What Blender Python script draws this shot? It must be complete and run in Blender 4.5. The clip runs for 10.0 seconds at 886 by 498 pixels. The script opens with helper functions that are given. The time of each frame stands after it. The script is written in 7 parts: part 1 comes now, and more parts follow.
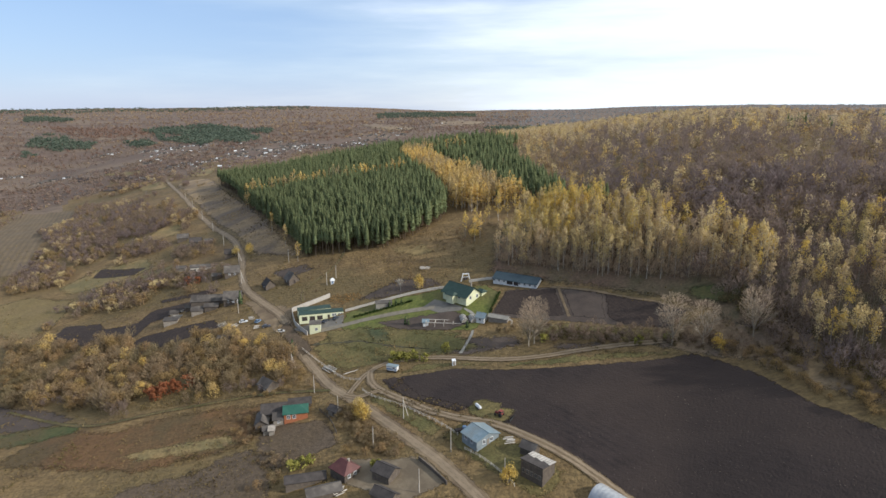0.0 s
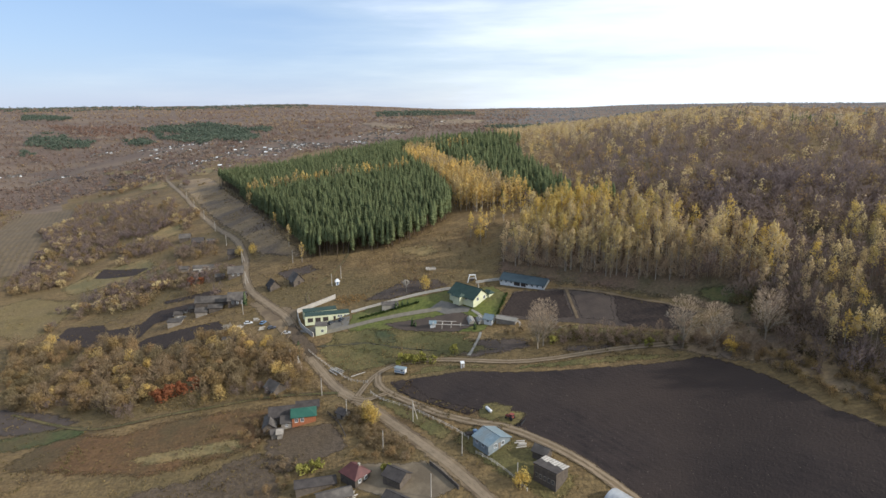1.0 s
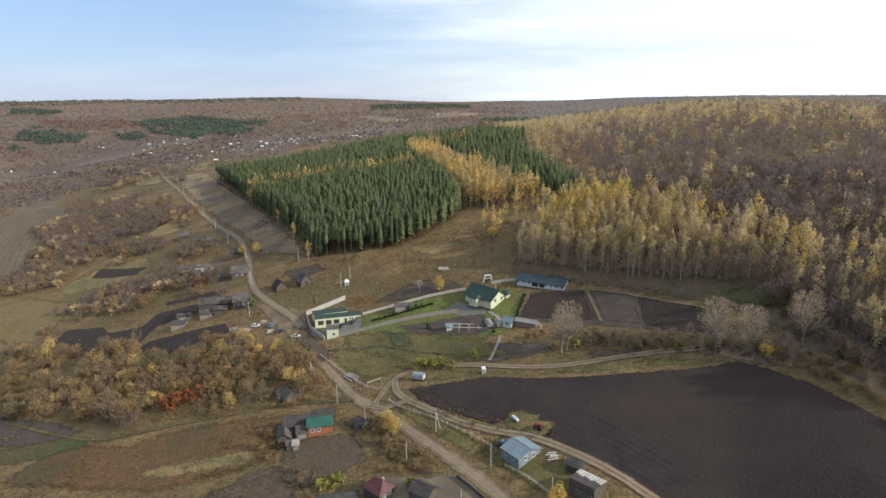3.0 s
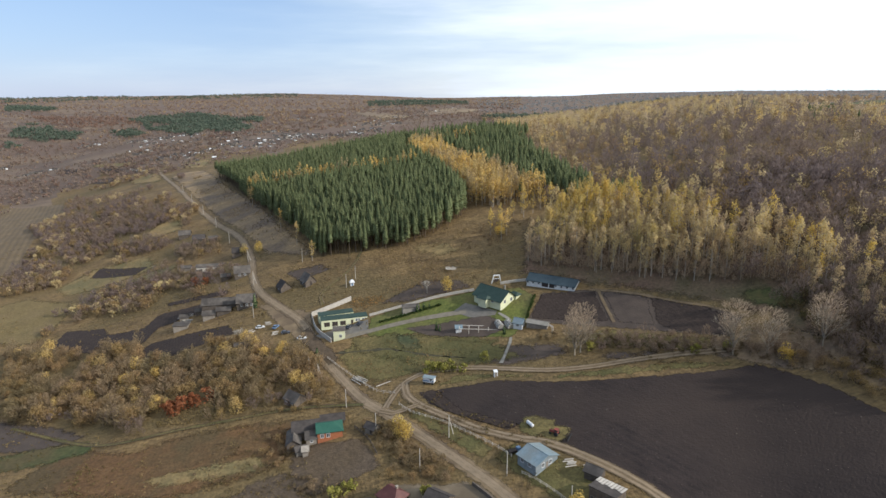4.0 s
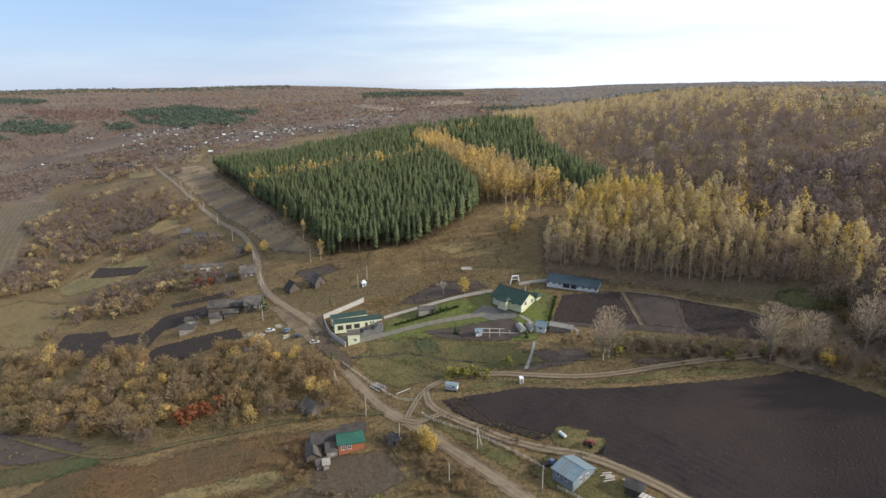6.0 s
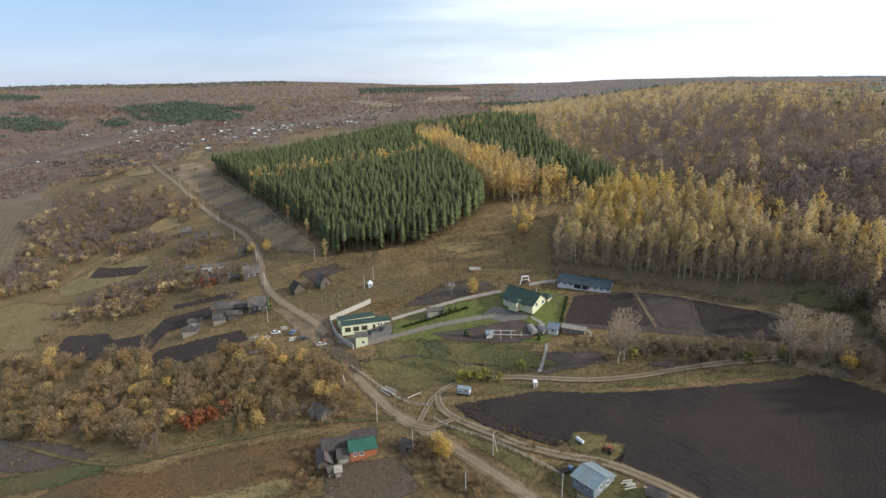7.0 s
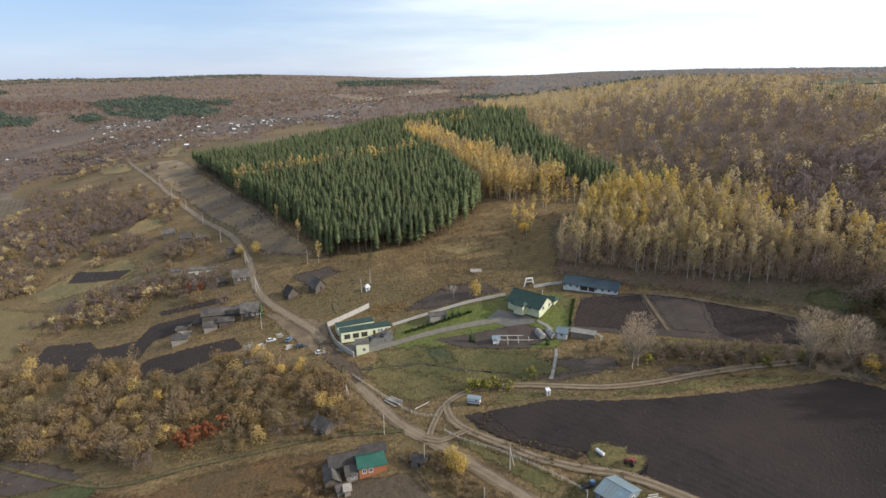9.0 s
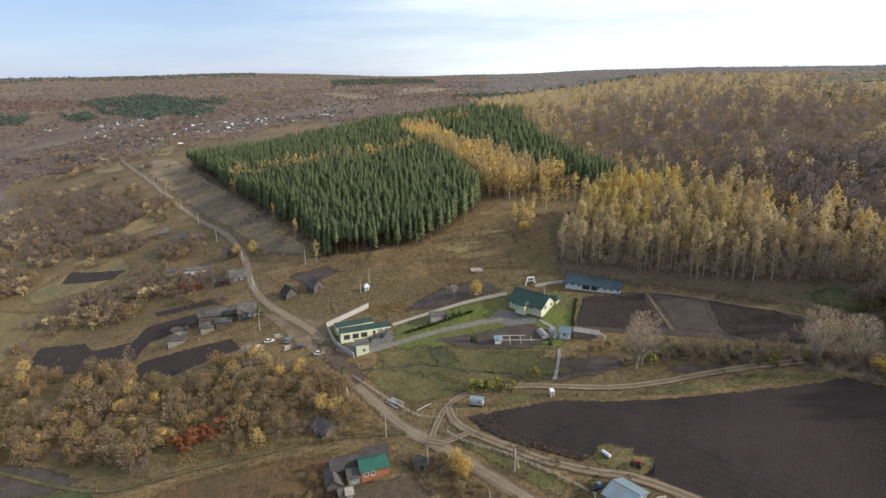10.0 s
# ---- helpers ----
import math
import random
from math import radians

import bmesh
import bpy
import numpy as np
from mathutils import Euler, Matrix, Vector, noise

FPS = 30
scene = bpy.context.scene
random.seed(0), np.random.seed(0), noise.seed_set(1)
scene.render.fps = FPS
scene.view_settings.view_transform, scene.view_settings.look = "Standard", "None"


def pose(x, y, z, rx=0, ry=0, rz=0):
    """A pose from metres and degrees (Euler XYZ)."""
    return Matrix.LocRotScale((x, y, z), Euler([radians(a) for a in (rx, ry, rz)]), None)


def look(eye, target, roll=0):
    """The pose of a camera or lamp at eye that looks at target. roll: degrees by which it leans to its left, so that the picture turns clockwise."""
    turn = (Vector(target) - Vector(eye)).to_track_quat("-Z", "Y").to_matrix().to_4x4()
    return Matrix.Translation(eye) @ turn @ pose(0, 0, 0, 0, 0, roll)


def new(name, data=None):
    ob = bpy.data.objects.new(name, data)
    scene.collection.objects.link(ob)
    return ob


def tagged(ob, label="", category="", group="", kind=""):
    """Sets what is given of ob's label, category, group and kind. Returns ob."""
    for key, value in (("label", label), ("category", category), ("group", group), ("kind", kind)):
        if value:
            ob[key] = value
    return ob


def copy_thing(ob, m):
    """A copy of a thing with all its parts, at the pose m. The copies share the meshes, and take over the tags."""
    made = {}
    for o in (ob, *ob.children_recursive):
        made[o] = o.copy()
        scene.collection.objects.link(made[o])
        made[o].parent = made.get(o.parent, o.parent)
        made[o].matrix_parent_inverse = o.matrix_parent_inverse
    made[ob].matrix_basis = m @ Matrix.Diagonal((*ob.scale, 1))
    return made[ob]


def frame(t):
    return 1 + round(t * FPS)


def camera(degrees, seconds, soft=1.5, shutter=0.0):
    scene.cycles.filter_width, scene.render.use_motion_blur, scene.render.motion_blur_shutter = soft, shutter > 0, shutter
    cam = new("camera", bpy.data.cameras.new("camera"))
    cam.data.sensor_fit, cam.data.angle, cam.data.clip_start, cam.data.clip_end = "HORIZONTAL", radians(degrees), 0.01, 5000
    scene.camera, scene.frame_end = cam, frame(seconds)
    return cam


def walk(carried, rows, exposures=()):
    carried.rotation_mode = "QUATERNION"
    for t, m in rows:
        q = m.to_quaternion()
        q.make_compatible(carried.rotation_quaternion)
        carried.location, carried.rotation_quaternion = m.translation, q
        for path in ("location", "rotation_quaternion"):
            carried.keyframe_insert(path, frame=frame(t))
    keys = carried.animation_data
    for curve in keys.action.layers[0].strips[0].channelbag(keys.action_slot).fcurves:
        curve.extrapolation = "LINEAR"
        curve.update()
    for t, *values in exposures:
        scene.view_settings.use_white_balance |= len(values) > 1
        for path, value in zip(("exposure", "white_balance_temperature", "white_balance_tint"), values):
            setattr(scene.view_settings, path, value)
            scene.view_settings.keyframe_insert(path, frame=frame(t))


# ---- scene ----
cam = camera(72.0, 10.0, soft=1.5)
# seconds, place, Euler degrees
ROWS = [
    (0, 0.00, 0.00, 106.68, 76.537, 0.244, -0.059),
    (0.5, -1.58, 0.33, 107.23, 76.486, 0.263, -0.087),
    (1, -3.90, 2.04, 107.53, 76.369, 0.258, -0.226),
    (1.5, -6.33, 4.60, 107.63, 76.221, 0.235, -0.397),
    (2, -8.84, 7.26, 107.79, 76.047, 0.243, -0.554),
    (2.5, -11.32, 9.68, 107.96, 75.886, 0.276, -0.734),
    (4, -18.90, 17.14, 108.81, 75.357, 0.397, -1.258),
    (4.5, -21.35, 19.68, 109.14, 75.151, 0.415, -1.422),
    (5, -23.93, 22.25, 109.49, 74.955, 0.474, -1.603),
    (5.5, -26.44, 24.66, 109.65, 74.794, 0.489, -1.769),
    (7, -34.33, 32.22, 110.82, 74.181, 0.592, -2.332),
    (7.5, -36.80, 34.61, 111.01, 74.019, 0.630, -2.509),
    (8, -39.31, 37.27, 111.80, 73.779, 0.691, -2.539),
    (8.5, -41.23, 39.71, 112.40, 73.603, 0.771, -3.179),
    (9, -43.45, 42.18, 112.35, 73.501, 0.753, -4.444),
    (9.5, -45.18, 43.74, 112.16, 73.422, 0.763, -4.958),
    (10, -45.72, 45.28, 111.64, 73.382, 0.770, -4.988),
]
walk(cam, [(t, pose(x, y, z, rx, ry, rz)) for t, x, y, z, rx, ry, rz in ROWS])

# ---- world, sun, exposure ----
SUN = Vector((0.84, -0.32, 0.48)).normalized()
scene.view_settings.exposure = 0.0
scene.view_settings.use_white_balance = True
scene.view_settings.white_balance_temperature = 6250
world = bpy.data.worlds.new("sky")
scene.world = world
world.use_nodes = True
wn, wl = world.node_tree.nodes, world.node_tree.links
wn.clear()


def wnode(kind, **props):
    n = wn.new(kind)
    for k, v in props.items():
        setattr(n, k, v)
    return n


sky = wnode("ShaderNodeTexSky", sky_type="NISHITA", sun_disc=False)
sky.sun_elevation = math.asin(SUN.z)
sky.sun_rotation = math.atan2(SUN.x, SUN.y)
sky.air_density, sky.dust_density, sky.ozone_density = 1.0, 0.15, 3.0
tc = wnode("ShaderNodeTexCoord")
sep = wnode("ShaderNodeSeparateXYZ")
wl.new(tc.outputs["Generated"], sep.inputs[0])
# thin streaky cloud veil, thicker to the east
mp = wnode("ShaderNodeMapping")
mp.inputs["Scale"].default_value = (1.1, 1.1, 9.0)
mp.inputs["Location"].default_value = (0.3, 0.1, 0.4)
wl.new(tc.outputs["Generated"], mp.inputs["Vector"])
cn = wnode("ShaderNodeTexNoise")
cn.inputs["Scale"].default_value, cn.inputs["Detail"].default_value, cn.inputs["Roughness"].default_value = 1.6, 6, 0.55
wl.new(mp.outputs[0], cn.inputs["Vector"])
mx = wnode("ShaderNodeMath", operation="MULTIPLY_ADD")
wl.new(sep.outputs[0], mx.inputs[0])
mx.inputs[1].default_value, mx.inputs[2].default_value = 0.95, 0.075
ad = wnode("ShaderNodeMath", operation="ADD")
wl.new(cn.outputs["Fac"], ad.inputs[0])
wl.new(mx.outputs[0], ad.inputs[1])
ramp = wnode("ShaderNodeMapRange", interpolation_type="SMOOTHSTEP")
for k, v in ((1, 0.18), (2, 0.92), (3, 0.12), (4, 1.0)):
    ramp.inputs[k].default_value = v
dome = wnode("ShaderNodeMapRange", interpolation_type="SMOOTHSTEP")
for k, v in ((1, 0.16), (2, 0.55), (3, 0.0), (4, 0.36)):
    dome.inputs[k].default_value = v
wl.new(sep.outputs[2], dome.inputs[0])
ad2 = wnode("ShaderNodeMath", operation="ADD")
wl.new(ad.outputs[0], ad2.inputs[0])
wl.new(dome.outputs[0], ad2.inputs[1])
haze = wnode("ShaderNodeMapRange", interpolation_type="SMOOTHSTEP")
for k, v in ((1, 0.0), (2, 0.42), (3, 0.66), (4, 0.0)):
    haze.inputs[k].default_value = v
wl.new(sep.outputs[2], haze.inputs[0])
wl.new(ad2.outputs[0], ramp.inputs[0])
thick_ = wnode("ShaderNodeMath", operation="MAXIMUM")
wl.new(ramp.outputs[0], thick_.inputs[0])
wl.new(haze.outputs[0], thick_.inputs[1])
tint = wnode("ShaderNodeMixRGB")
tint.inputs[1].default_value, tint.inputs[2].default_value = (2.9, 4.2, 7.3, 1), (8.7, 9.3, 9.9, 1)
wl.new(ramp.outputs[0], tint.inputs[0])
mix = wnode("ShaderNodeMixRGB")
wl.new(thick_.outputs[0], mix.inputs[0])
wl.new(sky.outputs[0], mix.inputs[1])
wl.new(tint.outputs[0], mix.inputs[2])
bg = wnode("ShaderNodeBackground")
bg.inputs["Strength"].default_value = 0.122
wl.new(mix.outputs[0], bg.inputs["Color"])
wo = wnode("ShaderNodeOutputWorld")
wl.new(bg.outputs[0], wo.inputs["Surface"])

sun = new("sun", bpy.data.lights.new("sun", "SUN"))
sun.data.energy, sun.data.angle, sun.data.color = 4.3, radians(1.0), (1.0, 0.935, 0.85)
sun.matrix_world = look((0, 0, 400), Vector((0, 0, 400)) - SUN)

# ---- materials ----


def make(name, c1, c2, scale=0.3, rough=0.9, c3=None, scale3=0.03, bump=0.0, bscale=2.0, island=0.0, metal=0.0, obj=0.0, detail=5.0, lo=0.35, hi=0.65,
         waves=None, spec=0.3, streak=None, thin=0.0):
    """Two colours by noise in world metres, a third at a larger scale, brightness by island or object, bump."""
    m = bpy.data.materials.new(name)
    m.use_nodes = True
    n, l = m.node_tree.nodes, m.node_tree.links
    b = n["Principled BSDF"]
    b.inputs["Roughness"].default_value, b.inputs["Metallic"].default_value = rough, metal
    b.inputs["Specular IOR Level"].default_value = spec
    geo = n.new("ShaderNodeNewGeometry")
    vec = geo.outputs["Position"]
    if streak:
        mpn = n.new("ShaderNodeMapping")
        mpn.inputs["Rotation"].default_value = (0, 0, radians(streak[0]))
        mpn.inputs["Scale"].default_value = (streak[1], 1, 1)
        l.new(vec, mpn.inputs["Vector"])
        vec = mpn.outputs[0]

    def noise_fac(sc, det, a, bb):
        t = n.new("ShaderNodeTexNoise")
        t.inputs["Scale"].default_value, t.inputs["Detail"].default_value, t.inputs["Roughness"].default_value = sc, det, 0.6 if det < 9 else 0.74
        l.new(vec, t.inputs["Vector"])
        r = n.new("ShaderNodeMapRange")
        r.inputs[1].default_value, r.inputs[2].default_value = a, bb
        l.new(t.outputs["Fac"], r.inputs[0])
        return r.outputs[0], t

    def blend(f, a, bb):
        x = n.new("ShaderNodeMixRGB")
        l.new(f, x.inputs[0])
        for i, c in ((1, a), (2, bb)):
            if isinstance(c, tuple):
                x.inputs[i].default_value = (*c, 1)
            else:
                l.new(c, x.inputs[i])
        return x.outputs[0]
    f, t = noise_fac(scale, detail, lo, hi)
    col = blend(f, c1, c2)
    if c3:
        f3, _ = noise_fac(scale3, 4.0, 0.42, 0.62)
        col = blend(f3, col, c3)
    if waves:
        w = n.new("ShaderNodeTexWave")
        w.inputs["Scale"].default_value, w.inputs["Distortion"].default_value = waves[1], 1.2
        w.inputs["Detail"].default_value, w.inputs["Detail Scale"].default_value = 2.0, 0.4
        mpw = n.new("ShaderNodeMapping")
        mpw.inputs["Rotation"].default_value = (0, 0, radians(waves[0]))
        l.new(geo.outputs["Position"], mpw.inputs["Vector"])
        l.new(mpw.outputs[0], w.inputs["Vector"])
        k = n.new("ShaderNodeMath")
        k.operation = "MULTIPLY"
        k.inputs[1].default_value = waves[2]
        l.new(w.outputs["Fac"], k.inputs[0])
        col = blend(k.outputs[0], col, waves[3])
    if detail >= 9:
        # tussocks and clods about a metre across
        ff, _ = noise_fac(0.8, 6.0, 0.32, 0.68)
        fr = n.new("ShaderNodeMapRange")
        fr.inputs[3].default_value, fr.inputs[4].default_value = 0.72, 1.28
        l.new(ff, fr.inputs[0])
        fh = n.new("ShaderNodeHueSaturation")
        l.new(fr.outputs[0], fh.inputs["Value"])
        l.new(col, fh.inputs["Color"])
        col = fh.outputs[0]
    if island or obj:
        hs = n.new("ShaderNodeHueSaturation")
        r = n.new("ShaderNodeMapRange")
        amount = island or obj
        r.inputs[3].default_value, r.inputs[4].default_value = 1 - amount, 1 + amount
        if island:
            l.new(geo.outputs["Random Per Island"], r.inputs[0])
        else:
            oi = n.new("ShaderNodeObjectInfo")
            l.new(oi.outputs["Random"], r.inputs[0])
        l.new(r.outputs[0], hs.inputs["Value"])
        l.new(col, hs.inputs["Color"])
        col = hs.outputs[0]
    l.new(col, b.inputs["Base Color"])
    if bump:
        t2 = n.new("ShaderNodeTexNoise")
        t2.inputs["Scale"].default_value, t2.inputs["Detail"].default_value = bscale, 6
        l.new(geo.outputs["Position"], t2.inputs["Vector"])
        bp = n.new("ShaderNodeBump")
        bp.inputs["Strength"].default_value, bp.inputs["Distance"].default_value = min(1.0, bump), bump
        l.new(t2.outputs["Fac"], bp.inputs["Height"])
        l.new(bp.outputs[0], b.inputs["Normal"])
    if thin:
        tr = n.new("ShaderNodeBsdfTranslucent")
        l.new(col, tr.inputs["Color"])
        ms = n.new("ShaderNodeMixShader")
        ms.inputs[0].default_value = thin
        l.new(b.outputs[0], ms.inputs[1])
        l.new(tr.outputs[0], ms.inputs[2])
        l.new(ms.outputs[0], n["Material Output"].inputs["Surface"])
    return m


M_GROUND = make("dry_grassland", (0.118, 0.076, 0.034), (0.208, 0.137, 0.058), 0.10, c3=(0.122, 0.087, 0.037), scale3=0.022, streak=(0, 0.4), bump=0.8, bscale=0.8, detail=10.0, lo=0.40, hi=0.60)
M_FAR = make("far_country", (0.100, 0.071, 0.053), (0.175, 0.125, 0.082), 0.014, c3=(0.125, 0.084, 0.060), scale3=0.004, detail=10.0, lo=0.43, hi=0.57, streak=(0, 0.35))
M_SOIL = make("ploughed_black_soil", (0.0165, 0.0115, 0.0106), (0.029, 0.0203, 0.0180), 0.22, bump=0.5, bscale=1.4, c3=(0.040, 0.0275, 0.0215), scale3=0.018, waves=(-43, 0.13, 0.3, (0.042, 0.0295, 0.0245)), detail=8.5)
M_SOIL2 = make("garden_bed_soil", (0.028, 0.0188, 0.0152), (0.044, 0.030, 0.0232), 0.3, bump=0.5, bscale=1.5, waves=(-20, 0.22, 0.3, (0.056, 0.040, 0.029)), detail=9.0)
M_SOIL3 = make("harrowed_soil", (0.062, 0.046, 0.037), (0.092, 0.069, 0.053), 0.2, bump=0.4, bscale=1.5, waves=(-25, 0.3, 0.2, (0.052, 0.039, 0.03)), detail=8.0)
M_TRAMPLED = make("trampled_yard_soil", (0.070, 0.050, 0.033), (0.110, 0.080, 0.052), 0.3, bump=0.5, bscale=1.2, c3=(0.09, 0.063, 0.037), scale3=0.07, detail=10.0)
M_STUBBLE = make("stubble_field", (0.096, 0.051, 0.021), (0.150, 0.083, 0.034), 0.3, bump=0.6, bscale=1.0, c3=(0.088, 0.060, 0.026), scale3=0.04, detail=10.0)
M_STRIPE = make("striped_stubble_field", (0.115, 0.083, 0.045), (0.175, 0.125, 0.068), 0.1, waves=(-27, 0.06, 0.55, (0.09, 0.063, 0.038)), detail=8.0)
M_LAWN = make("green_lawn", (0.082, 0.100, 0.022), (0.130, 0.138, 0.032), 0.2, bump=0.3, bscale=2, c3=(0.115, 0.105, 0.036), scale3=0.06, detail=9.0)
M_GREEN = make("fresh_winter_crop", (0.048, 0.062, 0.020), (0.078, 0.085, 0.027), 0.2, bump=0.3, bscale=2, c3=(0.085, 0.066, 0.027), scale3=0.05, detail=9.0)
M_VERGE = make("grass_verge", (0.098, 0.078, 0.030), (0.168, 0.131, 0.048), 0.2, bump=0.6, bscale=1.2, c3=(0.088, 0.080, 0.028), scale3=0.05, detail=10.0)
M_ROAD = make("dirt_road", (0.165, 0.118, 0.068), (0.225, 0.164, 0.096), 0.25, bump=0.2, bscale=2, c3=(0.125, 0.088, 0.054), scale3=0.1, detail=7.0)
M_TRACK = make("worn_track", (0.125, 0.088, 0.05), (0.178, 0.128, 0.074), 0.3, bump=0.3, bscale=1.5, detail=7.0)
M_CONCRETE = make("pale_concrete", (0.20, 0.185, 0.155), (0.28, 0.26, 0.22), 0.4, bump=0.05, bscale=3, rough=0.85, detail=8.0)
M_ASPHALT = make("yard_asphalt", (0.125, 0.115, 0.10), (0.18, 0.165, 0.14), 0.3, bump=0.05, bscale=3)
M_LITTER = make("leaf_litter", (0.105, 0.066, 0.044), (0.158, 0.102, 0.065), 0.15, bump=0.5, bscale=1.5, c3=(0.10, 0.080, 0.042), scale3=0.04, detail=9.0)
M_RUT = make("pale_wheel_rut", (0.20, 0.150, 0.096), (0.26, 0.195, 0.125), 0.25, bump=0.1, bscale=2, detail=7.0)
M_WEED = make("dry_weeds", (0.19, 0.135, 0.06), (0.32, 0.235, 0.11), 0.15, island=0.4, c3=(0.13, 0.10, 0.04), scale3=0.05, thin=0.4, spec=0.1)
M_CLOD = make("pale_straw_clods", (0.13, 0.105, 0.085), (0.22, 0.18, 0.145), 0.5, island=0.4)
M_TANFIELD = make("tan_harvested_field", (0.19, 0.142, 0.085), (0.27, 0.20, 0.115), 0.02, c3=(0.16, 0.115, 0.075), scale3=0.006, detail=8.0)
# wood colour washed to pale grey in place of distance haze
M_HAZEFAR = make("far_wood_haze_grey", (0.22, 0.235, 0.24), (0.28, 0.29, 0.285), 0.01, island=0.15, thin=0.4)
M_BRAMBLE = make("dark_bramble_stalks", (0.12, 0.083, 0.052), (0.19, 0.135, 0.083), 0.3, island=0.35, c3=(0.15, 0.12, 0.05), scale3=0.06, spec=0.1, thin=0.4)
M_WILLOW = make("bare_willow_twigs", (0.20, 0.148, 0.128), (0.29, 0.215, 0.18), 0.05, island=0.14, c3=(0.27, 0.20, 0.14), scale3=0.015, spec=0.1, thin=0.45)
M_TWIG = make("beige_poplar_twigs", (0.39, 0.30, 0.205), (0.52, 0.405, 0.285), 0.5, island=0.2, spec=0.1, thin=0.45)
M_RUST = make("rusty_dry_stalks", (0.27, 0.155, 0.06), (0.38, 0.225, 0.085), 0.4, island=0.17, spec=0.1, thin=0.4)
# pine green dulled towards grey-blue, haze mixed into the colour
M_PINEHAZE = make("far_pine_needles_hazed", (0.085, 0.112, 0.080), (0.120, 0.145, 0.102), 0.03, island=0.15, thin=0.4)
M_PALECROWN = make("pale_tan_crowns", (0.46, 0.36, 0.245), (0.58, 0.465, 0.32), 0.05, island=0.17, c3=(0.50, 0.39, 0.18), scale3=0.02, thin=0.5)
M_YARD = make("pale_yard_soil", (0.155, 0.120, 0.078), (0.205, 0.163, 0.11), 0.3, bump=0.3, bscale=1.2, c3=(0.12, 0.092, 0.06), scale3=0.1, detail=8.0)
M_DRIVE = make("grey_gravel_drive", (0.165, 0.142, 0.105), (0.22, 0.19, 0.142), 0.5, bump=0.1, bscale=3, detail=8.0)
M_MEADOW = make("tan_meadow_grass", (0.185, 0.125, 0.052), (0.285, 0.198, 0.085), 0.12, c3=(0.14, 0.115, 0.05), scale3=0.04, bump=0.6, bscale=1.0, detail=10.0)
M_OLIVEGRASS = make("olive_meadow_grass", (0.118, 0.086, 0.034), (0.182, 0.134, 0.053), 0.12, c3=(0.16, 0.115, 0.05), scale3=0.05, bump=0.6, bscale=1.0, detail=10.0)
M_HEATH = make("dull_heath", (0.198, 0.136, 0.072), (0.315, 0.220, 0.114), 0.12, streak=(0, 0.5), c3=(0.135, 0.10, 0.07), scale3=0.04, bump=0.6, bscale=1.0, detail=10.0)
M_DARKGREEN = make("dark_green_patch", (0.040, 0.052, 0.024), (0.065, 0.075, 0.032), 0.3, c3=(0.08, 0.072, 0.03), scale3=0.1, bump=0.5, bscale=1.2, detail=9.0)
M_WATER = make("dark_ditch", (0.05, 0.045, 0.026), (0.08, 0.07, 0.04), 0.4, bump=0.3, bscale=1)

M_BARK = make("brown_bark", (0.09, 0.065, 0.045), (0.15, 0.115, 0.08), 1.2, island=0.2)
M_BIRCHBARK = make("white_birch_bark", (0.33, 0.30, 0.25), (0.46, 0.42, 0.36), 1.2, island=0.25)
M_PALEBARK = make("pale_poplar_bark", (0.24, 0.20, 0.15), (0.34, 0.29, 0.22), 1.0, island=0.2)
M_PINE = make("pine_needles", (0.145, 0.170, 0.084), (0.210, 0.228, 0.108), 0.14, island=0.13, spec=0.1, thin=0.4)
# needle green darkened for shade inside the crown; fills the solid core
M_PINECORE = make("pine_core_shade", (0.115, 0.142, 0.07), (0.145, 0.175, 0.082), 0.3, spec=0.1)
M_YELLOW = make("yellow_birch_leaves", (0.60, 0.42, 0.11), (0.70, 0.52, 0.15), 0.12, island=0.17, c3=(0.46, 0.37, 0.16), scale3=0.03, spec=0.15, thin=0.5)
M_OLIVE = make("olive_birch_leaves", (0.55, 0.43, 0.215), (0.67, 0.545, 0.28), 0.10, island=0.17, c3=(0.45, 0.335, 0.20), scale3=0.05, spec=0.15, thin=0.5)
M_ORANGE = make("orange_gold_leaves", (0.64, 0.45, 0.150), (0.75, 0.545, 0.19), 0.12, island=0.17, c3=(0.43, 0.33, 0.18), scale3=0.05, spec=0.15, thin=0.5)
M_RED = make("red_rowan_leaves", (0.30, 0.115, 0.055), (0.41, 0.17, 0.08), 0.3, island=0.3, spec=0.15, thin=0.5)
M_BROWN = make("withered_brown_twigs", (0.25, 0.178, 0.108), (0.35, 0.255, 0.155), 0.08, island=0.17, c3=(0.25, 0.195, 0.105), scale3=0.03, spec=0.1, thin=0.45)
M_PURPLE = make("bare_purple_brown_twigs", (0.180, 0.140, 0.132), (0.250, 0.198, 0.180), 0.05, island=0.15, c3=(0.245, 0.185, 0.148), scale3=0.015, spec=0.1, thin=0.45)
M_TANBUSH = make("tan_bush_foliage", (0.285, 0.19, 0.10), (0.39, 0.268, 0.14), 0.12, island=0.17, c3=(0.31, 0.22, 0.095), scale3=0.05, spec=0.1, thin=0.45)
M_LIME = make("yellow_green_bush_leaves", (0.25, 0.24, 0.06), (0.36, 0.33, 0.09), 0.2, island=0.3, spec=0.15, thin=0.45)
M_SPRUCE = make("spruce_needles", (0.02, 0.045, 0.022), (0.04, 0.07, 0.03), 0.3, island=0.4, spec=0.1, thin=0.45)
M_TANFAR = make("far_tan_grove", (0.33, 0.235, 0.135), (0.42, 0.305, 0.175), 0.01, island=0.12, thin=0.45)
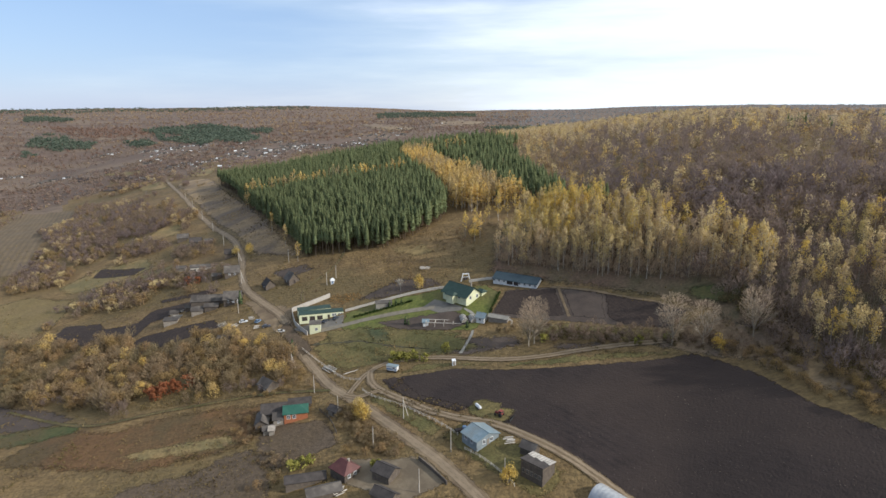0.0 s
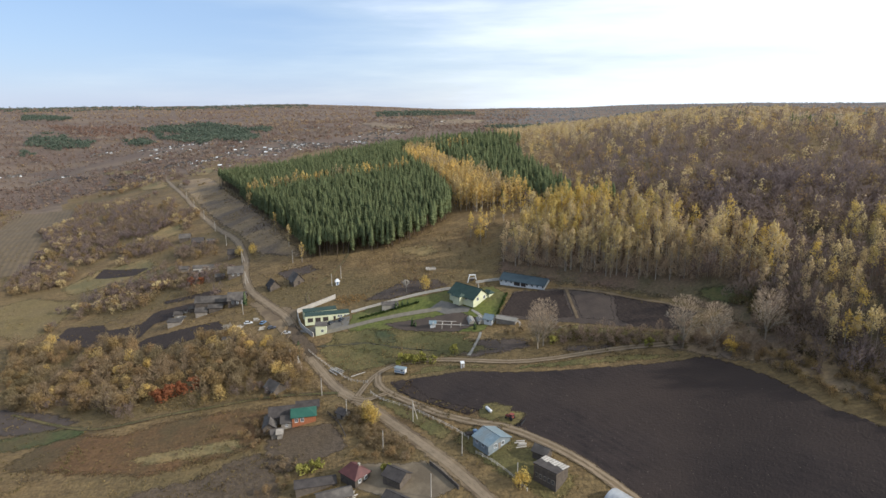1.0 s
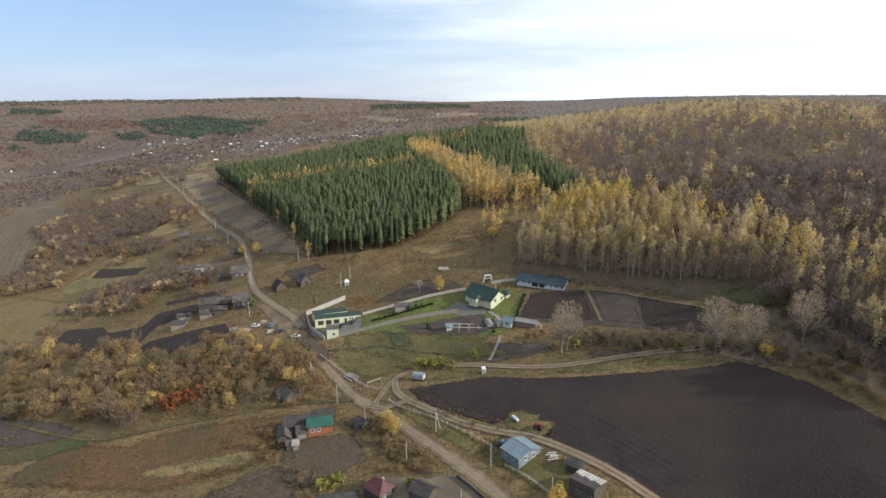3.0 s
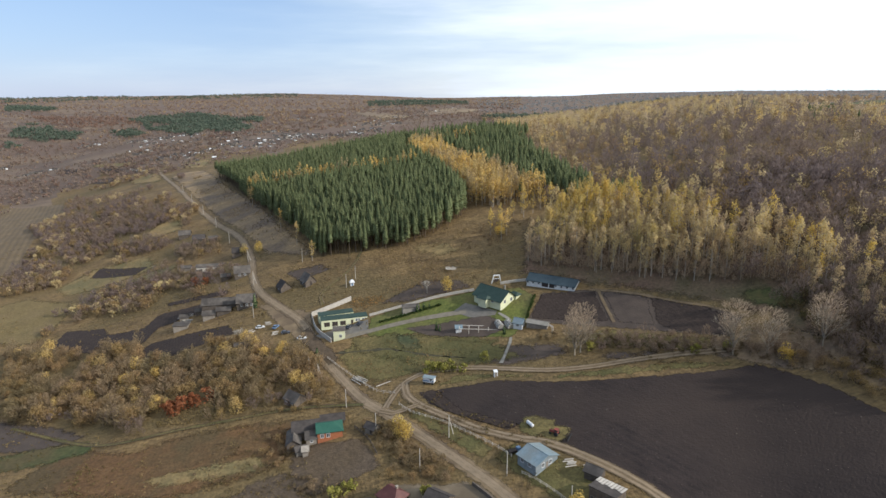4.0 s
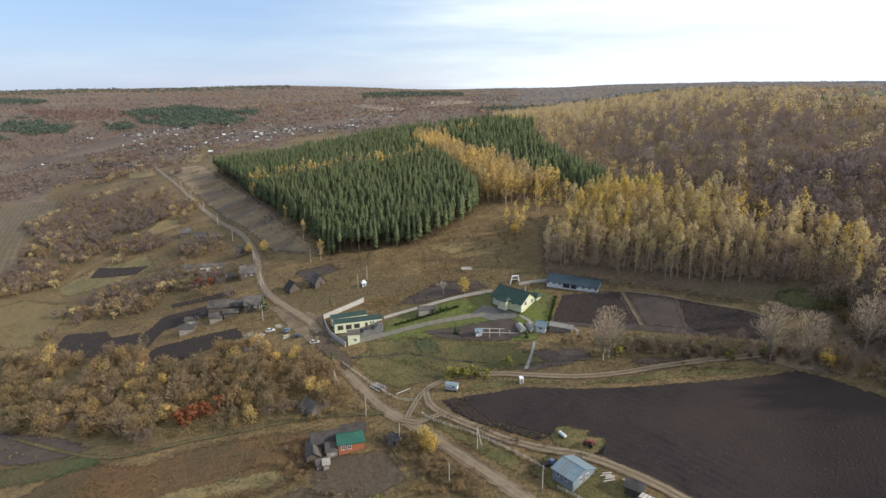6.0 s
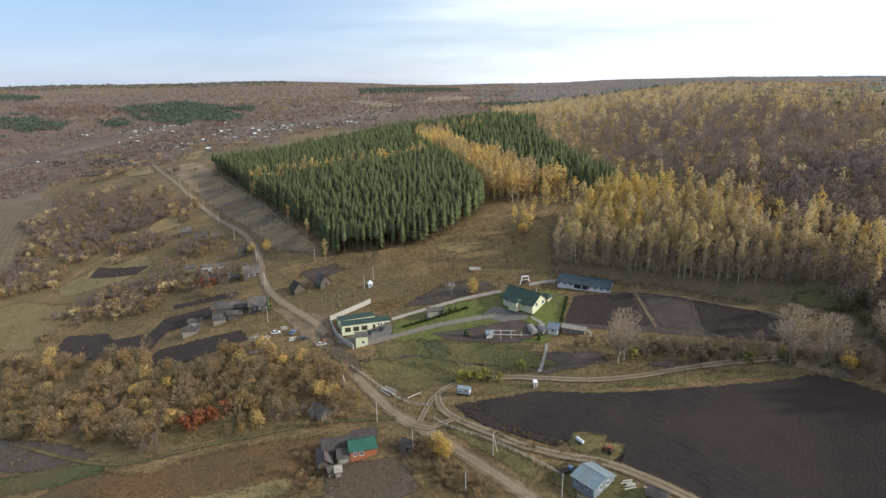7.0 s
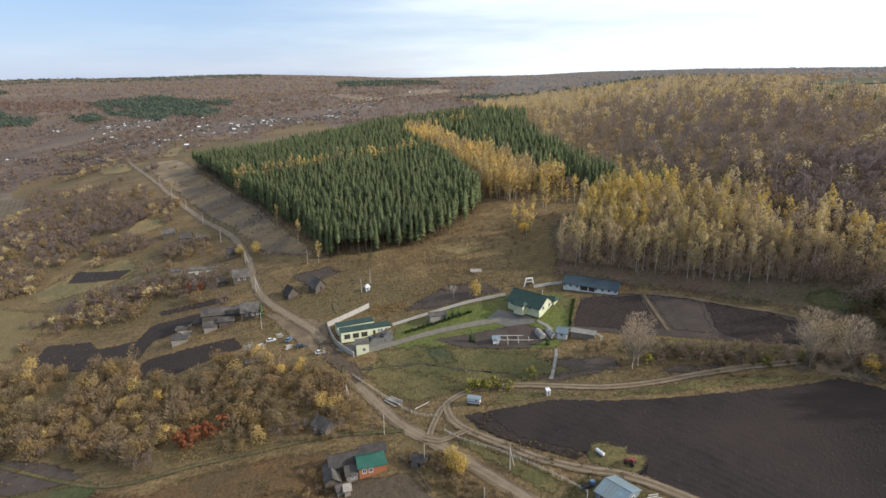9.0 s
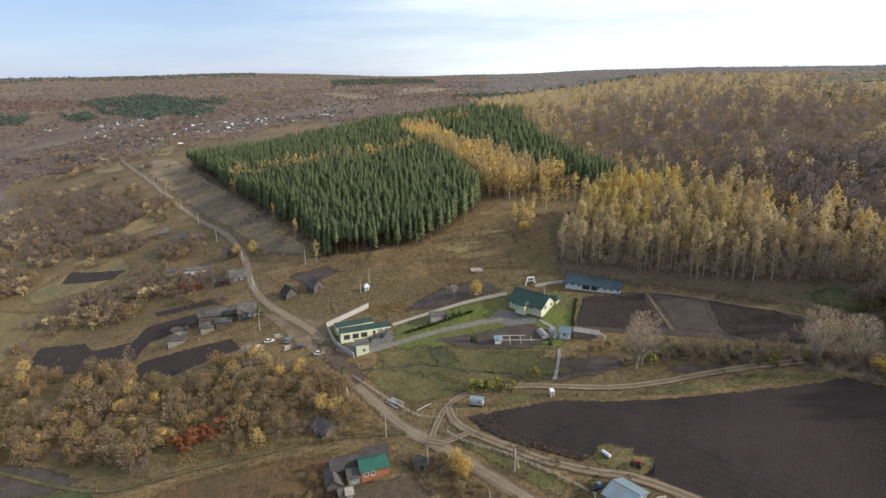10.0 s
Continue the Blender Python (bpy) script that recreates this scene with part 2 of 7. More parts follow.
M_REDFAR = make("far_russet_grove", (0.19, 0.118, 0.088), (0.26, 0.165, 0.118), 0.008, island=0.12, thin=0.45)
M_BROWNFAR = make("far_brown_grove", (0.20, 0.148, 0.112), (0.28, 0.205, 0.152), 0.008, island=0.12, thin=0.45)

M_BRICK = make("orange_brick", (0.27, 0.095, 0.045), (0.34, 0.13, 0.06), 2.5, obj=0.05)
M_CREAM = make("cream_render", (0.52, 0.53, 0.35), (0.60, 0.61, 0.41), 0.5)
M_WHITE = make("white_paint", (0.55, 0.56, 0.56), (0.66, 0.67, 0.66), 0.6, rough=0.6)
M_GREENROOF = make("green_metal_roof", (0.018, 0.040, 0.031), (0.030, 0.055, 0.044), 0.5, rough=0.6, spec=0.3)
M_TEALROOF = make("teal_green_metal_roof", (0.016, 0.075, 0.052), (0.026, 0.095, 0.066), 0.5, rough=0.55, spec=0.3)
M_BLUEROOF = make("pale_blue_roof_sheet", (0.14, 0.195, 0.225), (0.20, 0.26, 0.29), 0.6, rough=0.5, c3=(0.17, 0.20, 0.205), scale3=0.2)
M_NAVYROOF = make("dark_blue_metal_roof", (0.022, 0.040, 0.050), (0.034, 0.054, 0.066), 0.5, rough=0.6)
M_SLATE = make("weathered_grey_slate", (0.075, 0.066, 0.058), (0.135, 0.118, 0.10), 0.5, c3=(0.06, 0.052, 0.046), scale3=0.2, obj=0.15)
M_DARKROOF = make("dark_tarred_roof", (0.042, 0.036, 0.033), (0.070, 0.060, 0.054), 0.6, obj=0.15)
M_REDROOF = make("maroon_metal_roof", (0.085, 0.032, 0.029), (0.12, 0.047, 0.04), 0.5, rough=0.6)
M_LOG = make("grey_weathered_timber", (0.085, 0.069, 0.055), (0.145, 0.118, 0.093), 0.9, obj=0.15, waves=(0, 0.9, 0.3, (0.07, 0.058, 0.048)))
M_PLANK = make("pale_sawn_planks", (0.19, 0.165, 0.135), (0.29, 0.255, 0.21), 1.0, obj=0.2)
M_BLUEWALL = make("faded_blue_boards", (0.17, 0.20, 0.215), (0.25, 0.285, 0.30), 0.8, rough=0.7, waves=(0, 0.9, 0.3, (0.13, 0.15, 0.16)))
M_GLASS = make("window_glass", (0.03, 0.035, 0.04), (0.05, 0.055, 0.06), 0.5, rough=0.12, spec=0.6)
M_GATE = make("dark_gate_panel", (0.035, 0.028, 0.025), (0.055, 0.043, 0.037), 1.0)
M_STEEL = make("galvanised_steel", (0.34, 0.345, 0.345), (0.44, 0.445, 0.44), 0.6, rough=0.5, metal=0.3)
M_BLUE = make("blue_paint", (0.11, 0.18, 0.29), (0.15, 0.23, 0.34), 0.8, rough=0.5)
M_REDPAINT = make("red_machine_paint", (0.17, 0.04, 0.032), (0.23, 0.055, 0.04), 1.0, rough=0.6)
M_DARKCAR = make("dark_car_paint", (0.03, 0.035, 0.05), (0.05, 0.055, 0.07), 1.0, rough=0.3, spec=0.6)
M_RUBBER = make("black_rubber", (0.02, 0.02, 0.02), (0.035, 0.035, 0.035), 2.0)
M_POST = make("grey_wood_post", (0.40, 0.365, 0.31), (0.52, 0.48, 0.42), 1.5)
M_BOARDS = make("pale_fresh_boards", (0.36, 0.33, 0.285), (0.50, 0.46, 0.40), 1.0, obj=0.2)
M_HEDGE = make("hedge_leaves", (0.045, 0.075, 0.025), (0.07, 0.10, 0.03), 0.5, island=0.3, spec=0.1, thin=0.45)

# ---- mesh helpers ----
rng = np.random.default_rng(7)


def link_arrays(name, verts, faces, mats, index=None):
    """A mesh object from numpy arrays of verts and triangles."""
    me = bpy.data.meshes.new(name)
    me.vertices.add(len(verts))
    me.vertices.foreach_set("co", np.asarray(verts, np.float32).ravel())
    me.loops.add(faces.size)
    me.loops.foreach_set("vertex_index", np.asarray(faces, np.int32).ravel())
    k = faces.shape[1]
    me.polygons.add(len(faces))
    me.polygons.foreach_set("loop_start", np.arange(0, faces.size, k, dtype=np.int32))
    for m in mats:
        me.materials.append(m)
    if index is not None:
        me.polygons.foreach_set("material_index", np.asarray(index, np.int32))
    me.update(calc_edges=True)
    me.validate()
    return new(name, me)


def part(name, bm, material, parent, label=""):
    me = bpy.data.meshes.new(name)
    bm.to_mesh(me)
    bm.free()
    me.materials.append(material)
    ob = new(name, me)
    ob.parent = parent
    if label:
        tagged(ob, label)
    return ob


def thing(name, x, y, rot=0.0, z=None, label="", category="", group="", drop=0.0):
    ob = new(name)
    ob.empty_display_size = 0.5
    ob.matrix_basis = pose(x, y, (gz(x, y) if z is None else z) - drop, 0, 0, rot)
    return tagged(ob, label, category, group)


def box(bm, x0, x1, y0, y1, z0, z1):
    v = [bm.verts.new((x, y, z)) for z in (z0, z1) for x, y in ((x0, y0), (x1, y0), (x1, y1), (x0, y1))]
    for f in ((3, 2, 1, 0), (4, 5, 6, 7), (0, 1, 5, 4), (1, 2, 6, 5), (2, 3, 7, 6), (3, 0, 4, 7)):
        bm.faces.new([v[i] for i in f])
    return bm


def boxed(*dims):
    return box(bmesh.new(), *dims)


def beam(bm, a, b, r, sides=4, r2=None):
    """A tapered bar from a to b."""
    a, b = Vector(a), Vector(b)
    r2 = r if r2 is None else r2
    d = (b - a).normalized()
    u = d.orthogonal().normalized()
    w = d.cross(u)
    ring = []
    for p, q in ((a, r), (b, r2)):
        ring.append([bm.verts.new(p + q * (math.cos(2 * math.pi * i / sides) * u + math.sin(2 * math.pi * i / sides) * w)) for i in range(sides)])
    for i in range(sides):
        j = (i + 1) % sides
        bm.faces.new((ring[0][i], ring[0][j], ring[1][j], ring[1][i]))
    bm.faces.new(ring[0][::-1])
    bm.faces.new(ring[1])
    return bm


def beamed(*a, **k):
    return beam(bmesh.new(), *a, **k)


# ---- the lie of the land: heights by bearing (degrees east of north) and distance ----
BEARINGS = (-46, -34, -22, -11, 0, 11, 22, 33, 45)
REACH = (110, 180, 250, 330, 450, 640, 950, 1500, 2600, 4950)
RELIEF = {
    -46: (-15.1, -20.7, -25.8, -31.4, -31.7, -32.2, -30, -7.5, 27.4, 70),
    -34: (-13.6, -15.7, -19.1, -25.1, -25.2, -22.3, -31.7, -21.9, 41.9, 77),
    -22: (-12.5, -12.1, -8.9, -3, 3.4, 14, 13, 20, 48, 78.2),
    -11: (-11.2, -5.3, 0.4, 14.9, 36.5, 44, 33, 40, 58, 85.3),
    0: (-10.3, 1.4, 11.5, 33, 48.4, 63, 42, 48, 54, 48),
    11: (-9.3, 7, 21.4, 45.8, 58.8, 71, 64, 46, 52, 56),
    22: (-7.4, 9.4, 33, 62.4, 76, 86, 83, 78, 76, 80),
    33: (-4.2, 18, 41.3, 66.2, 82, 92, 86, 82, 80, 84),
    45: (-1.6, 22.5, 46.9, 66.4, 81, 92, 86, 82, 80, 84),
}
TABLE = np.array([RELIEF[b] for b in BEARINGS])
LOGREACH = np.log(REACH)


def cubic(g, v):
    g = np.asarray(g, float)
    i = np.clip(np.searchsorted(g, v) - 1, 0, len(g) - 2)
    s = (v - g[i]) / (g[i + 1] - g[i])
    w = ((-s + 2 * s * s - s ** 3) / 2, (2 - 5 * s * s + 3 * s ** 3) / 2, (s + 4 * s * s - 3 * s ** 3) / 2, (-s * s + s ** 3) / 2)
    return [(np.clip(i + k - 1, 0, len(g) - 1), w[k]) for k in range(4)]


def heights(x, y):
    x, y = np.asarray(x, float), np.asarray(y, float)
    dist = np.hypot(x, y)
    d = np.log(np.clip(dist, REACH[0], REACH[-1]))
    a = np.degrees(np.arctan2(x, y))
    # beyond the side bearings the land carries on level round to the south
    a = np.clip(a, BEARINGS[0], BEARINGS[-1])
    z = np.zeros_like(x)
    for i, u in cubic(BEARINGS, a):
        for j, v in cubic(LOGREACH, d):
            z = z + u * v * TABLE[i, j]
    far = np.clip((dist - 350) / 900, 0, 1)
    z = z + (0.18 + 1.0 * far) * np.sin(x * 0.09 + 2 * np.sin(y * 0.041)) * np.sin(y * 0.083 + 1 + 2 * np.sin(x * 0.037))
    z = z + 5.0 * far * np.sin(x * 0.0073 + 1.3 * np.sin(y * 0.0041)) * np.sin(y * 0.0062 + 0.7)
    return z


def gz(x, y):
    return float(heights(np.array([x]), np.array([y]))[0])


# ---- the ground: one sheet to the horizon ----
az = np.radians(np.concatenate([np.arange(-180, -48, 3.0), np.arange(-48, 52, 0.45), np.arange(52, 180, 3.0)]))
rad = np.concatenate([[0.5, 30, 60, 85], np.geomspace(105, 900, 230), np.geomspace(915, 4950, 90)])
AA, RR = np.meshgrid(az, rad, indexing="ij")
gx, gy = RR * np.sin(AA), RR * np.cos(AA)
gverts = np.stack([gx, gy, heights(gx, gy)], -1).reshape(-1, 3)
na, nr = len(az), len(rad)
ii, jj = np.meshgrid(np.arange(na), np.arange(nr - 1), indexing="ij")
i2 = (ii + 1) % na
quads = np.stack([ii * nr + jj, ii * nr + jj + 1, i2 * nr + jj + 1, i2 * nr + jj], -1).reshape(-1, 4)
mid = (rad[jj] + 90 * np.sin(az[ii] * 40) + 60 * np.sin(az[ii] * 97 + 2) > 980).reshape(-1).astype(int)
ground = link_arrays("ground", gverts, quads[:, ::-1], [M_GROUND, M_FAR], mid)
ground.data.polygons.foreach_set("use_smooth", np.ones(len(quads), bool))
tagged(ground, "dry autumn grassland valley rising to low wooded hills", "ground", kind="structure")

from mathutils import geometry


def ragged(poly, step=5.0, amp=0.6, seed=0):
    """The outline with points every few metres, a little uneven."""
    r = np.random.default_rng(seed)
    out = []
    for (x0, y0), (x1, y1) in zip(poly, poly[1:] + poly[:1]):
        k = max(1, int(math.hypot(x1 - x0, y1 - y0) / step))
        for i in range(k):
            e = 0 if i == 0 else amp
            out.append((x0 + (x1 - x0) * i / k + r.normal() * e, y0 + (y1 - y0) * i / k + r.normal() * e))
    return out


def inside(px, py, poly):
    px, py = np.asarray(px), np.asarray(py)
    c = np.zeros(px.shape, bool)
    for (x0, y0), (x1, y1) in zip(poly, poly[1:] + poly[:1]):
        if y0 != y1:
            c ^= ((y0 > py) != (y1 > py)) & (px < (x1 - x0) * (py - y0) / (y1 - y0) + x0)
    return c


FRINGED = {}


def fringed(mat):
    """The same surface, breaking up into the ground below where the mesh's "soft" value falls to nothing."""
    if mat.name in FRINGED:
        return FRINGED[mat.name]
    m = mat.copy()
    FRINGED[mat.name] = m
    n, l = m.node_tree.nodes, m.node_tree.links
    at = n.new("ShaderNodeAttribute")
    at.attribute_name = "soft"
    t = n.new("ShaderNodeTexNoise")
    t.inputs["Scale"].default_value, t.inputs["Detail"].default_value, t.inputs["Roughness"].default_value = 0.45, 8, 0.7
    g = n.new("ShaderNodeNewGeometry")
    l.new(g.outputs["Position"], t.inputs["Vector"])
    k = n.new("ShaderNodeMath")
    k.operation = "MULTIPLY_ADD"
    l.new(t.outputs["Fac"], k.inputs[0])
    k.inputs[1].default_value = 1.3
    l.new(at.outputs["Fac"], k.inputs[2])
    r = n.new("ShaderNodeMapRange")
    r.inputs[1].default_value, r.inputs[2].default_value = 0.7, 1.1
    l.new(k.outputs[0], r.inputs[0])
    out = n["Material Output"]
    was = out.inputs["Surface"].links[0].from_socket
    tr = n.new("ShaderNodeBsdfTransparent")
    ms = n.new("ShaderNodeMixShader")
    l.new(r.outputs[0], ms.inputs[0])
    l.new(tr.outputs[0], ms.inputs[1])
    l.new(was, ms.inputs[2])
    l.new(ms.outputs[0], out.inputs["Surface"])
    return m


def soften(ob, values):
    a = ob.data.attributes.new("soft", "FLOAT", "POINT")
    a.data.foreach_set("value", np.asarray(values, np.float32))


def drape(name, poly, mat, label, category, lift=0.12, cell=2.0, amp=0.6, seed=1, fringe=1.6):
    """A field or surface laid on the land."""
    edge = ragged(poly, max(1.4, cell / 2.5), amp * 0.8, seed)
    xs, ys = [p[0] for p in edge], [p[1] for p in edge]
    X, Y = np.meshgrid(np.arange(min(xs), max(xs), cell), np.arange(min(ys), max(ys), cell))
    keep = inside(X.ravel(), Y.ravel(), edge)
    pts = [Vector(p) for p in edge] + [Vector(p) for p in zip(X.ravel()[keep], Y.ravel()[keep])]
    n = len(edge)
    v, _, f, *_ = geometry.delaunay_2d_cdt(pts, [(i, (i + 1) % n) for i in range(n)], [list(range(n))], 1, 1e-4)
    co = np.array([(p.x, p.y) for p in v])
    z = heights(co[:, 0], co[:, 1]) + lift
    loose = mat not in (M_ASPHALT, M_STRIPE)
    ob = link_arrays(name, np.column_stack([co, z]), np.array([t for t in f if len(t) == 3]), [fringed(mat) if loose else mat])
    if loose:
        gap = np.sqrt(((co[:, None] - np.array(edge)[None]) ** 2).sum(-1)).min(1)
        soften(ob, np.clip(gap / (fringe * max(1.0, cell / 3)), 0, 1))
    return tagged(ob, label, category, kind="structure")


def smooth_line(pts, step=3.0):
    out = []
    P = [np.array(p, float) for p in pts]
    for i in range(len(P) - 1):
        a, b, c, d = P[max(i - 1, 0)], P[i], P[i + 1], P[min(i + 2, len(P) - 1)]
        k = max(1, int(np.linalg.norm(c - b) / step))
        for j in range(k):
            s = j / k
            out.append(b + 0.5 * s * (c - a + s * (2 * a - 5 * b + 4 * c - d + s * (3 * (b - c) + d - a))))
    out.append(P[-1])
    return np.array(out)


def strip(name, pts, width, mat, label, category="road", lift=0.2, offset=0.0, wobble=0.3, seed=3, tag=True):
    """A road or path laid on the land along a line."""
    r = np.random.default_rng(seed)
    c = smooth_line(pts)
    t = np.gradient(c, axis=0)
    t /= np.linalg.norm(t, axis=1)[:, None]
    nrm = np.column_stack([t[:, 1], -t[:, 0]])
    cols = 5
    w = np.linspace(-0.5, 0.5, cols)
    V = []
    for k in range(cols):
        o = offset + w[k] * width + (r.normal(0, wobble, len(c)) if k in (0, cols - 1) else 0)
        V.append(c + nrm * np.broadcast_to(o, (len(c),))[:, None])
    V = np.stack(V, 1)
    z = heights(V[..., 0], V[..., 1]) + lift
    verts = np.concatenate([V, z[..., None]], -1).reshape(-1, 3)
    i, j = np.meshgrid(np.arange(len(c) - 1), np.arange(cols - 1), indexing="ij")
    q = np.stack([i * cols + j, i * cols + j + 1, (i + 1) * cols + j + 1, (i + 1) * cols + j], -1).reshape(-1, 4)
    loose = mat in (M_TRAMPLED, M_ROAD, M_TRACK, M_RUT, M_VERGE, M_WATER)
    ob = link_arrays(name, verts, q[:, ::-1], [fringed(mat) if loose else mat])
    if loose:
        soften(ob, np.tile([0.0, 0.75, 1.0, 0.75, 0.0], len(c)))
    if tag:
        tagged(ob, label, category, kind="structure")
    return ob


# fields and plots
drape("field", [(-18.6, 219), (-9.3, 204), (14.1, 187), (22, 176), (31, 168), (45, 153), (60, 130), (100, 108), (128, 112), (116, 145), (106, 160), (99, 178), (92, 189),
                (86, 196), (62, 201), (44, 204.5), (23, 210), (4, 217.5)], M_SOIL, "large field of freshly ploughed black soil", "field", amp=0.15, fringe=1.0)
drape("field", [(20, 252), (29, 268.5), (48, 263), (62, 253), (85, 230.5), (93, 219.5), (84, 211), (62, 226), (49, 235)], M_SOIL3, "grey-brown soil round the garden plots", "field", amp=0.3, lift=0.06)
drape("verge", [(30, 236), (49, 234), (84, 210), (93, 204), (84, 204.5), (67, 211), (56, 219), (40, 226)], M_VERGE, "dull grass terrace below the garden plots", "verge", amp=0.4, lift=0.08, fringe=3.0)
drape("field", [(21.5, 253.5), (29, 268), (50, 260.5), (50.5, 238)], M_SOIL2, "dark dug vegetable field beside the lawn", "field", amp=0.3)
drape("field", [(52.5, 259.5), (67.5, 247), (64.5, 228), (53, 236.5)], M_SOIL3, "pale harrowed plot between dark fields", "field", amp=0.3)
drape("field", [(68.3, 247), (82, 232.5), (90, 219.5), (84, 212.5), (72, 219.5), (65.2, 227.5)], M_SOIL2, "dark ploughed plot under the birch wood", "field", amp=0.3)
drape("field", [(-227, 327), (-230, 350), (-203, 342), (-195, 332), (-174, 328), (-170, 339), (-141, 335), (-141, 324), (-163, 321), (-166, 309), (-197, 314)],
      M_SOIL2, "black dug potato plot behind the farm", "field", amp=0.4)
drape("field", [(-164, 303), (-160, 306), (-119, 301), (-112, 290), (-137, 286), (-155, 284)], M_SOIL2, "black ridged garden plot by the hedge", "field", amp=0.4)
drape("field", [(-259, 431), (-259, 447), (-213, 425), (-220, 416)], M_SOIL2, "dark rectangular plot in the meadow", "field", amp=0.4)
drape("field", [(-172, 352), (-168, 346), (-130, 338), (-133, 345)], M_SOIL2, "narrow dark garden plot", "field", amp=0.4)
drape("field", [(-67, 199), (-60, 202), (-42, 200.5), (-35, 184.5), (-43.5, 180), (-55.5, 175.5), (-64, 182)], M_TRAMPLED, "bare trodden yard before the brick house", "yard", amp=0.6, fringe=3.0)
drape("field", [(-66, 190), (-56, 175), (-50, 155), (-110, 160), (-104, 176), (-86, 180), (-72, 190)], M_TRAMPLED, "grey harvested garden plot", "field", amp=0.8, lift=0.1, fringe=4.0)
drape("field", [(-66, 219), (-64, 200), (-72, 190), (-105, 182), (-170, 200), (-160, 226), (-128, 214), (-110, 219), (-85, 220)], M_STUBBLE,
      "rusty brown dry grass meadow", "field", amp=0.8, lift=0.1, fringe=7.0)
drape("field", [(-215, 236), (-185, 229), (-173, 230.5), (-153, 229), (-141, 223), (-147, 217), (-161, 214.5), (-177, 213.5), (-215, 220)], M_GREEN, "bright green strip of winter crop", "field", amp=0.8, lift=0.14, fringe=6.0)
drape("field", [(-565, 797), (-478, 780), (-416, 678), (-400, 619), (-377, 558), (-347, 493), (-325, 467), (-360, 462), (-470, 600)], M_STRIPE, "pale striped stubble field", "field", amp=1, cell=8, lift=0.4)
drape("field", [(-33, 176), (-5, 170), (1, 158), (-12, 152), (-20, 158), (-30, 163)], M_YARD, "bare earth yard inside the fence", "yard", amp=0.4)
drape("lawn", [(-48, 268), (-46, 264), (-34, 262), (-18, 257), (0, 248), (12, 243), (19, 249), (27, 267), (20, 276), (2, 280), (-32, 283), (-47, 280)], M_LAWN,
      "green mown lawn of the compound", "lawn", amp=0.4)
drape("lawn", [(-60, 256), (-50, 267), (-34, 264), (-18, 259), (0, 250), (8, 243), (4, 232), (-10, 230), (-26, 232), (-40, 230), (-50, 238)], M_VERGE, "rough olive grass bank", "verge", amp=0.8, lift=0.1, fringe=6.0)
drape("field", [(-33, 266), (-12, 263), (4, 262), (16, 250), (2, 247), (-20, 256)], M_SOIL3, "brown dug flower bed plot", "field", amp=0.3, lift=0.2)
drape("field", [(-46, 290), (-22, 300), (-5, 292), (1, 283), (-30, 285)], M_SOIL3, "brown dug plot behind the wall", "field", amp=0.5, fringe=4.0)
drape("field", [(-102, 345), (-80, 345), (-72, 335), (-90, 330)], M_SOIL3, "small brown plot behind the huts", "field", amp=0.5, fringe=4.0)
drape("verge", [(96, 234), (106, 232), (117, 222), (113, 214), (102, 217), (95, 226)], M_GREEN, "green meadow under the birch wood", "verge", amp=1.0, lift=0.16, fringe=6.0)
drape("verge", [(-18, 221), (4, 219.5), (23, 212), (44, 206.5), (62, 203), (84, 198), (66, 206), (44, 211), (22, 214), (6, 221), (-10, 226)], M_VERGE, "strip of yellowing grass along the field", "verge", lift=0.1)
drape("field", [(38, 219.5), (46.5, 220.5), (57, 216), (62.5, 211.8), (48, 213.2)], M_SOIL3, "dull brown plot beside the track", "field", amp=0.5, fringe=4.0)
drape("field", [(-5, 243), (9, 240), (30, 233), (33, 224), (10, 224), (0, 229)], M_SOIL3, "dull brown orchard soil", "field", amp=0.6, lift=0.1, fringe=5.0)
drape("yard", [(-72, 274), (-69, 275), (-48, 279), (-47, 270), (-58, 268), (-62, 267)], M_ASPHALT, "grey asphalt garage yard", "yard", amp=0.1, lift=0.22)
drape("yard", [(-4, 273), (9, 262.5), (8, 260), (-2, 262), (-10, 269)], M_ASPHALT, "grey paved forecourt", "yard", amp=0.1, lift=0.22)
drape("yard", [(-102, 313), (-92, 306), (-77, 296), (-74, 280), (-67, 262), (-74, 268), (-82, 276), (-90, 287), (-108, 314)], M_ROAD, "bare earth square before the gate", "yard", amp=0.8, lift=0.16)

drape("forest_floor", [(21, 284), (39, 271.5), (62, 254), (86, 230), (96, 218), (100, 206), (106, 192), (112, 178), (119, 160), (150, 150), (200, 190), (170, 240), (110, 300), (60, 350), (28, 325)], M_LITTER,
      "reddish brown leaf litter under the birches", "ground", amp=1.0, lift=0.07, cell=4, fringe=7.0)
drape("verge", [(7, 190), (12, 195.5), (19, 191), (24, 184), (20, 179.5), (12, 184)], M_VERGE, "grassy island at the field's edge", "verge", amp=0.6, lift=0.2, fringe=2.5)
drape("verge", [(-2, 180), (6, 184), (18, 176), (30, 164), (36, 156), (28, 146), (18, 154), (8, 166)], M_VERGE, "rough green grass round the blue-roofed house", "verge", amp=0.8, lift=0.1, fringe=4.0)
drape("verge", [(-30, 209), (-22, 208), (-6, 191), (0, 182), (-5, 179), (-14, 190)], M_VERGE, "rough grass between the road and the track", "verge", amp=0.6, lift=0.1, fringe=3.0)
drape("verge", [(-57, 269), (-38, 266), (-14, 255), (7, 242), (18, 227), (-3, 229), (-24, 236), (-52, 256)], M_VERGE, "olive grass bank below the compound", "verge", amp=0.8, lift=0.13, fringe=6.0)
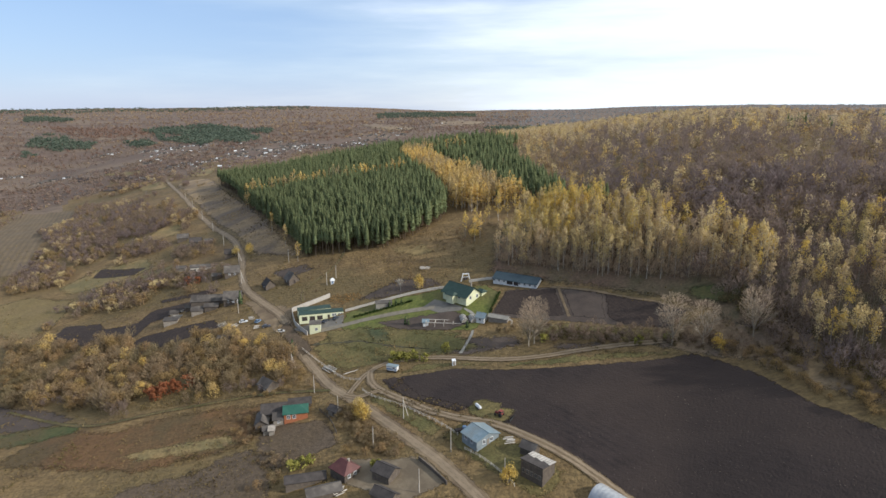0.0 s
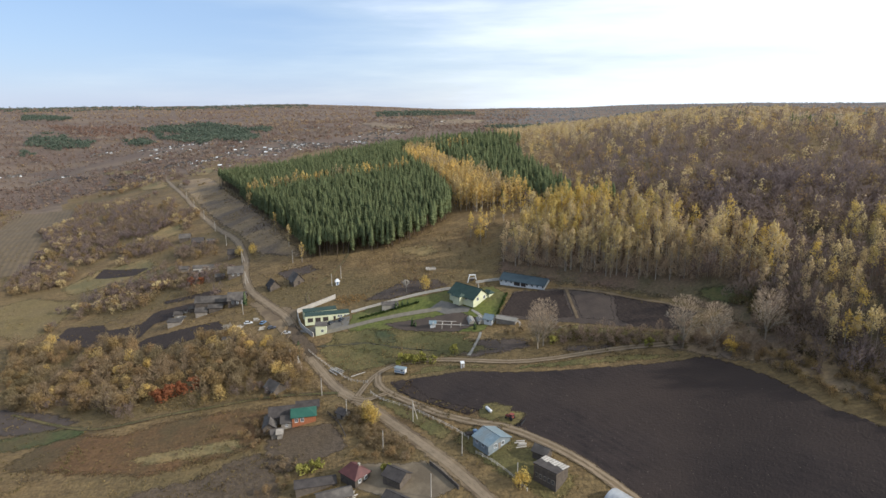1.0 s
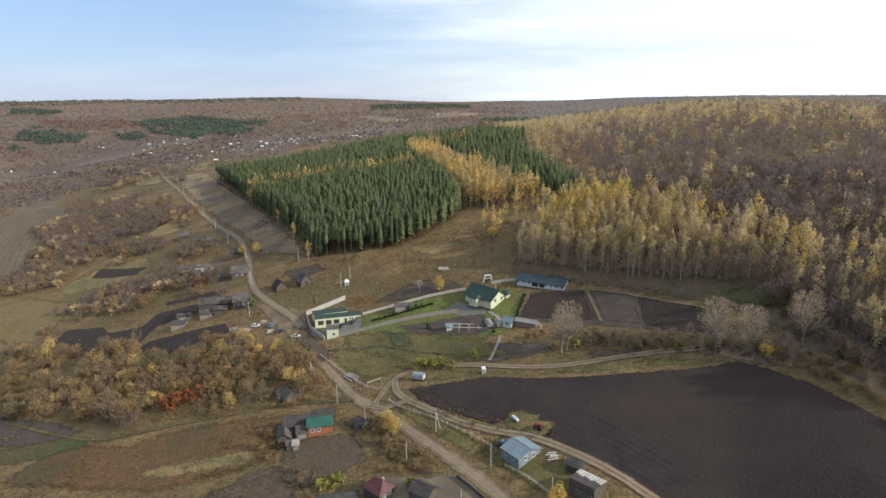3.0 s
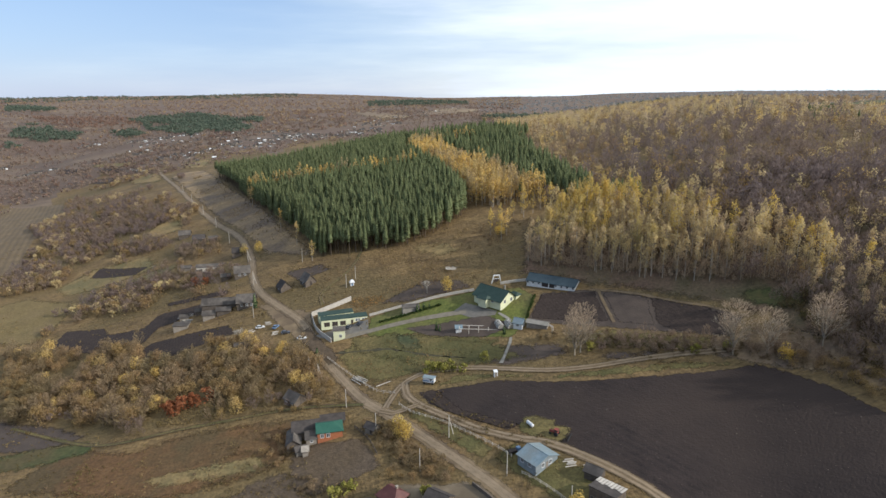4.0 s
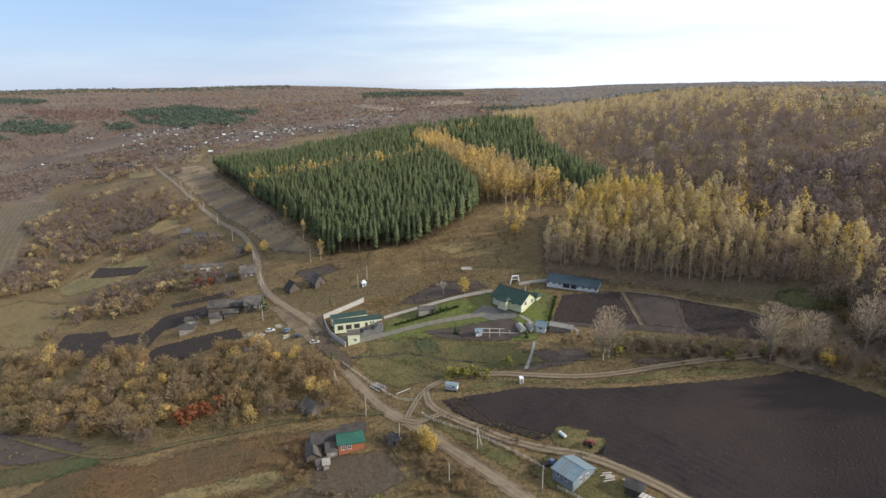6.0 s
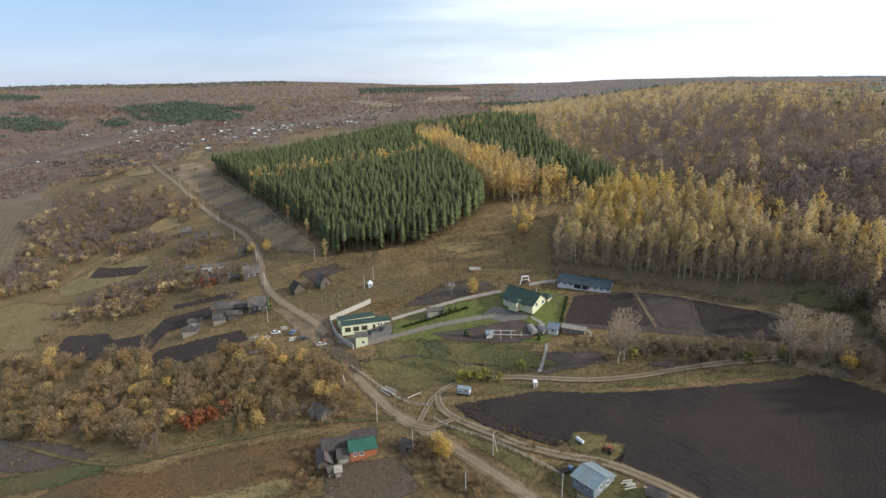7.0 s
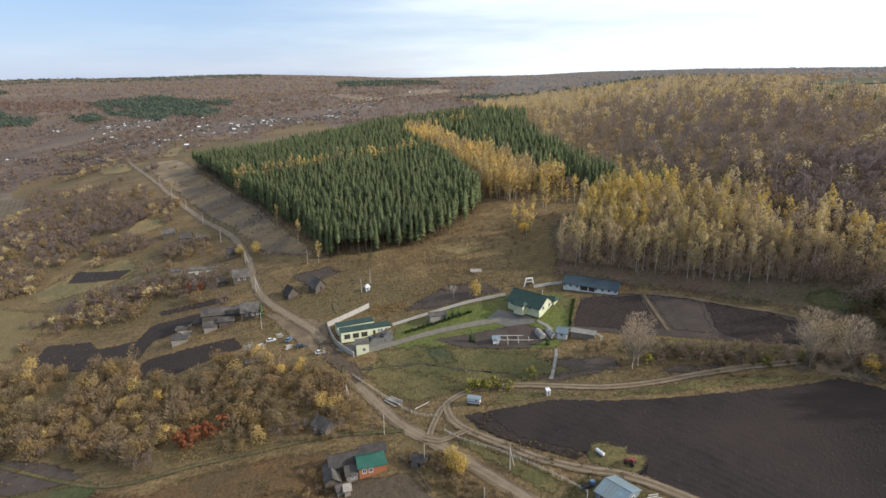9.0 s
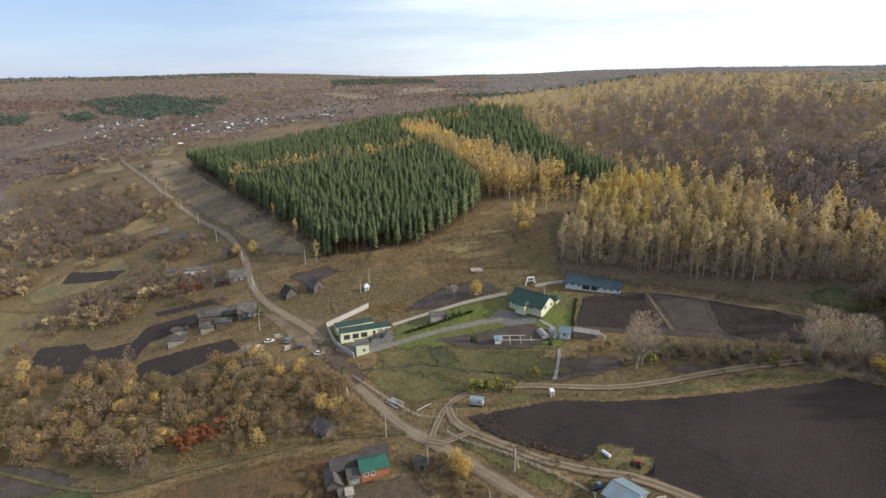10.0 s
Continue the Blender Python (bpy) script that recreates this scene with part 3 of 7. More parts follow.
# darker green patch on the bank
drape("verge", [(-37, 262), (-27, 260), (-22, 252), (-25, 248), (-31, 250)], M_DARKGREEN, "dark green patch on the bank", "verge", amp=0.6, lift=0.18, fringe=4.0)
drape("field", [(-25, 219.5), (-20, 211), (-12, 203), (-4, 196.5), (5, 189.5), (10, 192), (-6, 205), (-14, 216), (-19, 220)], M_SOIL2, "dark turned soil along the field's edge", "field", amp=0.3, lift=0.09, fringe=1.5)
drape("verge", [(74, 206), (79, 216), (96, 211), (118, 194), (130, 170), (122, 150), (112, 160), (104, 176), (96, 187), (85, 196)], M_HEATH, "dull brown brush floor of the ravine", "ground", amp=0.8, lift=0.09, fringe=5.0)
# darker fringed patch along the outer side of the wall
drape("yard", [(-80, 279), (-76, 283), (-70, 273), (-62, 262), (-57, 252), (-62, 249), (-70, 260), (-77, 270)], M_TRAMPLED, "dark brown ground patch before the compound's gate", "yard", amp=0.3, lift=0.27, fringe=3.0)
drape("meadow", [(-280, 422), (-265, 449), (-223, 450), (-203, 420), (-235, 406), (-262, 404)], M_MEADOW, "straw-coloured grass meadow in the valley", "meadow", amp=1.0, lift=0.1, cell=4, fringe=7.0)
drape("meadow", [(-305, 406), (-291, 414), (-249, 395), (-240, 373), (-236, 354), (-241, 336), (-260, 338), (-330, 380)], M_OLIVEGRASS, "dull olive grass meadow beside the potato plot", "meadow", amp=1.0, lift=0.1, cell=4, fringe=7.0)
drape("meadow", [(-251, 498), (-242, 525), (-230, 528), (-209, 484), (-237, 484)], M_MEADOW, "straw-coloured grass patch beside the road", "meadow", amp=1.0, lift=0.1, cell=4, fringe=7.0)
drape("meadow", [(-253, 404), (-235, 402), (-190, 405), (-185, 414), (-203, 416), (-236, 404)], M_MEADOW, "pale grass strip between the hedges", "meadow", amp=1.0, lift=0.1, cell=3, fringe=4.0)
drape("heath", [(-320, 775), (-285, 748), (-215, 604), (-152, 490), (-109, 402), (-82, 351), (-122, 380), (-148, 430), (-184, 486), (-237, 577), (-326, 742)], M_HEATH, "dull purplish heath strip beside the pines", "meadow", amp=1.0, lift=0.08, cell=5, fringe=4.0)
drape("field", [(-230, 268), (-207, 259), (-175, 246), (-152, 231), (-172, 226), (-188, 230), (-230, 245)], M_SOIL3, "grey-brown harvested plot beside the lane", "field", amp=0.8, lift=0.12, fringe=4.0)
drape("meadow", [(-117, 195), (-104, 198), (-91, 199), (-77, 201), (-72, 193), (-92, 190), (-106, 189)], M_MEADOW, "yellow dry weeds at the meadow's edge", "meadow", amp=1.0, lift=0.16, fringe=4.0)
drape("meadow", [(-29, 340), (-11, 331), (-2, 318), (-15, 317), (-27, 329)], M_MEADOW, "bright straw grass on the slope", "meadow", amp=1.0, lift=0.1, fringe=6.0)
# roads
MAIN = [(-392, 862), (-330, 742), (-241, 577), (-188, 486), (-152, 430), (-130, 382), (-120, 350), (-109, 326), (-94, 306), (-81, 289), (-72, 271), (-63, 253), (-53.5, 236.5),
        (-44, 221), (-32, 207), (-17, 187.5), (-5, 172), (9, 152), (24, 128), (34, 105)]
def way(label, pts, width, mat, gauge=0.85, rut=0.6, lift=0.22, seed=3, worn=None):
    """An unpaved road: worn earth with two pale wheel ruts."""
    root = strip("road", pts, width, mat, label, wobble=width * 0.035, lift=lift, seed=seed)
    for k, s in enumerate((-gauge, gauge)):
        strip("wheel_rut", pts, rut, worn or M_RUT, "", wobble=0.12, lift=lift + 0.05, offset=s, seed=seed + k + 1, tag=False).parent = root


way("pale dusty unpaved village road", MAIN, 5.6, M_ROAD, 0.55, 1.9, 0.2)
way("pale worn farm track to the ravine", [(-36, 214), (-33, 222), (-29, 228), (-20.3, 231.5), (-5, 228.5), (8.7, 222.5), (22, 217), (36, 214), (50, 212.5), (67, 209.5), (84, 205)], 3.4, M_TRACK, 0.75, 0.9, 0.26, 11)
way("pale rutted farm track beside the field", [(-29.5, 228), (-28.6, 220), (-23.8, 212), (-13.9, 202), (-5.7, 194), (6, 186), (17, 180), (30, 168), (41, 156), (50, 144), (62, 125)], 3.8, M_TRACK, 0.75, 0.95, 0.30, 15)
way("short worn track joining the road", [(-38, 213), (-33, 210), (-24, 212)], 3.2, M_TRACK, 0.7, 0.8, 0.36, 19)
way("rutted grassy lane behind the gardens", [(-196, 250), (-164, 232), (-140, 221), (-113, 222), (-85, 223.5), (-67, 223.5), (-52, 221), (-44, 219)], 2.4, M_VERGE, 0.7, 0.45, 0.24, 23, M_TRAMPLED)
way("faint dirt track up the slope", [(-72, 300), (-74, 312), (-62, 330), (-58, 352), (-66, 372)], 2.2, M_VERGE, 0.65, 0.4, 0.24, 27, M_TRACK)
strip("path", [(-58, 268.5), (-46, 269.5), (-33, 270), (-18, 269), (-4, 267)], 3.0, M_DRIVE, "concrete drive through the lawn", "path", wobble=0.05, lift=0.24)
strip("path", [(48, 262.5), (62, 252.5), (84, 230), (94, 218)], 1.5, M_TRACK, "pale path along the fields", "path", wobble=0.2, lift=0.24)
strip("path", [(51.3, 261), (51.6, 237)], 1.4, M_TRACK, "beaten footpath between the plots", "path", wobble=0.15, lift=0.26)
strip("path", [(12.6, 243), (10, 235), (6.9, 227)], 1.2, M_CONCRETE, "narrow pale footpath down the bank", "path", wobble=0.1, lift=0.26)
strip("path", [(9.5, 261), (14, 254)], 1.2, M_CONCRETE, "narrow pale garden path", "path", wobble=0.1, lift=0.26)
strip("ditch", [(-60, 258), (-48, 255.5), (-36, 252.5), (-20, 243), (-6, 236)], 0.9, M_WATER, "dark overgrown ditch", "ditch", wobble=0.5, lift=0.18)
for k in range(4):
    strip("plough_furrow", [(-21.5 + 0.9 * k, 217 - 0.5 * k), (-17 + 0.9 * k, 209 - 0.3 * k), (-10.5 + 0.9 * k, 202.5 - 0.2 * k), (-4 + 0.9 * k, 197.5 - 0.1 * k), (4 + 0.9 * k, 191 - 0.1 * k)], 0.55, M_SOIL2, "dark curved furrow along the field's edge", "furrow", wobble=0.08, lift=0.27 + 0.01 * k, seed=40 + k)

# ---- plants: templates of verts, triangles and material slots ----


def tube(pts, radii, sides=5):
    """A tapered bent stem."""
    pts = np.array(pts, float)
    V, F = [], []
    for p, q in zip(pts, radii):
        a = np.arange(sides) * 2 * np.pi / sides
        V.append(p + q * np.stack([np.cos(a), np.sin(a), 0 * a], 1))
    for i in range(len(pts) - 1):
        for j in range(sides):
            a, b = i * sides + j, i * sides + (j + 1) % sides
            F += [(a, b, b + sides), (a, b + sides, a + sides)]
    return np.concatenate(V), np.array(F)


def limb(a, b, r0, r1):
    """A thin three-sided branch of any direction."""
    a, b = np.array(a, float), np.array(b, float)
    d = b - a
    d /= np.linalg.norm(d) + 1e-9
    u = np.cross(d, [0.3, 0.5, 0.81])
    u /= np.linalg.norm(u) + 1e-9
    w = np.cross(d, u)
    V = [p + q * (math.cos(k * 2.094) * u + math.sin(k * 2.094) * w) for p, q in ((a, r0), (b, r1)) for k in range(3)]
    F = []
    for j in range(3):
        k = (j + 1) % 3
        F += [(j, k, k + 3), (j, k + 3, j + 3)]
    return np.array(V), np.array(F)


def join(items):
    """items: (verts, faces, slot). One template."""
    V, F, S, n = [], [], [], 0
    for v, f, s in items:
        V.append(v)
        F.append(f + n)
        S.append(np.full(len(f), s))
        n += len(v)
    return np.concatenate(V), np.concatenate(F), np.concatenate(S)


def scraps(r, centres, normals, size, mix=0.7, squash=1.0):
    """Small scraps of foliage that face outwards, unevenly."""
    n = len(centres)
    w = normals / (np.linalg.norm(normals, axis=1)[:, None] + 1e-6) + mix * r.normal(size=(n, 3)) * 0.6
    w /= np.linalg.norm(w, axis=1)[:, None] + 1e-6
    u = np.cross(w, r.normal(size=(n, 3)))
    u /= np.linalg.norm(u, axis=1)[:, None] + 1e-6
    v = np.cross(w, u)
    s = size * r.uniform(0.6, 1.3, (n, 1))
    u, v = u * s, v * s * squash
    tri = np.stack([centres - u, centres + 0.5 * u - 0.87 * v, centres + 0.5 * u + 0.87 * v], 1).reshape(-1, 3)
    return tri, 3 * np.arange(n)[:, None] + np.arange(3)[None]


def slivers(r, centres, lean, length, thin=0.2):
    """Fine upright twig fans, leaning along the given directions."""
    n = len(centres)
    d = lean / (np.linalg.norm(lean, axis=1)[:, None] + 1e-6) + [0, 0, 0.7] + r.normal(0, 0.3, (n, 3))
    d /= np.linalg.norm(d, axis=1)[:, None]
    w = np.cross(d, r.normal(size=(n, 3)))
    w /= np.linalg.norm(w, axis=1)[:, None] + 1e-6
    s = length * r.uniform(0.6, 1.3, (n, 1))
    tri = np.stack([centres - d * s, centres + d * s - w * s * thin, centres + d * s + w * s * thin], 1).reshape(-1, 3)
    return tri, 3 * np.arange(n)[:, None] + np.arange(3)[None]


def pine(r, h=18.0, whorls=12, per=7, base=0.2, wide=0.125):
    """A pine: whorls of drooping boughs round a solid core coloured for inner shade."""
    trunk = tube([(0, 0, -0.6), (0, 0, h * 0.5), (0, 0, h * 0.96)], [h * 0.013, h * 0.009, 0.03], 4)
    k = np.repeat(np.arange(whorls), per)
    n = len(k)
    u = np.clip((k + r.uniform(-0.45, 0.45, n)) / whorls, 0, 0.97)
    z = h * (base + (0.97 - base) * u)
    reach = h * wide * (1 - u ** 1.5) ** 0.8 * np.where(u < 0.1, 0.75, 1.0) * r.uniform(0.6, 1.2, n) + 0.2
    a = r.random(n) * 6.283
    da = r.uniform(0.28, 0.5, n) + 0.25 * u
    droop = r.uniform(-0.5, 0.35, n) * reach
    inner = np.stack([0.1 * reach * np.cos(a), 0.1 * reach * np.sin(a), z + r.uniform(0.1, 0.5, n) * reach], 1)
    left = np.stack([reach * np.cos(a - da), reach * np.sin(a - da), z - droop], 1)
    right = np.stack([reach * np.cos(a + da), reach * np.sin(a + da), z - droop + r.normal(0, 0.15, n)], 1)
    v = np.stack([inner, left, right], 1).reshape(-1, 3)
    f = 3 * np.arange(n)[:, None] + np.arange(3)[None]
    top = limb((0, 0, h * 0.9), (0.1, 0, h * 0.99), 0.35, 0.08)
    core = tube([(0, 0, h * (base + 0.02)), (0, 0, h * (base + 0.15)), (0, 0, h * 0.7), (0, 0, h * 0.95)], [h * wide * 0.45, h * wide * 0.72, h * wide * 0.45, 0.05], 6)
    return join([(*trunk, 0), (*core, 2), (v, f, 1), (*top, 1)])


def birch(r, h=15.0, n=130, base=0.42, wide=0.11, leaf=0.42, limbs=7):
    """A slender birch: upright boughs, thin crown, the pale stem showing through."""
    lean = r.normal(0, 0.02, 2) * h
    P = lambda s: np.array([lean[0] * s * s, lean[1] * s * s, h * s])
    items = [(*tube([P(-0.03), P(0.35), P(0.7), P(0.97)], [h * 0.0085, h * 0.007, h * 0.004, 0.02], 4), 0)]
    C, N = [], []
    each = int(n * 0.55) // limbs
    for k in range(limbs):
        s = r.uniform(base, 0.86)
        a = r.random() * 6.283
        ln = h * wide * (1.2 - s) * r.uniform(1.0, 1.8)
        side = np.array([math.cos(a), math.sin(a), 0.0])
        tip = P(s) + side * ln + np.array([0, 0, ln * 1.3])
        items.append((*limb(P(s), tip, h * 0.003, 0.012), 0))
        c = P(s) + (tip - P(s)) * r.uniform(0.35, 1.15, (each, 1)) + r.normal(0, h * 0.022, (each, 3))
        C.append(c)
        N.append(c - P(s) * [1, 1, 0] - [0, 0, h * s])
    m = n - each * limbs
    u = r.uniform(0, 1, m)
    s = base + (1.02 - base) * u
    rad = h * wide * np.sin(np.pi * np.clip(0.15 + 0.83 * u, 0, 1)) ** 0.9 * r.uniform(0.3, 1.0, m)
    a = r.random(m) * 6.283
    side = np.stack([np.cos(a), np.sin(a), 0.5 * u], 1)
    C.append(np.stack([lean[0] * s * s, lean[1] * s * s, h * s], 1) + side * [1, 1, 0] * rad[:, None])
    N.append(side)
    items.append((*scraps(r, np.concatenate(C), np.concatenate(N), leaf), 1))
    return join(items)


def crowned(r, h=13.0, n=80, lobes=4, leaf=0.6, wide=0.2, base=0.35):
    """A wood tree seen from afar: a tall uneven crown of a few lobes on a thin stem."""
    items = [(*limb((0, 0, -0.5), (0, 0, h * 0.7), h * 0.011, h * 0.005), 0)]
    C, N = [], []
    for k in range(lobes):
        a, q = r.random() * 6.283, h * wide * r.uniform(0.1, 0.7)
        z = h * (base + (0.9 - base) * (k + r.random()) / lobes)
        c0 = np.array([q * math.cos(a), q * math.sin(a), z])
        d = r.normal(size=(n // lobes, 3))
        d /= np.linalg.norm(d, axis=1)[:, None]
        C.append(c0 + d * h * wide * r.uniform(0.4, 0.75) * r.uniform(0.6, 1.1, (len(d), 1)) * [1, 1, 1.05])
        N.append(d + [0, 0, 0.2])
    items.append((*scraps(r, np.concatenate(C), np.concatenate(N), leaf), 1))
    return join(items)


def broad(r, h=7.0, n=150, lobes=6, leaf=0.5, stems=3, wide=0.42, low=0.15):
    """A spreading bush or small tree of several lobes."""
    items, C, N = [], [], []
    for k in range(stems):
        a = r.random() * 6.283
        items.append((*limb((0, 0, -0.3), (math.cos(a) * h * 0.15, math.sin(a) * h * 0.15, h * 0.6), h * 0.018, h * 0.006), 0))
    for k in range(lobes):
        a, q = r.random() * 6.283, math.sqrt(r.random()) * h * wide * 0.75
        c = np.array([q * math.cos(a), q * math.sin(a), h * r.uniform(0.38 + low * 0.3, 0.78) * (1.12 - 0.4 * q / (h * wide))])
        m = n // lobes
        d = r.normal(size=(m, 3))
        d /= np.linalg.norm(d, axis=1)[:, None]
        C.append(c + d * h * r.uniform(0.13, 0.24) * r.uniform(0.6, 1.05, (m, 1)) * [1, 1, 0.9])
        N.append(d + [0, 0, 0.2])
    m = n // 5
    a, q = r.random(m) * 6.283, np.sqrt(r.random(m)) * h * wide
    C.append(np.stack([q * np.cos(a), q * np.sin(a), h * r.uniform(low * 0.5, 0.45, m)], 1))
    N.append(np.stack([np.cos(a), np.sin(a), 0.3 + 0 * a], 1))
    items.append((*scraps(r, np.concatenate(C), np.concatenate(N), leaf), 1))
    return join(items)


def bare(r, h=12.0, depth=4, spread=0.36, start=0.25):
    """A leafless tree: limbs that fork."""
    items = []

    def grow(p, d, ln, q, k):
        e = p + d * ln
        items.append((*limb(p, e, max(q, 0.05), max(q * 0.62, 0.045)), 0))
        if k == 0:
            return
        for _ in range(3 if k > 1 else 4):
            nd = d + r.normal(0, spread, 3) + np.array([0, 0, 0.18])
            nd /= np.linalg.norm(nd)
            grow(p + d * ln * r.uniform(0.55, 1.0), nd, ln * r.uniform(0.6, 0.8), q * 0.55, k - 1)
    grow(np.array([0, 0, -0.3]), np.array([0, 0, 1.0]), h * start + 0.3, h * 0.02, 1)
    for _ in range(6):
        d = r.normal(0, spread, 3) + np.array([0, 0, 1.0])
        d /= np.linalg.norm(d)
        grow(np.array([0, 0, h * start * r.uniform(0.7, 1.0)]), d, h * 0.26, h * 0.011, depth)
    return join(items)


def twiggy(r, h=10.0, n=96):
    """A leafless wood tree seen from afar: fan of fine twigs round a thin stem."""
    items = [(*limb((0, 0, -0.5), (0, 0, h * 0.75), h * 0.012, h * 0.004), 0)]
    a, u = r.random(n) * 6.283, r.random(n)
    q = h * 0.25 * np.sqrt(r.random(n)) * np.sin(np.pi * (0.18 + 0.75 * u))
    C = np.stack([q * np.cos(a), q * np.sin(a), h * (0.32 + 0.62 * u)], 1)
    items.append((*slivers(r, C, np.stack([np.cos(a), np.sin(a), 0.5 + 0 * a], 1), h * 0.08, 0.17), 1))
    return join(items)


def tuft(r, h=9.0, n=16):
    """A very far tree or bush: few large clumps."""
    d = r.normal(0, 1, (n, 3))
    c = d * [h * 0.22, h * 0.22, h * 0.16] + [0, 0, h * 0.45]
    return join([(*scraps(r, c, d + [0, 0, 0.6], h * 0.2), 0)])


def scatter(name, templates, P, scale, mats, label, category, lean=0.0, seed=5, sink=0.15, group=""):
    """Many plants joined into one mesh."""
    r = np.random.default_rng(seed)
    P = np.asarray(P, float)
    if not len(P):
        return None
    z = heights(P[:, 0], P[:, 1]) - sink
    which = r.integers(0, len(templates), len(P))
    V, F, S, n = [], [], [], 0
    for k, (tv, tf, ts) in enumerate(templates):
        sel = np.where(which == k)[0]
        if not len(sel):
            continue
        a = r.random(len(sel)) * 6.283
        sc = r.uniform(scale[0], scale[1], len(sel))
        hz = sc * r.uniform(0.88, 1.12, len(sel))
        ca, sa = np.cos(a)[:, None], np.sin(a)[:, None]
        x = (tv[:, 0] * ca - tv[:, 1] * sa) * sc[:, None] + P[sel, 0][:, None]
        y = (tv[:, 0] * sa + tv[:, 1] * ca) * sc[:, None] + P[sel, 1][:, None]
        zz = tv[:, 2] * hz[:, None] + z[sel][:, None]
        V.append(np.stack([x, y, zz], -1).reshape(-1, 3))
        F.append((tf[None] + (np.arange(len(sel)) * len(tv))[:, None, None] + n).reshape(-1, 3))
        S.append(np.tile(ts, len(sel)))
        n += len(sel) * len(tv)
    ob = link_arrays(name, np.concatenate(V), np.concatenate(F), mats, np.concatenate(S))
    return tagged(ob, label, category, group, "stuff")


def grown(poly, spacing, seed, jitter=0.45, keep=1.0):
    """Places spread evenly but unevenly over an outline."""
    r = np.random.default_rng(seed)
    xs, ys = [p[0] for p in poly], [p[1] for p in poly]
    X, Y = np.meshgrid(np.arange(min(xs), max(xs), spacing), np.arange(min(ys), max(ys), spacing))
    X = X.ravel() + r.normal(0, spacing * jitter * 0.6, X.size)
    Y = Y.ravel() + r.normal(0, spacing * jitter * 0.6, Y.size)
    k = inside(X, Y, poly) & (r.random(X.size) < keep)
    return np.stack([X[k], Y[k]], 1)


def wedge(a0, a1, d0, d1, spacing, seed, keep=1.0):
    """Places over a sector of bearings and distances, wider spaced far away."""
    r = np.random.default_rng(seed)
    out, d = [], d0
    while d < d1:
        s = spacing * (d / d0) ** 0.6
        n = int(radians(a1 - a0) * d / s * keep)
        a = np.radians(r.uniform(a0, a1, n))
        q = d + r.uniform(-0.5, 0.5, n) * s
        out.append(np.stack([q * np.sin(a), q * np.cos(a)], 1))
        d += s
    return np.concatenate(out)


def patchy(P, size, level, seed=0.0):
    """Keep the places where a slow wave pattern is high."""
    f = np.sin(P[:, 0] / size + seed + 1.7 * np.sin(P[:, 1] / size * 0.6 + seed)) + np.sin(P[:, 1] / size * 0.9 + 2.1 * seed + 1.3 * np.sin(P[:, 0] / size * 0.7))
    return P[f > level]


def off(P, *polys):
    k = np.ones(len(P), bool)
    for q in polys:
        k &= ~inside(P[:, 0], P[:, 1], q)
    return P[k]


def away(P, line, dist):
    """Drop places nearer than dist to a line."""
    c = smooth_line(line, 4.0)
    d = np.sqrt(((P[:, None] - c[None]) ** 2).sum(-1)).min(1)
    return P[d > dist]


def tree_kind(name, template, mats, label, category, group):
    """One standing tree with trunk and crown, to be copied."""
    v, f, s = template
    root = new(name)
    tagged(root, label, category, group)
    for slot, nm in ((0, "trunk"), (1, "crown")):
        sel = (s == slot) if slot == 0 else (s > 0)
        if not sel.any():
            continue
        ff = f[sel]
        used, inv = np.unique(ff, return_inverse=True)
        ob = link_arrays(nm, v[used], inv.reshape(-1, 3), mats[slot:] if slot else [mats[0]], (s[sel] - 1) if slot else None)
        ob.parent = root
    return root


def plant(roots, P, scale, seed=1, sink=0.15):
    """Copies of the trees at the places; the first ones are the trees themselves."""
    r = np.random.default_rng(seed)
    for i, (x, y) in enumerate(P):
        src = roots[i % len(roots)]
        sc = float(r.uniform(*scale))
        m = pose(x, y, gz(x, y) - sink, 0, 0, float(r.uniform(0, 360)))
        ob = src if i < len(roots) else copy_thing(src, m)
        ob.matrix_basis = m @ Matrix.Diagonal((sc, sc, sc, 1))


# ---- woods ----
R = np.random.default_rng(11)
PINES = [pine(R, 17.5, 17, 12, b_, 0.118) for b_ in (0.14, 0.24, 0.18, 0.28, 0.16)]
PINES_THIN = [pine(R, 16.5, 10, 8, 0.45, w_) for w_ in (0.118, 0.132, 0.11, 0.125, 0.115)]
BIRCHES = [birch(R, 19.0, 330, b_, 0.12, 0.31, 6) for b_ in (0.36, 0.44, 0.52, 0.32, 0.42, 0.48)]
BIRCHES_THIN = [birch(R, 15.0, 150, b_, 0.14, 0.42, 4) for b_ in (0.2, 0.28, 0.34, 0.15)]
CROWNS = [crowned(R, 13.0, 96, 3 + k % 3, 0.48, 0.25) for k in range(6)]
BUSHES = [broad(R, 7.0, 480, 10, 0.25) for _ in range(6)]
TALL = [broad(R, 9.5, 560, 11, 0.28, 5, 0.34, 0.25) for _ in range(4)]
BUSHES_THIN = [broad(R, 7.0, 140, 8, 0.40) for _ in range(5)]
TWIGS = [twiggy(R) for _ in range(5)]
TUFTS = [tuft(R) for _ in range(6)]

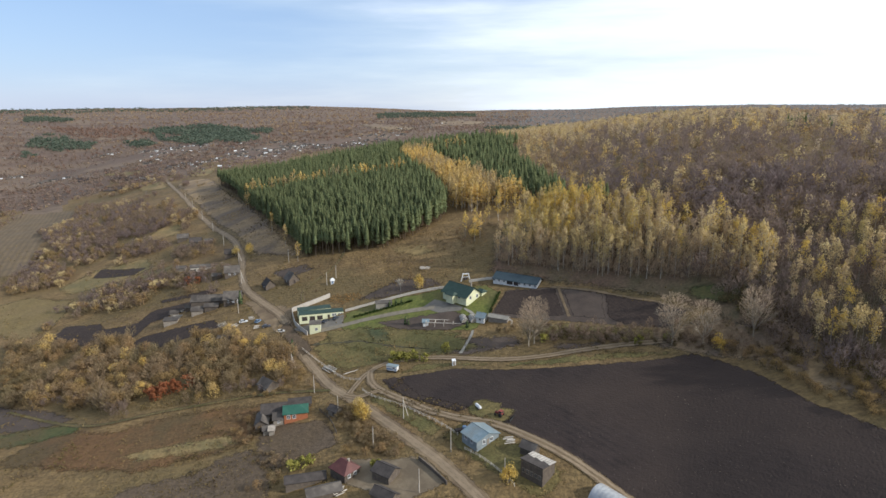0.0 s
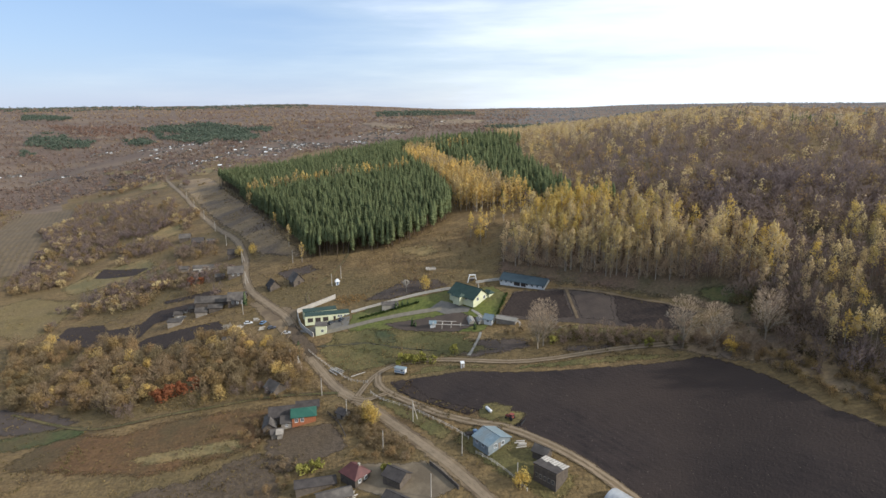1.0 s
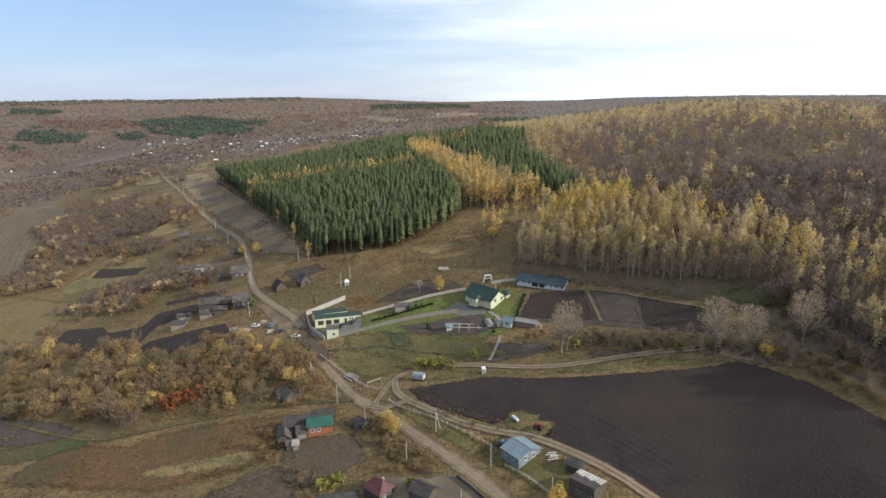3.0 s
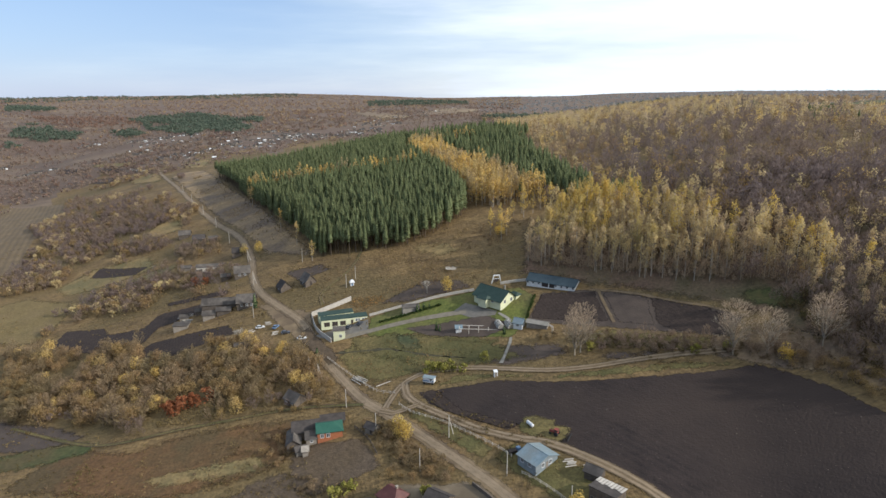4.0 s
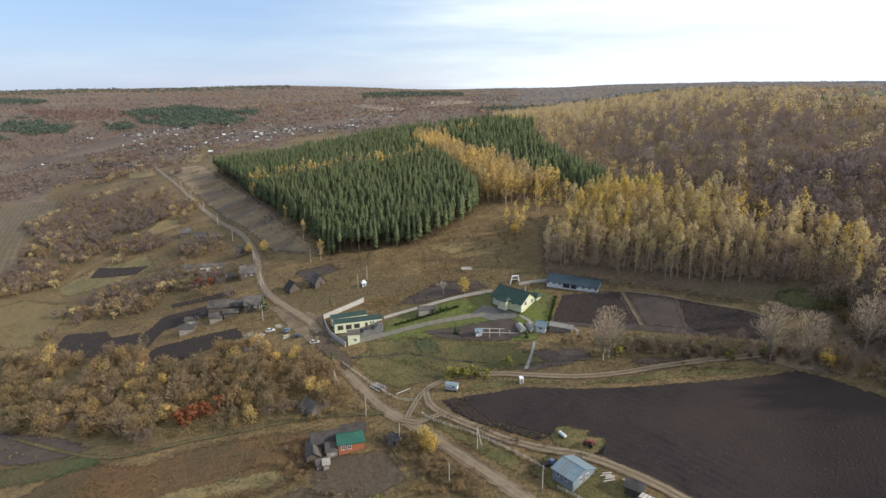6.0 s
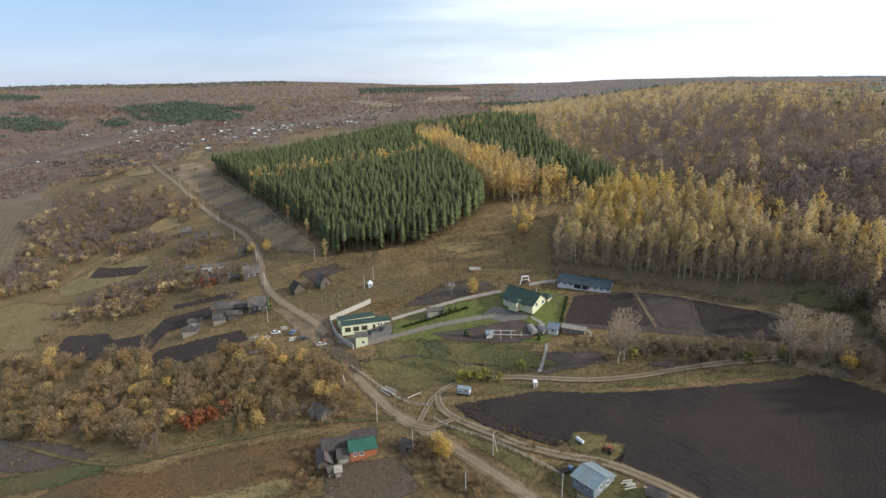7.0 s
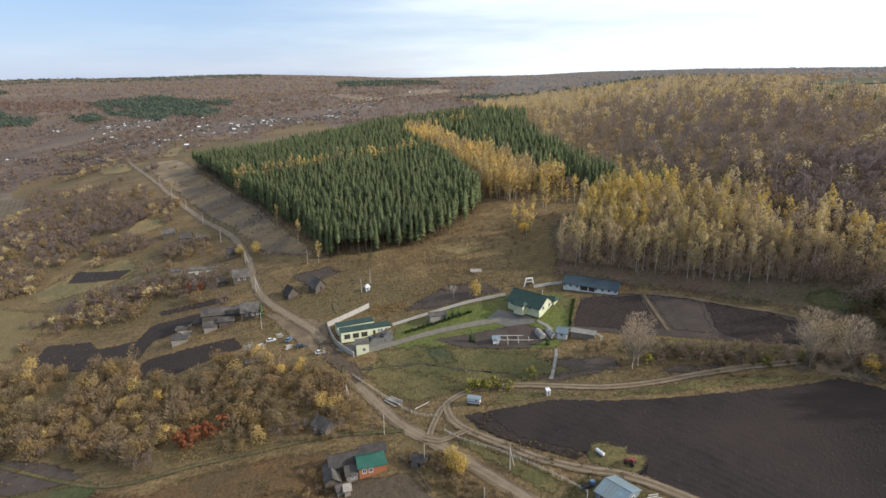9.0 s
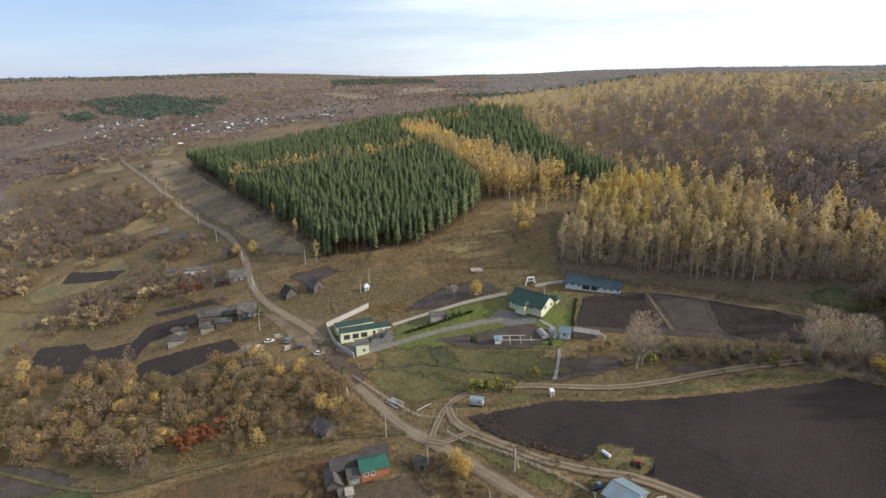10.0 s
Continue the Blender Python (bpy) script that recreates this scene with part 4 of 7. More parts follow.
PLOT = [(-81, 351), (-48, 343.5), (-32, 341), (-19, 345), (-8, 352), (3, 371), (2, 390), (-12, 450), (-28, 495), (-40, 540), (-44, 588), (-112, 600), (-187, 625), (-247, 668)]
ROWY = [(-168, 521), (-119, 486), (-99, 476), (-80, 469), (-58, 465), (-31, 472)]
STRIPE = [(-38, 548), (-35, 562), (-20, 555), (-15, 545), (4, 481), (22, 434), (32, 404), (39, 380), (50, 367), (43, 363), (30, 365), (17, 366), (6, 375), (1, 418), (-12, 457), (-27, 498)]
PINE2 = [(-16, 560), (20, 562), (58, 545), (60, 462), (67, 393), (73, 351), (64, 338), (55, 347), (51, 368), (42, 384), (35, 408), (25, 440), (8, 484), (-10, 545)]
CREST = [(-110, 604), (-46, 590), (-40, 566), (-16, 562), (20, 564), (60, 547), (74, 590), (40, 632), (-60, 640)]
WOOD = [(25, 291.8), (40, 282.4), (58.4, 268.1), (76.4, 252.9), (93, 240.5), (107.6, 232.3), (117, 222.5), (125, 221.3), (124, 241), (117, 254), (105, 268), (99, 282), (81, 301), (74, 321), (60, 333), (49, 328), (38, 311)]

# pine plantation: the outer rows are trees of their own
RIM = [(-185, 550), (-130, 446), (-81, 351), (-48, 343.5), (-32, 341), (-8, 352), (3, 371)]
p = away(grown(PLOT, 3.0, 1), ROWY, 3.6)
inner = {tuple(q) for q in away(p, RIM, 3.8)}
front = np.array([tuple(q) not in inner for q in p])
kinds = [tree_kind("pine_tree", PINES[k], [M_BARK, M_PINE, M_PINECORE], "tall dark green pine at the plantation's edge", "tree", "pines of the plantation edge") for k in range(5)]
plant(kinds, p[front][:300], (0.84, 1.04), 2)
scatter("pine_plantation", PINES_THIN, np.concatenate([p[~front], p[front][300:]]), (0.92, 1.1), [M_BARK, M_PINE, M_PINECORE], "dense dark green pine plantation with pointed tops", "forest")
rowp = smooth_line(ROWY, 2.2) + np.random.default_rng(12).normal(0, 0.7, (len(smooth_line(ROWY, 2.2)), 2))
scatter("birch_row", BIRCHES_THIN, rowp, (0.95, 1.35), [M_BIRCHBARK, M_ORANGE], "row of golden birches through the pines", "forest")
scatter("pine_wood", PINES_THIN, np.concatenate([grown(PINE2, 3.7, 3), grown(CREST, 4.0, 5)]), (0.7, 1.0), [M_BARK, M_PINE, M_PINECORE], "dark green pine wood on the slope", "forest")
arm = smooth_line([(-16, 553), (2, 559), (20, 564)], 2.5)
scatter("golden_birch_strip", BIRCHES_THIN, np.concatenate([grown(STRIPE, 3.3, 4), arm]), (0.85, 1.2), [M_BIRCHBARK, M_ORANGE], "strip of golden birches between the pine woods", "forest")
scatter("strip_pines", PINES_THIN, grown(STRIPE, 14.0, 13, keep=0.4), (0.6, 0.95), [M_BARK, M_PINE, M_PINECORE], "few dark pines among the golden birches", "forest")

# birch wood: the front rows are trees of their own
w = grown(WOOD, 3.7, 6, 0.6)
fr = away(w, WOOD[:8], 6.0)
key = {tuple(q) for q in fr}
rim = np.array([q for q in w if tuple(q) not in key])
bk = [tree_kind("birch_tree", BIRCHES[k], [M_BIRCHBARK, M_OLIVE], "slender white-stemmed birch with thinning yellow leaves", "tree", "birches of the wood's edge") for k in range(6)]
plant(bk, rim[:150], (0.6, 1.1), 7)
gold_ = R.random(len(fr)) + 0.45 * np.clip((fr[:, 1] - 290) / 30, -0.3, 1)
bare_ = R.random(len(fr)) < 0.08
scatter("birch_wood", BIRCHES, np.concatenate([fr[(gold_ < 0.66) & ~bare_], rim[150:]]), (0.65, 1.12), [M_BIRCHBARK, M_OLIVE], "birch wood with white stems and fading olive leaves", "forest")
scatter("golden_birch_wood", BIRCHES, fr[(gold_ >= 0.66) & ~bare_], (0.85, 1.15), [M_BIRCHBARK, M_YELLOW], "golden yellow birches in the wood", "forest")
scatter("bare_birch_wood", TWIGS, fr[bare_], (1.2, 1.7), [M_BIRCHBARK, M_TWIG], "leafless pale birches in the wood", "forest")
un = grown(WOOD, 2.5, 71)
front_low = grown([(25, 291), (57, 272), (85, 247), (107, 233), (118, 223), (121, 228), (110, 241), (88, 257), (60, 282), (30, 300)], 2.0, 73)
scatter("edge_undergrowth", TWIGS, front_low, (0.2, 0.6), [M_PALEBARK, M_TWIG], "pale brown saplings along the birch wood's edge", "bushes")
scatter("birch_undergrowth", TWIGS, un, (0.25, 0.65), [M_PALEBARK, M_TWIG], "grey-brown undergrowth between the birch stems", "bushes")
# loose trees between the pines and the birch wood
GAP = [(9, 328), (22, 346), (31, 350), (39, 352), (50, 350), (54, 340), (46, 336), (36, 340), (24, 336), (14, 322)]
gp = grown(GAP, 4.6, 72)
scatter("gap_birches", BIRCHES_THIN, gp[::2], (0.6, 1.1), [M_BIRCHBARK, M_YELLOW], "loose golden birches before the pine wood", "forest")
scatter("gap_scrub", CROWNS, gp[1::2], (0.3, 0.6), [M_BARK, M_BROWN], "brown scrub before the pine wood", "bushes")

# trees down the eastern edge
EAST = [(118, 222), (121, 213), (121, 199), (118, 186), (115, 176), (122, 168), (130, 160), (155, 150), (185, 190), (195, 220), (160, 240), (128, 240)]
ea = grown(EAST, 4.0, 51)
lot = R.random(len(ea))
scatter("eastern_birches", BIRCHES, ea[lot < 0.3], (0.6, 1.0), [M_PALEBARK, M_OLIVE], "olive birches down the eastern edge", "forest")
scatter("eastern_golden_trees", BIRCHES, ea[(lot >= 0.3) & (lot < 0.48)], (0.6, 1.0), [M_PALEBARK, M_YELLOW], "golden trees down the eastern edge", "forest")
scatter("eastern_bare_trees", TWIGS, ea[lot >= 0.48], (0.7, 1.2), [M_PALEBARK, M_PURPLE], "bare brown trees down the eastern edge", "forest")
# out-of-view trees, added to cast shade over the field's right side
grove = grown([(134, 172), (152, 150), (170, 120), (215, 110), (235, 170), (205, 215), (150, 200)], 5.5, 53)
scatter("eastern_grove", BIRCHES, grove, (0.85, 1.2), [M_PALEBARK, M_OLIVE], "unseen tall yellowing trees added east to shade the field", "forest")
shade = grown([(101, 223), (107, 212), (107, 196), (109, 181), (113, 170), (118, 162), (125, 156), (130, 160), (123, 185), (123, 210), (118, 222)], 2.6, 54)
scatter("ravine_trees", TWIGS, shade[::2], (0.5, 1.1), [M_BARK, M_PURPLE], "leafless dark trees below the birch wood", "forest")
scatter("ravine_bushes", BUSHES_THIN, shade[1::3], (0.4, 0.9), [M_BARK, M_BRAMBLE], "dark brown undergrowth below the birch wood", "bushes")
scatter("ravine_golden_trees", BIRCHES, [(116, 207.6), (119.4, 183.6), (120.9, 173.6), (126.9, 168.5), (120.1, 199.2), (113, 215), (123, 178), (118, 190)], (0.6, 0.9), [M_PALEBARK, M_OLIVE], "yellowing trees standing over dark undergrowth", "forest")
# wooded hill
hill = off(wedge(5, 46, 225, 1250, 4.4, 8), WOOD, EAST, PINE2, STRIPE, PLOT, CREST, GAP, [(-10, 200), (180, 100), (118, 222), (85, 247), (57, 272), (25, 290), (-10, 300)],
           [(-10, 300), (25, 290), (49, 328), (60, 333), (54, 350), (22, 364), (-10, 345)])
hill = np.concatenate([hill, off(grown([(120, 232), (150, 215), (200, 200), (210, 280), (130, 320), (95, 300), (104, 280), (118, 262), (126, 244)], 5.0, 52), EAST, WOOD)])
hill = hill[(np.degrees(np.arctan2(hill[:, 0], hill[:, 1])) < 29.0) | (np.hypot(*hill.T) < 560)]
lot = R.random(len(hill))
hd_ = np.hypot(*hill.T)
hb_ = np.degrees(np.arctan2(hill[:, 0], hill[:, 1]))
wave = np.sin(hill[:, 0] / 45 + 1.5 * np.sin(hill[:, 1] / 60)) + np.sin(hill[:, 1] / 50 + 0.8 * np.sin(hill[:, 0] / 38))
edge_ = 432 + 8 * np.clip(29 - hb_, -5, 30)
share = 0.32 - 0.16 * np.clip((hb_ - 19) / 6, 0, 1) + 0.5 * np.clip((hd_ - edge_) / 70, 0, 1) + 0.4 * np.clip((15 - hb_) / 7, 0, 1) + 0.10 * wave
leafy = lot < share
tone = R.random(len(hill)) + 0.22 * np.clip((hd_ - edge_) / 150, -0.6, 1) - 0.10 * wave
for nm, kinds_, mask, mats_, sc_, text in (
        ("bare_hill_wood", TWIGS, ~leafy & (tone < 0.72), [M_BARK, M_PURPLE], (0.95, 1.35), "leafless purple-brown wood covering the hill"),
        ("brown_hill_wood", CROWNS, ~leafy & (tone >= 0.72), [M_BARK, M_BROWN], (0.65, 0.95), "withered brown trees on the hill"),
        ("russet_hill_wood", CROWNS, leafy & (tone < 0.35), [M_BARK, M_TANBUSH], (0.65, 1.0), "russet brown trees on the hill"),
        ("orange_hill_wood", CROWNS, leafy & (tone >= 0.35) & (tone < 0.50), [M_PALEBARK, M_ORANGE], (0.7, 1.0), "orange gold trees on the hill"),
        ("yellowing_hill_wood", CROWNS, leafy & (tone >= 0.50) & (tone < 0.80), [M_PALEBARK, M_OLIVE], (0.7, 1.1), "scattered yellowing trees on the hill"),
        ("pale_hill_wood", CROWNS, leafy & (tone >= 0.80), [M_PALEBARK, M_PALECROWN], (0.7, 1.05), "pale tan birches over the upper hill")):
    scatter(nm, kinds_, hill[mask], sc_, mats_, text, "forest")
crest = np.concatenate([wedge(29, 46, 505, 575, 6.0, 48), wedge(22.5, 26, 640, 740, 5.5, 53)])
scatter("crest_pines", PINES_THIN, patchy(crest, 28.0, -0.6, 1.0), (0.4, 0.62), [M_BARK, M_PINE, M_PINECORE], "green pines along the hill's crest", "forest")
for k, q in enumerate(([(64, 334), (74, 326), (88, 318), (92, 330), (78, 340), (68, 344)],)):
    scatter("dark_pines", PINES_THIN, grown(q, 3.8, 90 + k), (0.5, 0.8), [M_BARK, M_PINE, M_PINECORE], "dark young pines behind the birch wood", "forest")

# scrub in the valley
ROADS = MAIN
thick = [(-205, 257), (-255, 335), (-228, 326), (-197, 312), (-166, 307), (-156, 282), (-120, 283), (-104, 279), (-87, 266), (-74, 262), (-62, 240), (-62, 230), (-88, 228), (-100, 223), (-112, 220), (-122, 216), (-134, 222), (-152, 238), (-175, 245)]
b = grown(thick, 3.9, 21)
REDS = [(-122.5, 235.2), (-119.8, 233.6), (-117.0, 236.0), (-113.0, 237.4), (-109.0, 239.2), (-121.0, 238.0), (-115.0, 239.0)]
b = patchy(b, 9.0, -1.25, 0.3)
b = b[np.sqrt(((b[:, None] - np.array(REDS)[None]) ** 2).sum(-1)).min(1) > 3.5]
b = b[~((b[:, 0] > -128) & (b[:, 0] < -104) & (b[:, 1] < 238))]
lot = R.random(len(b))
tallw = 0.18 * np.sin(b[:, 0] / 11 + 0.6) * np.sin(b[:, 1] / 9)
lot = np.clip(lot + tallw, 0, 1)
scatter("scrub_thicket", BUSHES + TALL, b[lot < 0.34], (0.55, 1.2), [M_BARK, M_TANBUSH], "thicket of tan and brown bushes", "bushes")
scatter("brown_thicket", BUSHES + TALL, b[(lot >= 0.34) & (lot < 0.68)], (0.5, 1.15), [M_BARK, M_BROWN], "half-bare brown thicket", "bushes")
scatter("bare_thicket", TWIGS, b[(lot >= 0.68) & (lot < 0.93)], (0.6, 1.15), [M_BARK, M_BROWN], "leafless brown trees in the thicket", "bushes")
scatter("olive_thicket", BUSHES + TALL, b[lot >= 0.93], (0.5, 1.2), [M_BARK, M_ORANGE], "golden bushes in the thicket", "bushes")
low = np.concatenate([grown([(-200, 256), (-152, 240), (-134, 224), (-124, 219), (-130, 230), (-150, 245)], 2.6, 74), grown([(-90, 232), (-62, 232), (-60, 225), (-92, 225)], 3.0, 75, keep=0.6)])
scatter("dark_undergrowth", TWIGS, low, (0.3, 0.65), [M_BARK, M_PURPLE], "dark purple-brown undergrowth below the thicket", "bushes")
reeds = grown([(-126, 231), (-104, 238), (-88, 236), (-90, 226), (-112, 224), (-124, 226)], 1.2, 76, keep=0.8)
scatter("pale_reeds", [tuft(R, 1.8, 10) for _ in range(4)], reeds, (0.4, 0.9), [M_WEED], "pale dry seed heads below the thicket", "weeds", sink=0.05)
PLOTS = [[(-235, 325), (-235, 355), (-135, 340), (-140, 318), (-166, 305), (-197, 310)], [(-166, 302), (-112, 304), (-108, 284), (-155, 282)], [(-262, 428), (-262, 450), (-208, 426), (-218, 412)],
         [(-160, 332), (-108, 328), (-105, 300), (-158, 300)]]
SCRUB = [[(-421, 623), (-418, 670), (-376, 644), (-295, 529), (-267, 484), (-283, 458), (-317, 495), (-364, 547)], [(-350, 620), (-358, 671), (-309, 630), (-242, 525), (-244, 501), (-284, 511)],
         [(-336, 454), (-343, 486), (-327, 489), (-282, 450), (-275, 428), (-312, 417)], [(-237, 370), (-241, 389), (-233, 402), (-208, 399), (-183, 395), (-151, 375), (-147, 358), (-181, 369), (-182, 353), (-200, 352)]]
SCRUB += [[(-271, 489), (-252, 490), (-227, 478), (-206, 453), (-223, 450), (-254, 461)], [(-201, 436), (-199, 445), (-168, 433), (-159, 409), (-186, 420)], [(-267, 554), (-230, 553), (-212, 526), (-228, 511), (-247, 518)]]
open_ = off(wedge(-46, -12, 330, 1000, 3.9, 23), PLOT, thick, *PLOTS, *SCRUB, [(-565, 797), (-478, 780), (-416, 678), (-400, 619), (-377, 558), (-347, 493), (-325, 467), (-360, 462), (-470, 600)])
open_ = away(open_, MAIN, 9.0)
open_ = open_[(open_[:, 0] + 79) * 337 + (open_[:, 1] - 353) * 166 < -337 * 42]
near_ = np.hypot(*open_.T) < 560
sc = np.concatenate([grown(q, 4.0, 230 + k) for k, q in enumerate(SCRUB)] + [patchy(open_[~near_], 24.0, 0.15, 0.4), patchy(open_[near_][::3], 13.0, 0.9, 1.4)])
lot = R.random(len(sc)) + 0.22 * np.sin(sc[:, 0] / 23 + 1.1) * np.sin(sc[:, 1] / 31)
scatter("valley_scrub", TWIGS, sc[lot < 0.25], (0.45, 0.85), [M_BARK, M_PURPLE], "leafless purple-brown scrub over the meadows", "bushes")
scatter("purple_scrub", BUSHES_THIN, sc[(lot >= 0.25) & (lot < 0.68)], (0.6, 1.15), [M_BARK, M_WILLOW], "billowing purple-grey willow scrub over the meadows", "bushes")
scatter("brown_scrub", BUSHES_THIN, sc[(lot >= 0.68) & (lot < 0.84)], (0.6, 1.1), [M_BARK, M_BROWN], "brown scrub over the meadows", "bushes")
scatter("tan_scrub", BUSHES_THIN, sc[(lot >= 0.84) & (lot < 0.97)], (0.6, 1.2), [M_BARK, M_TANBUSH], "tan scrub over the meadows", "bushes")
scatter("yellow_scrub", BUSHES_THIN, sc[lot >= 0.97], (0.7, 1.3), [M_BARK, M_OLIVE], "yellow bushes over the meadows", "bushes")
mb = np.concatenate([grown([(-58, 305), (-30, 330), (15, 345), (25, 300), (0, 290), (-45, 296)], 7.0, 25, keep=0.6), grown([(-110, 345), (-85, 350), (-60, 345), (-62, 300), (-85, 318)], 8.0, 26, keep=0.4),
                     grown([(-10, 330), (25, 345), (22, 305), (0, 300)], 7.0, 27, keep=0.6)])
scatter("slope_scrub", BUSHES_THIN, mb, (0.2, 0.5), [M_BARK, M_BROWN], "low brown scrub on the grassy slope", "bushes")
rv = np.concatenate([grown([(28, 232), (40, 238), (52, 229), (80, 208), (95, 200), (92, 194), (70, 207), (45, 222)], 2.3, 28), grown([(86, 200), (125, 185), (135, 160), (112, 172), (94, 192)], 3.6, 29),
                     grown([(90, 214), (120, 206), (135, 185), (100, 196)], 4.0, 30, keep=0.6)])
scatter("ravine_scrub", BUSHES_THIN, rv[::2], (0.2, 0.5), [M_BARK, M_BRAMBLE], "brown scrub along the ravine", "bushes")
brush = np.concatenate([grown([(41, 230), (60, 224), (78, 212), (78, 205), (58, 214), (41, 223)], 2.2, 91), grown([(76, 206), (80, 215), (96, 210), (118, 193), (112, 168), (98, 187), (86, 197)], 3.2, 92)])
scatter("ravine_brush", BUSHES_THIN + TWIGS, brush, (0.3, 0.7), [M_BARK, M_WILLOW], "leafless dark brush filling the ravine", "bushes")
rg = grown([(93, 191), (100.5, 179), (108, 162), (118, 147), (134, 128), (140, 136), (122, 158), (110, 178), (98, 194)], 2.9, 31, keep=0.8)
scatter("ravine_yellow_scrub", BUSHES, rg, (0.25, 0.8), [M_BARK, M_TANBUSH], "tan and yellow bushes along the ravine", "bushes")
gb = np.concatenate([grown([(-44, 214), (-36, 208), (-22, 190), (-30, 183), (-38, 196), (-46, 206)], 4.2, 32, keep=0.7), grown([(-30, 178), (-14, 174), (-12, 180), (-28, 190)], 4.0, 33, keep=0.7),
                     grown([(-62, 236), (-52, 232), (-46, 222), (-52, 222), (-60, 228)], 4.0, 34, keep=0.6), grown([(-66, 212), (-68, 198), (-62, 194), (-62, 210)], 4.0, 35, keep=0.6)])
more = np.concatenate([grown([(-84, 238), (-60, 238), (-57, 222), (-86, 221)], 3.6, 36, keep=0.7), grown([(-36, 182), (-22, 169), (-15, 173), (-29, 192)], 3.4, 37, keep=0.7), grown([(-78, 208), (-69.5, 208), (-69.5, 190), (-78, 192)], 3.4, 38, keep=0.7),
                       grown([(-60, 176), (-47, 173), (-50, 166), (-62, 168)], 3.4, 39, keep=0.6)])
gb = np.concatenate([gb, more[(np.hypot(more[:, 0] + 71.3, more[:, 1] - 228.2) > 5.5) & (np.hypot(more[:, 0] + 30.8, more[:, 1] - 168.4) > 6) & (np.hypot(more[:, 0] + 43, more[:, 1] - 167.4) > 7)]])
tg = R.random(len(gb))
scatter("garden_scrub", BUSHES, gb[tg < 0.55], (0.3, 0.7), [M_BARK, M_BROWN], "brown brambles beside the road and gardens", "bushes")
scatter("garden_weeds", BUSHES, gb[tg >= 0.55], (0.25, 0.6), [M_BARK, M_TANBUSH], "tan weeds and bushes beside the gardens", "bushes")
brk = np.concatenate([grown(q, 1.7, 300 + k, keep=0.75) for k, q in enumerate(([(-37, 205), (-30, 198), (-21, 186), (-26, 180), (-36, 190), (-40, 199)], [(-31, 184), (-18, 172), (-13, 176), (-24, 190)], [(-62, 187), (-46, 178), (-48, 174), (-64, 181)],
                                                                                ([(-72, 212), (-67, 212), (-66, 193), (-72, 192)])))])
scatter("bramble_bank", BUSHES_THIN, brk, (0.16, 0.38), [M_BARK, M_BROWN], "low brown brambles filling the garden bank", "bushes")

# far country: groves, dark pine blocks
FARFIELD = [(-236, 1700), (-174, 1763), (-76, 1592), (-62, 1448), (-106, 1394), (-184, 1520)]
FARFIELD2 = [(-71, 1596), (-4, 1921), (68, 1975), (152, 1893), (80, 1738), (-33, 1469)]
drape("field", FARFIELD, M_TANFIELD, "distant tan harvested field beyond the village", "field", amp=6, cell=40, lift=1.2)
drape("field", FARFIELD2, M_TANFIELD, "distant tan meadow beyond the village", "field", amp=6, cell=40, lift=1.2)
for q, mat_, text in (([(-657, 1080), (-638, 1083), (-572, 1025), (-577, 1003), (-619, 1020)], M_SOIL2, "distant dark ploughed plot by the village"), ([(-547, 994), (-526, 993), (-480, 950), (-481, 932), (-521, 957)], M_SOIL2, "distant dark dug plot by the village"),
                      ([(-525, 935), (-465, 892), (-441, 843), (-495, 878)], M_SOIL3, "brown plot at the village's edge"), ([(-602, 1081), (-493, 1005), (-459, 957), (-507, 980), (-576, 1039)], M_MEADOW, "straw meadow by the far village"),
                      ([(-446, 877), (-438, 885), (-369, 816), (-322, 716), (-392, 785)], M_MEADOW, "straw meadow beside the upper road"), ([(-371, 890), (-323, 876), (-291, 760), (-334, 808)], M_MEADOW, "straw meadow above the pines")):
    drape("field", q, mat_, text, "field", amp=1.5, cell=9, lift=0.5, fringe=2.5)
fc = off(wedge(-46, 8, 1000, 4600, 15.0, 41), FARFIELD, FARFIELD2)
lot = R.random(len(fc))
dd = np.hypot(*fc.T)
FARPINES = [[(-973, 1424), (-1084, 1621), (-1133, 1766), (-1081, 1761), (-977, 1636), (-899, 1606), (-840, 1487), (-900, 1485), (-919, 1430), (-947, 1383)],
            [(-901, 1836), (-874, 1920), (-793, 1945), (-740, 1987), (-574, 1773), (-373, 1281), (-403, 1222), (-506, 1381), (-497, 1265), (-587, 1397), (-741, 1614), (-822, 1775)],
            [(-826, 1581), (-759, 1588), (-679, 1475), (-681, 1417), (-765, 1478)], [(-1686, 2520), (-1591, 2556), (-1353, 2307), (-1351, 2220), (-1457, 2172)], [(-574, 1773), (-436, 1608), (-407, 1492), (-530, 1648)]]
RUSSET = [(-1420, 2120), (-1110, 1950), (-976, 1955), (-823, 1788), (-854, 1698), (-977, 1700), (-1090, 1790), (-1300, 2040)]
dark = np.any([inside(fc[:, 0], fc[:, 1], q) for q in FARPINES + [RUSSET]], axis=0)
fc2 = fc[~dark]
keepf = (np.sin(fc2[:, 0] / 90 + 1.5 * np.sin(fc2[:, 1] / 120)) + np.sin(fc2[:, 1] / 105) > -0.5) | (np.hypot(*fc2.T) > 1700)
fc2 = fc2[keepf]
lot = R.random(len(fc2)) + 0.25 * np.sin(fc2[:, 0] / 300) * np.sin(fc2[:, 1] / 400) + 0.3 * np.clip((np.hypot(*fc2.T) - 2000) / 900, -0.3, 1)
scatter("far_brown_groves", TUFTS, fc2[lot < 0.55], (0.5, 1.0), [M_BROWNFAR], "distant brown groves on the hills", "forest")
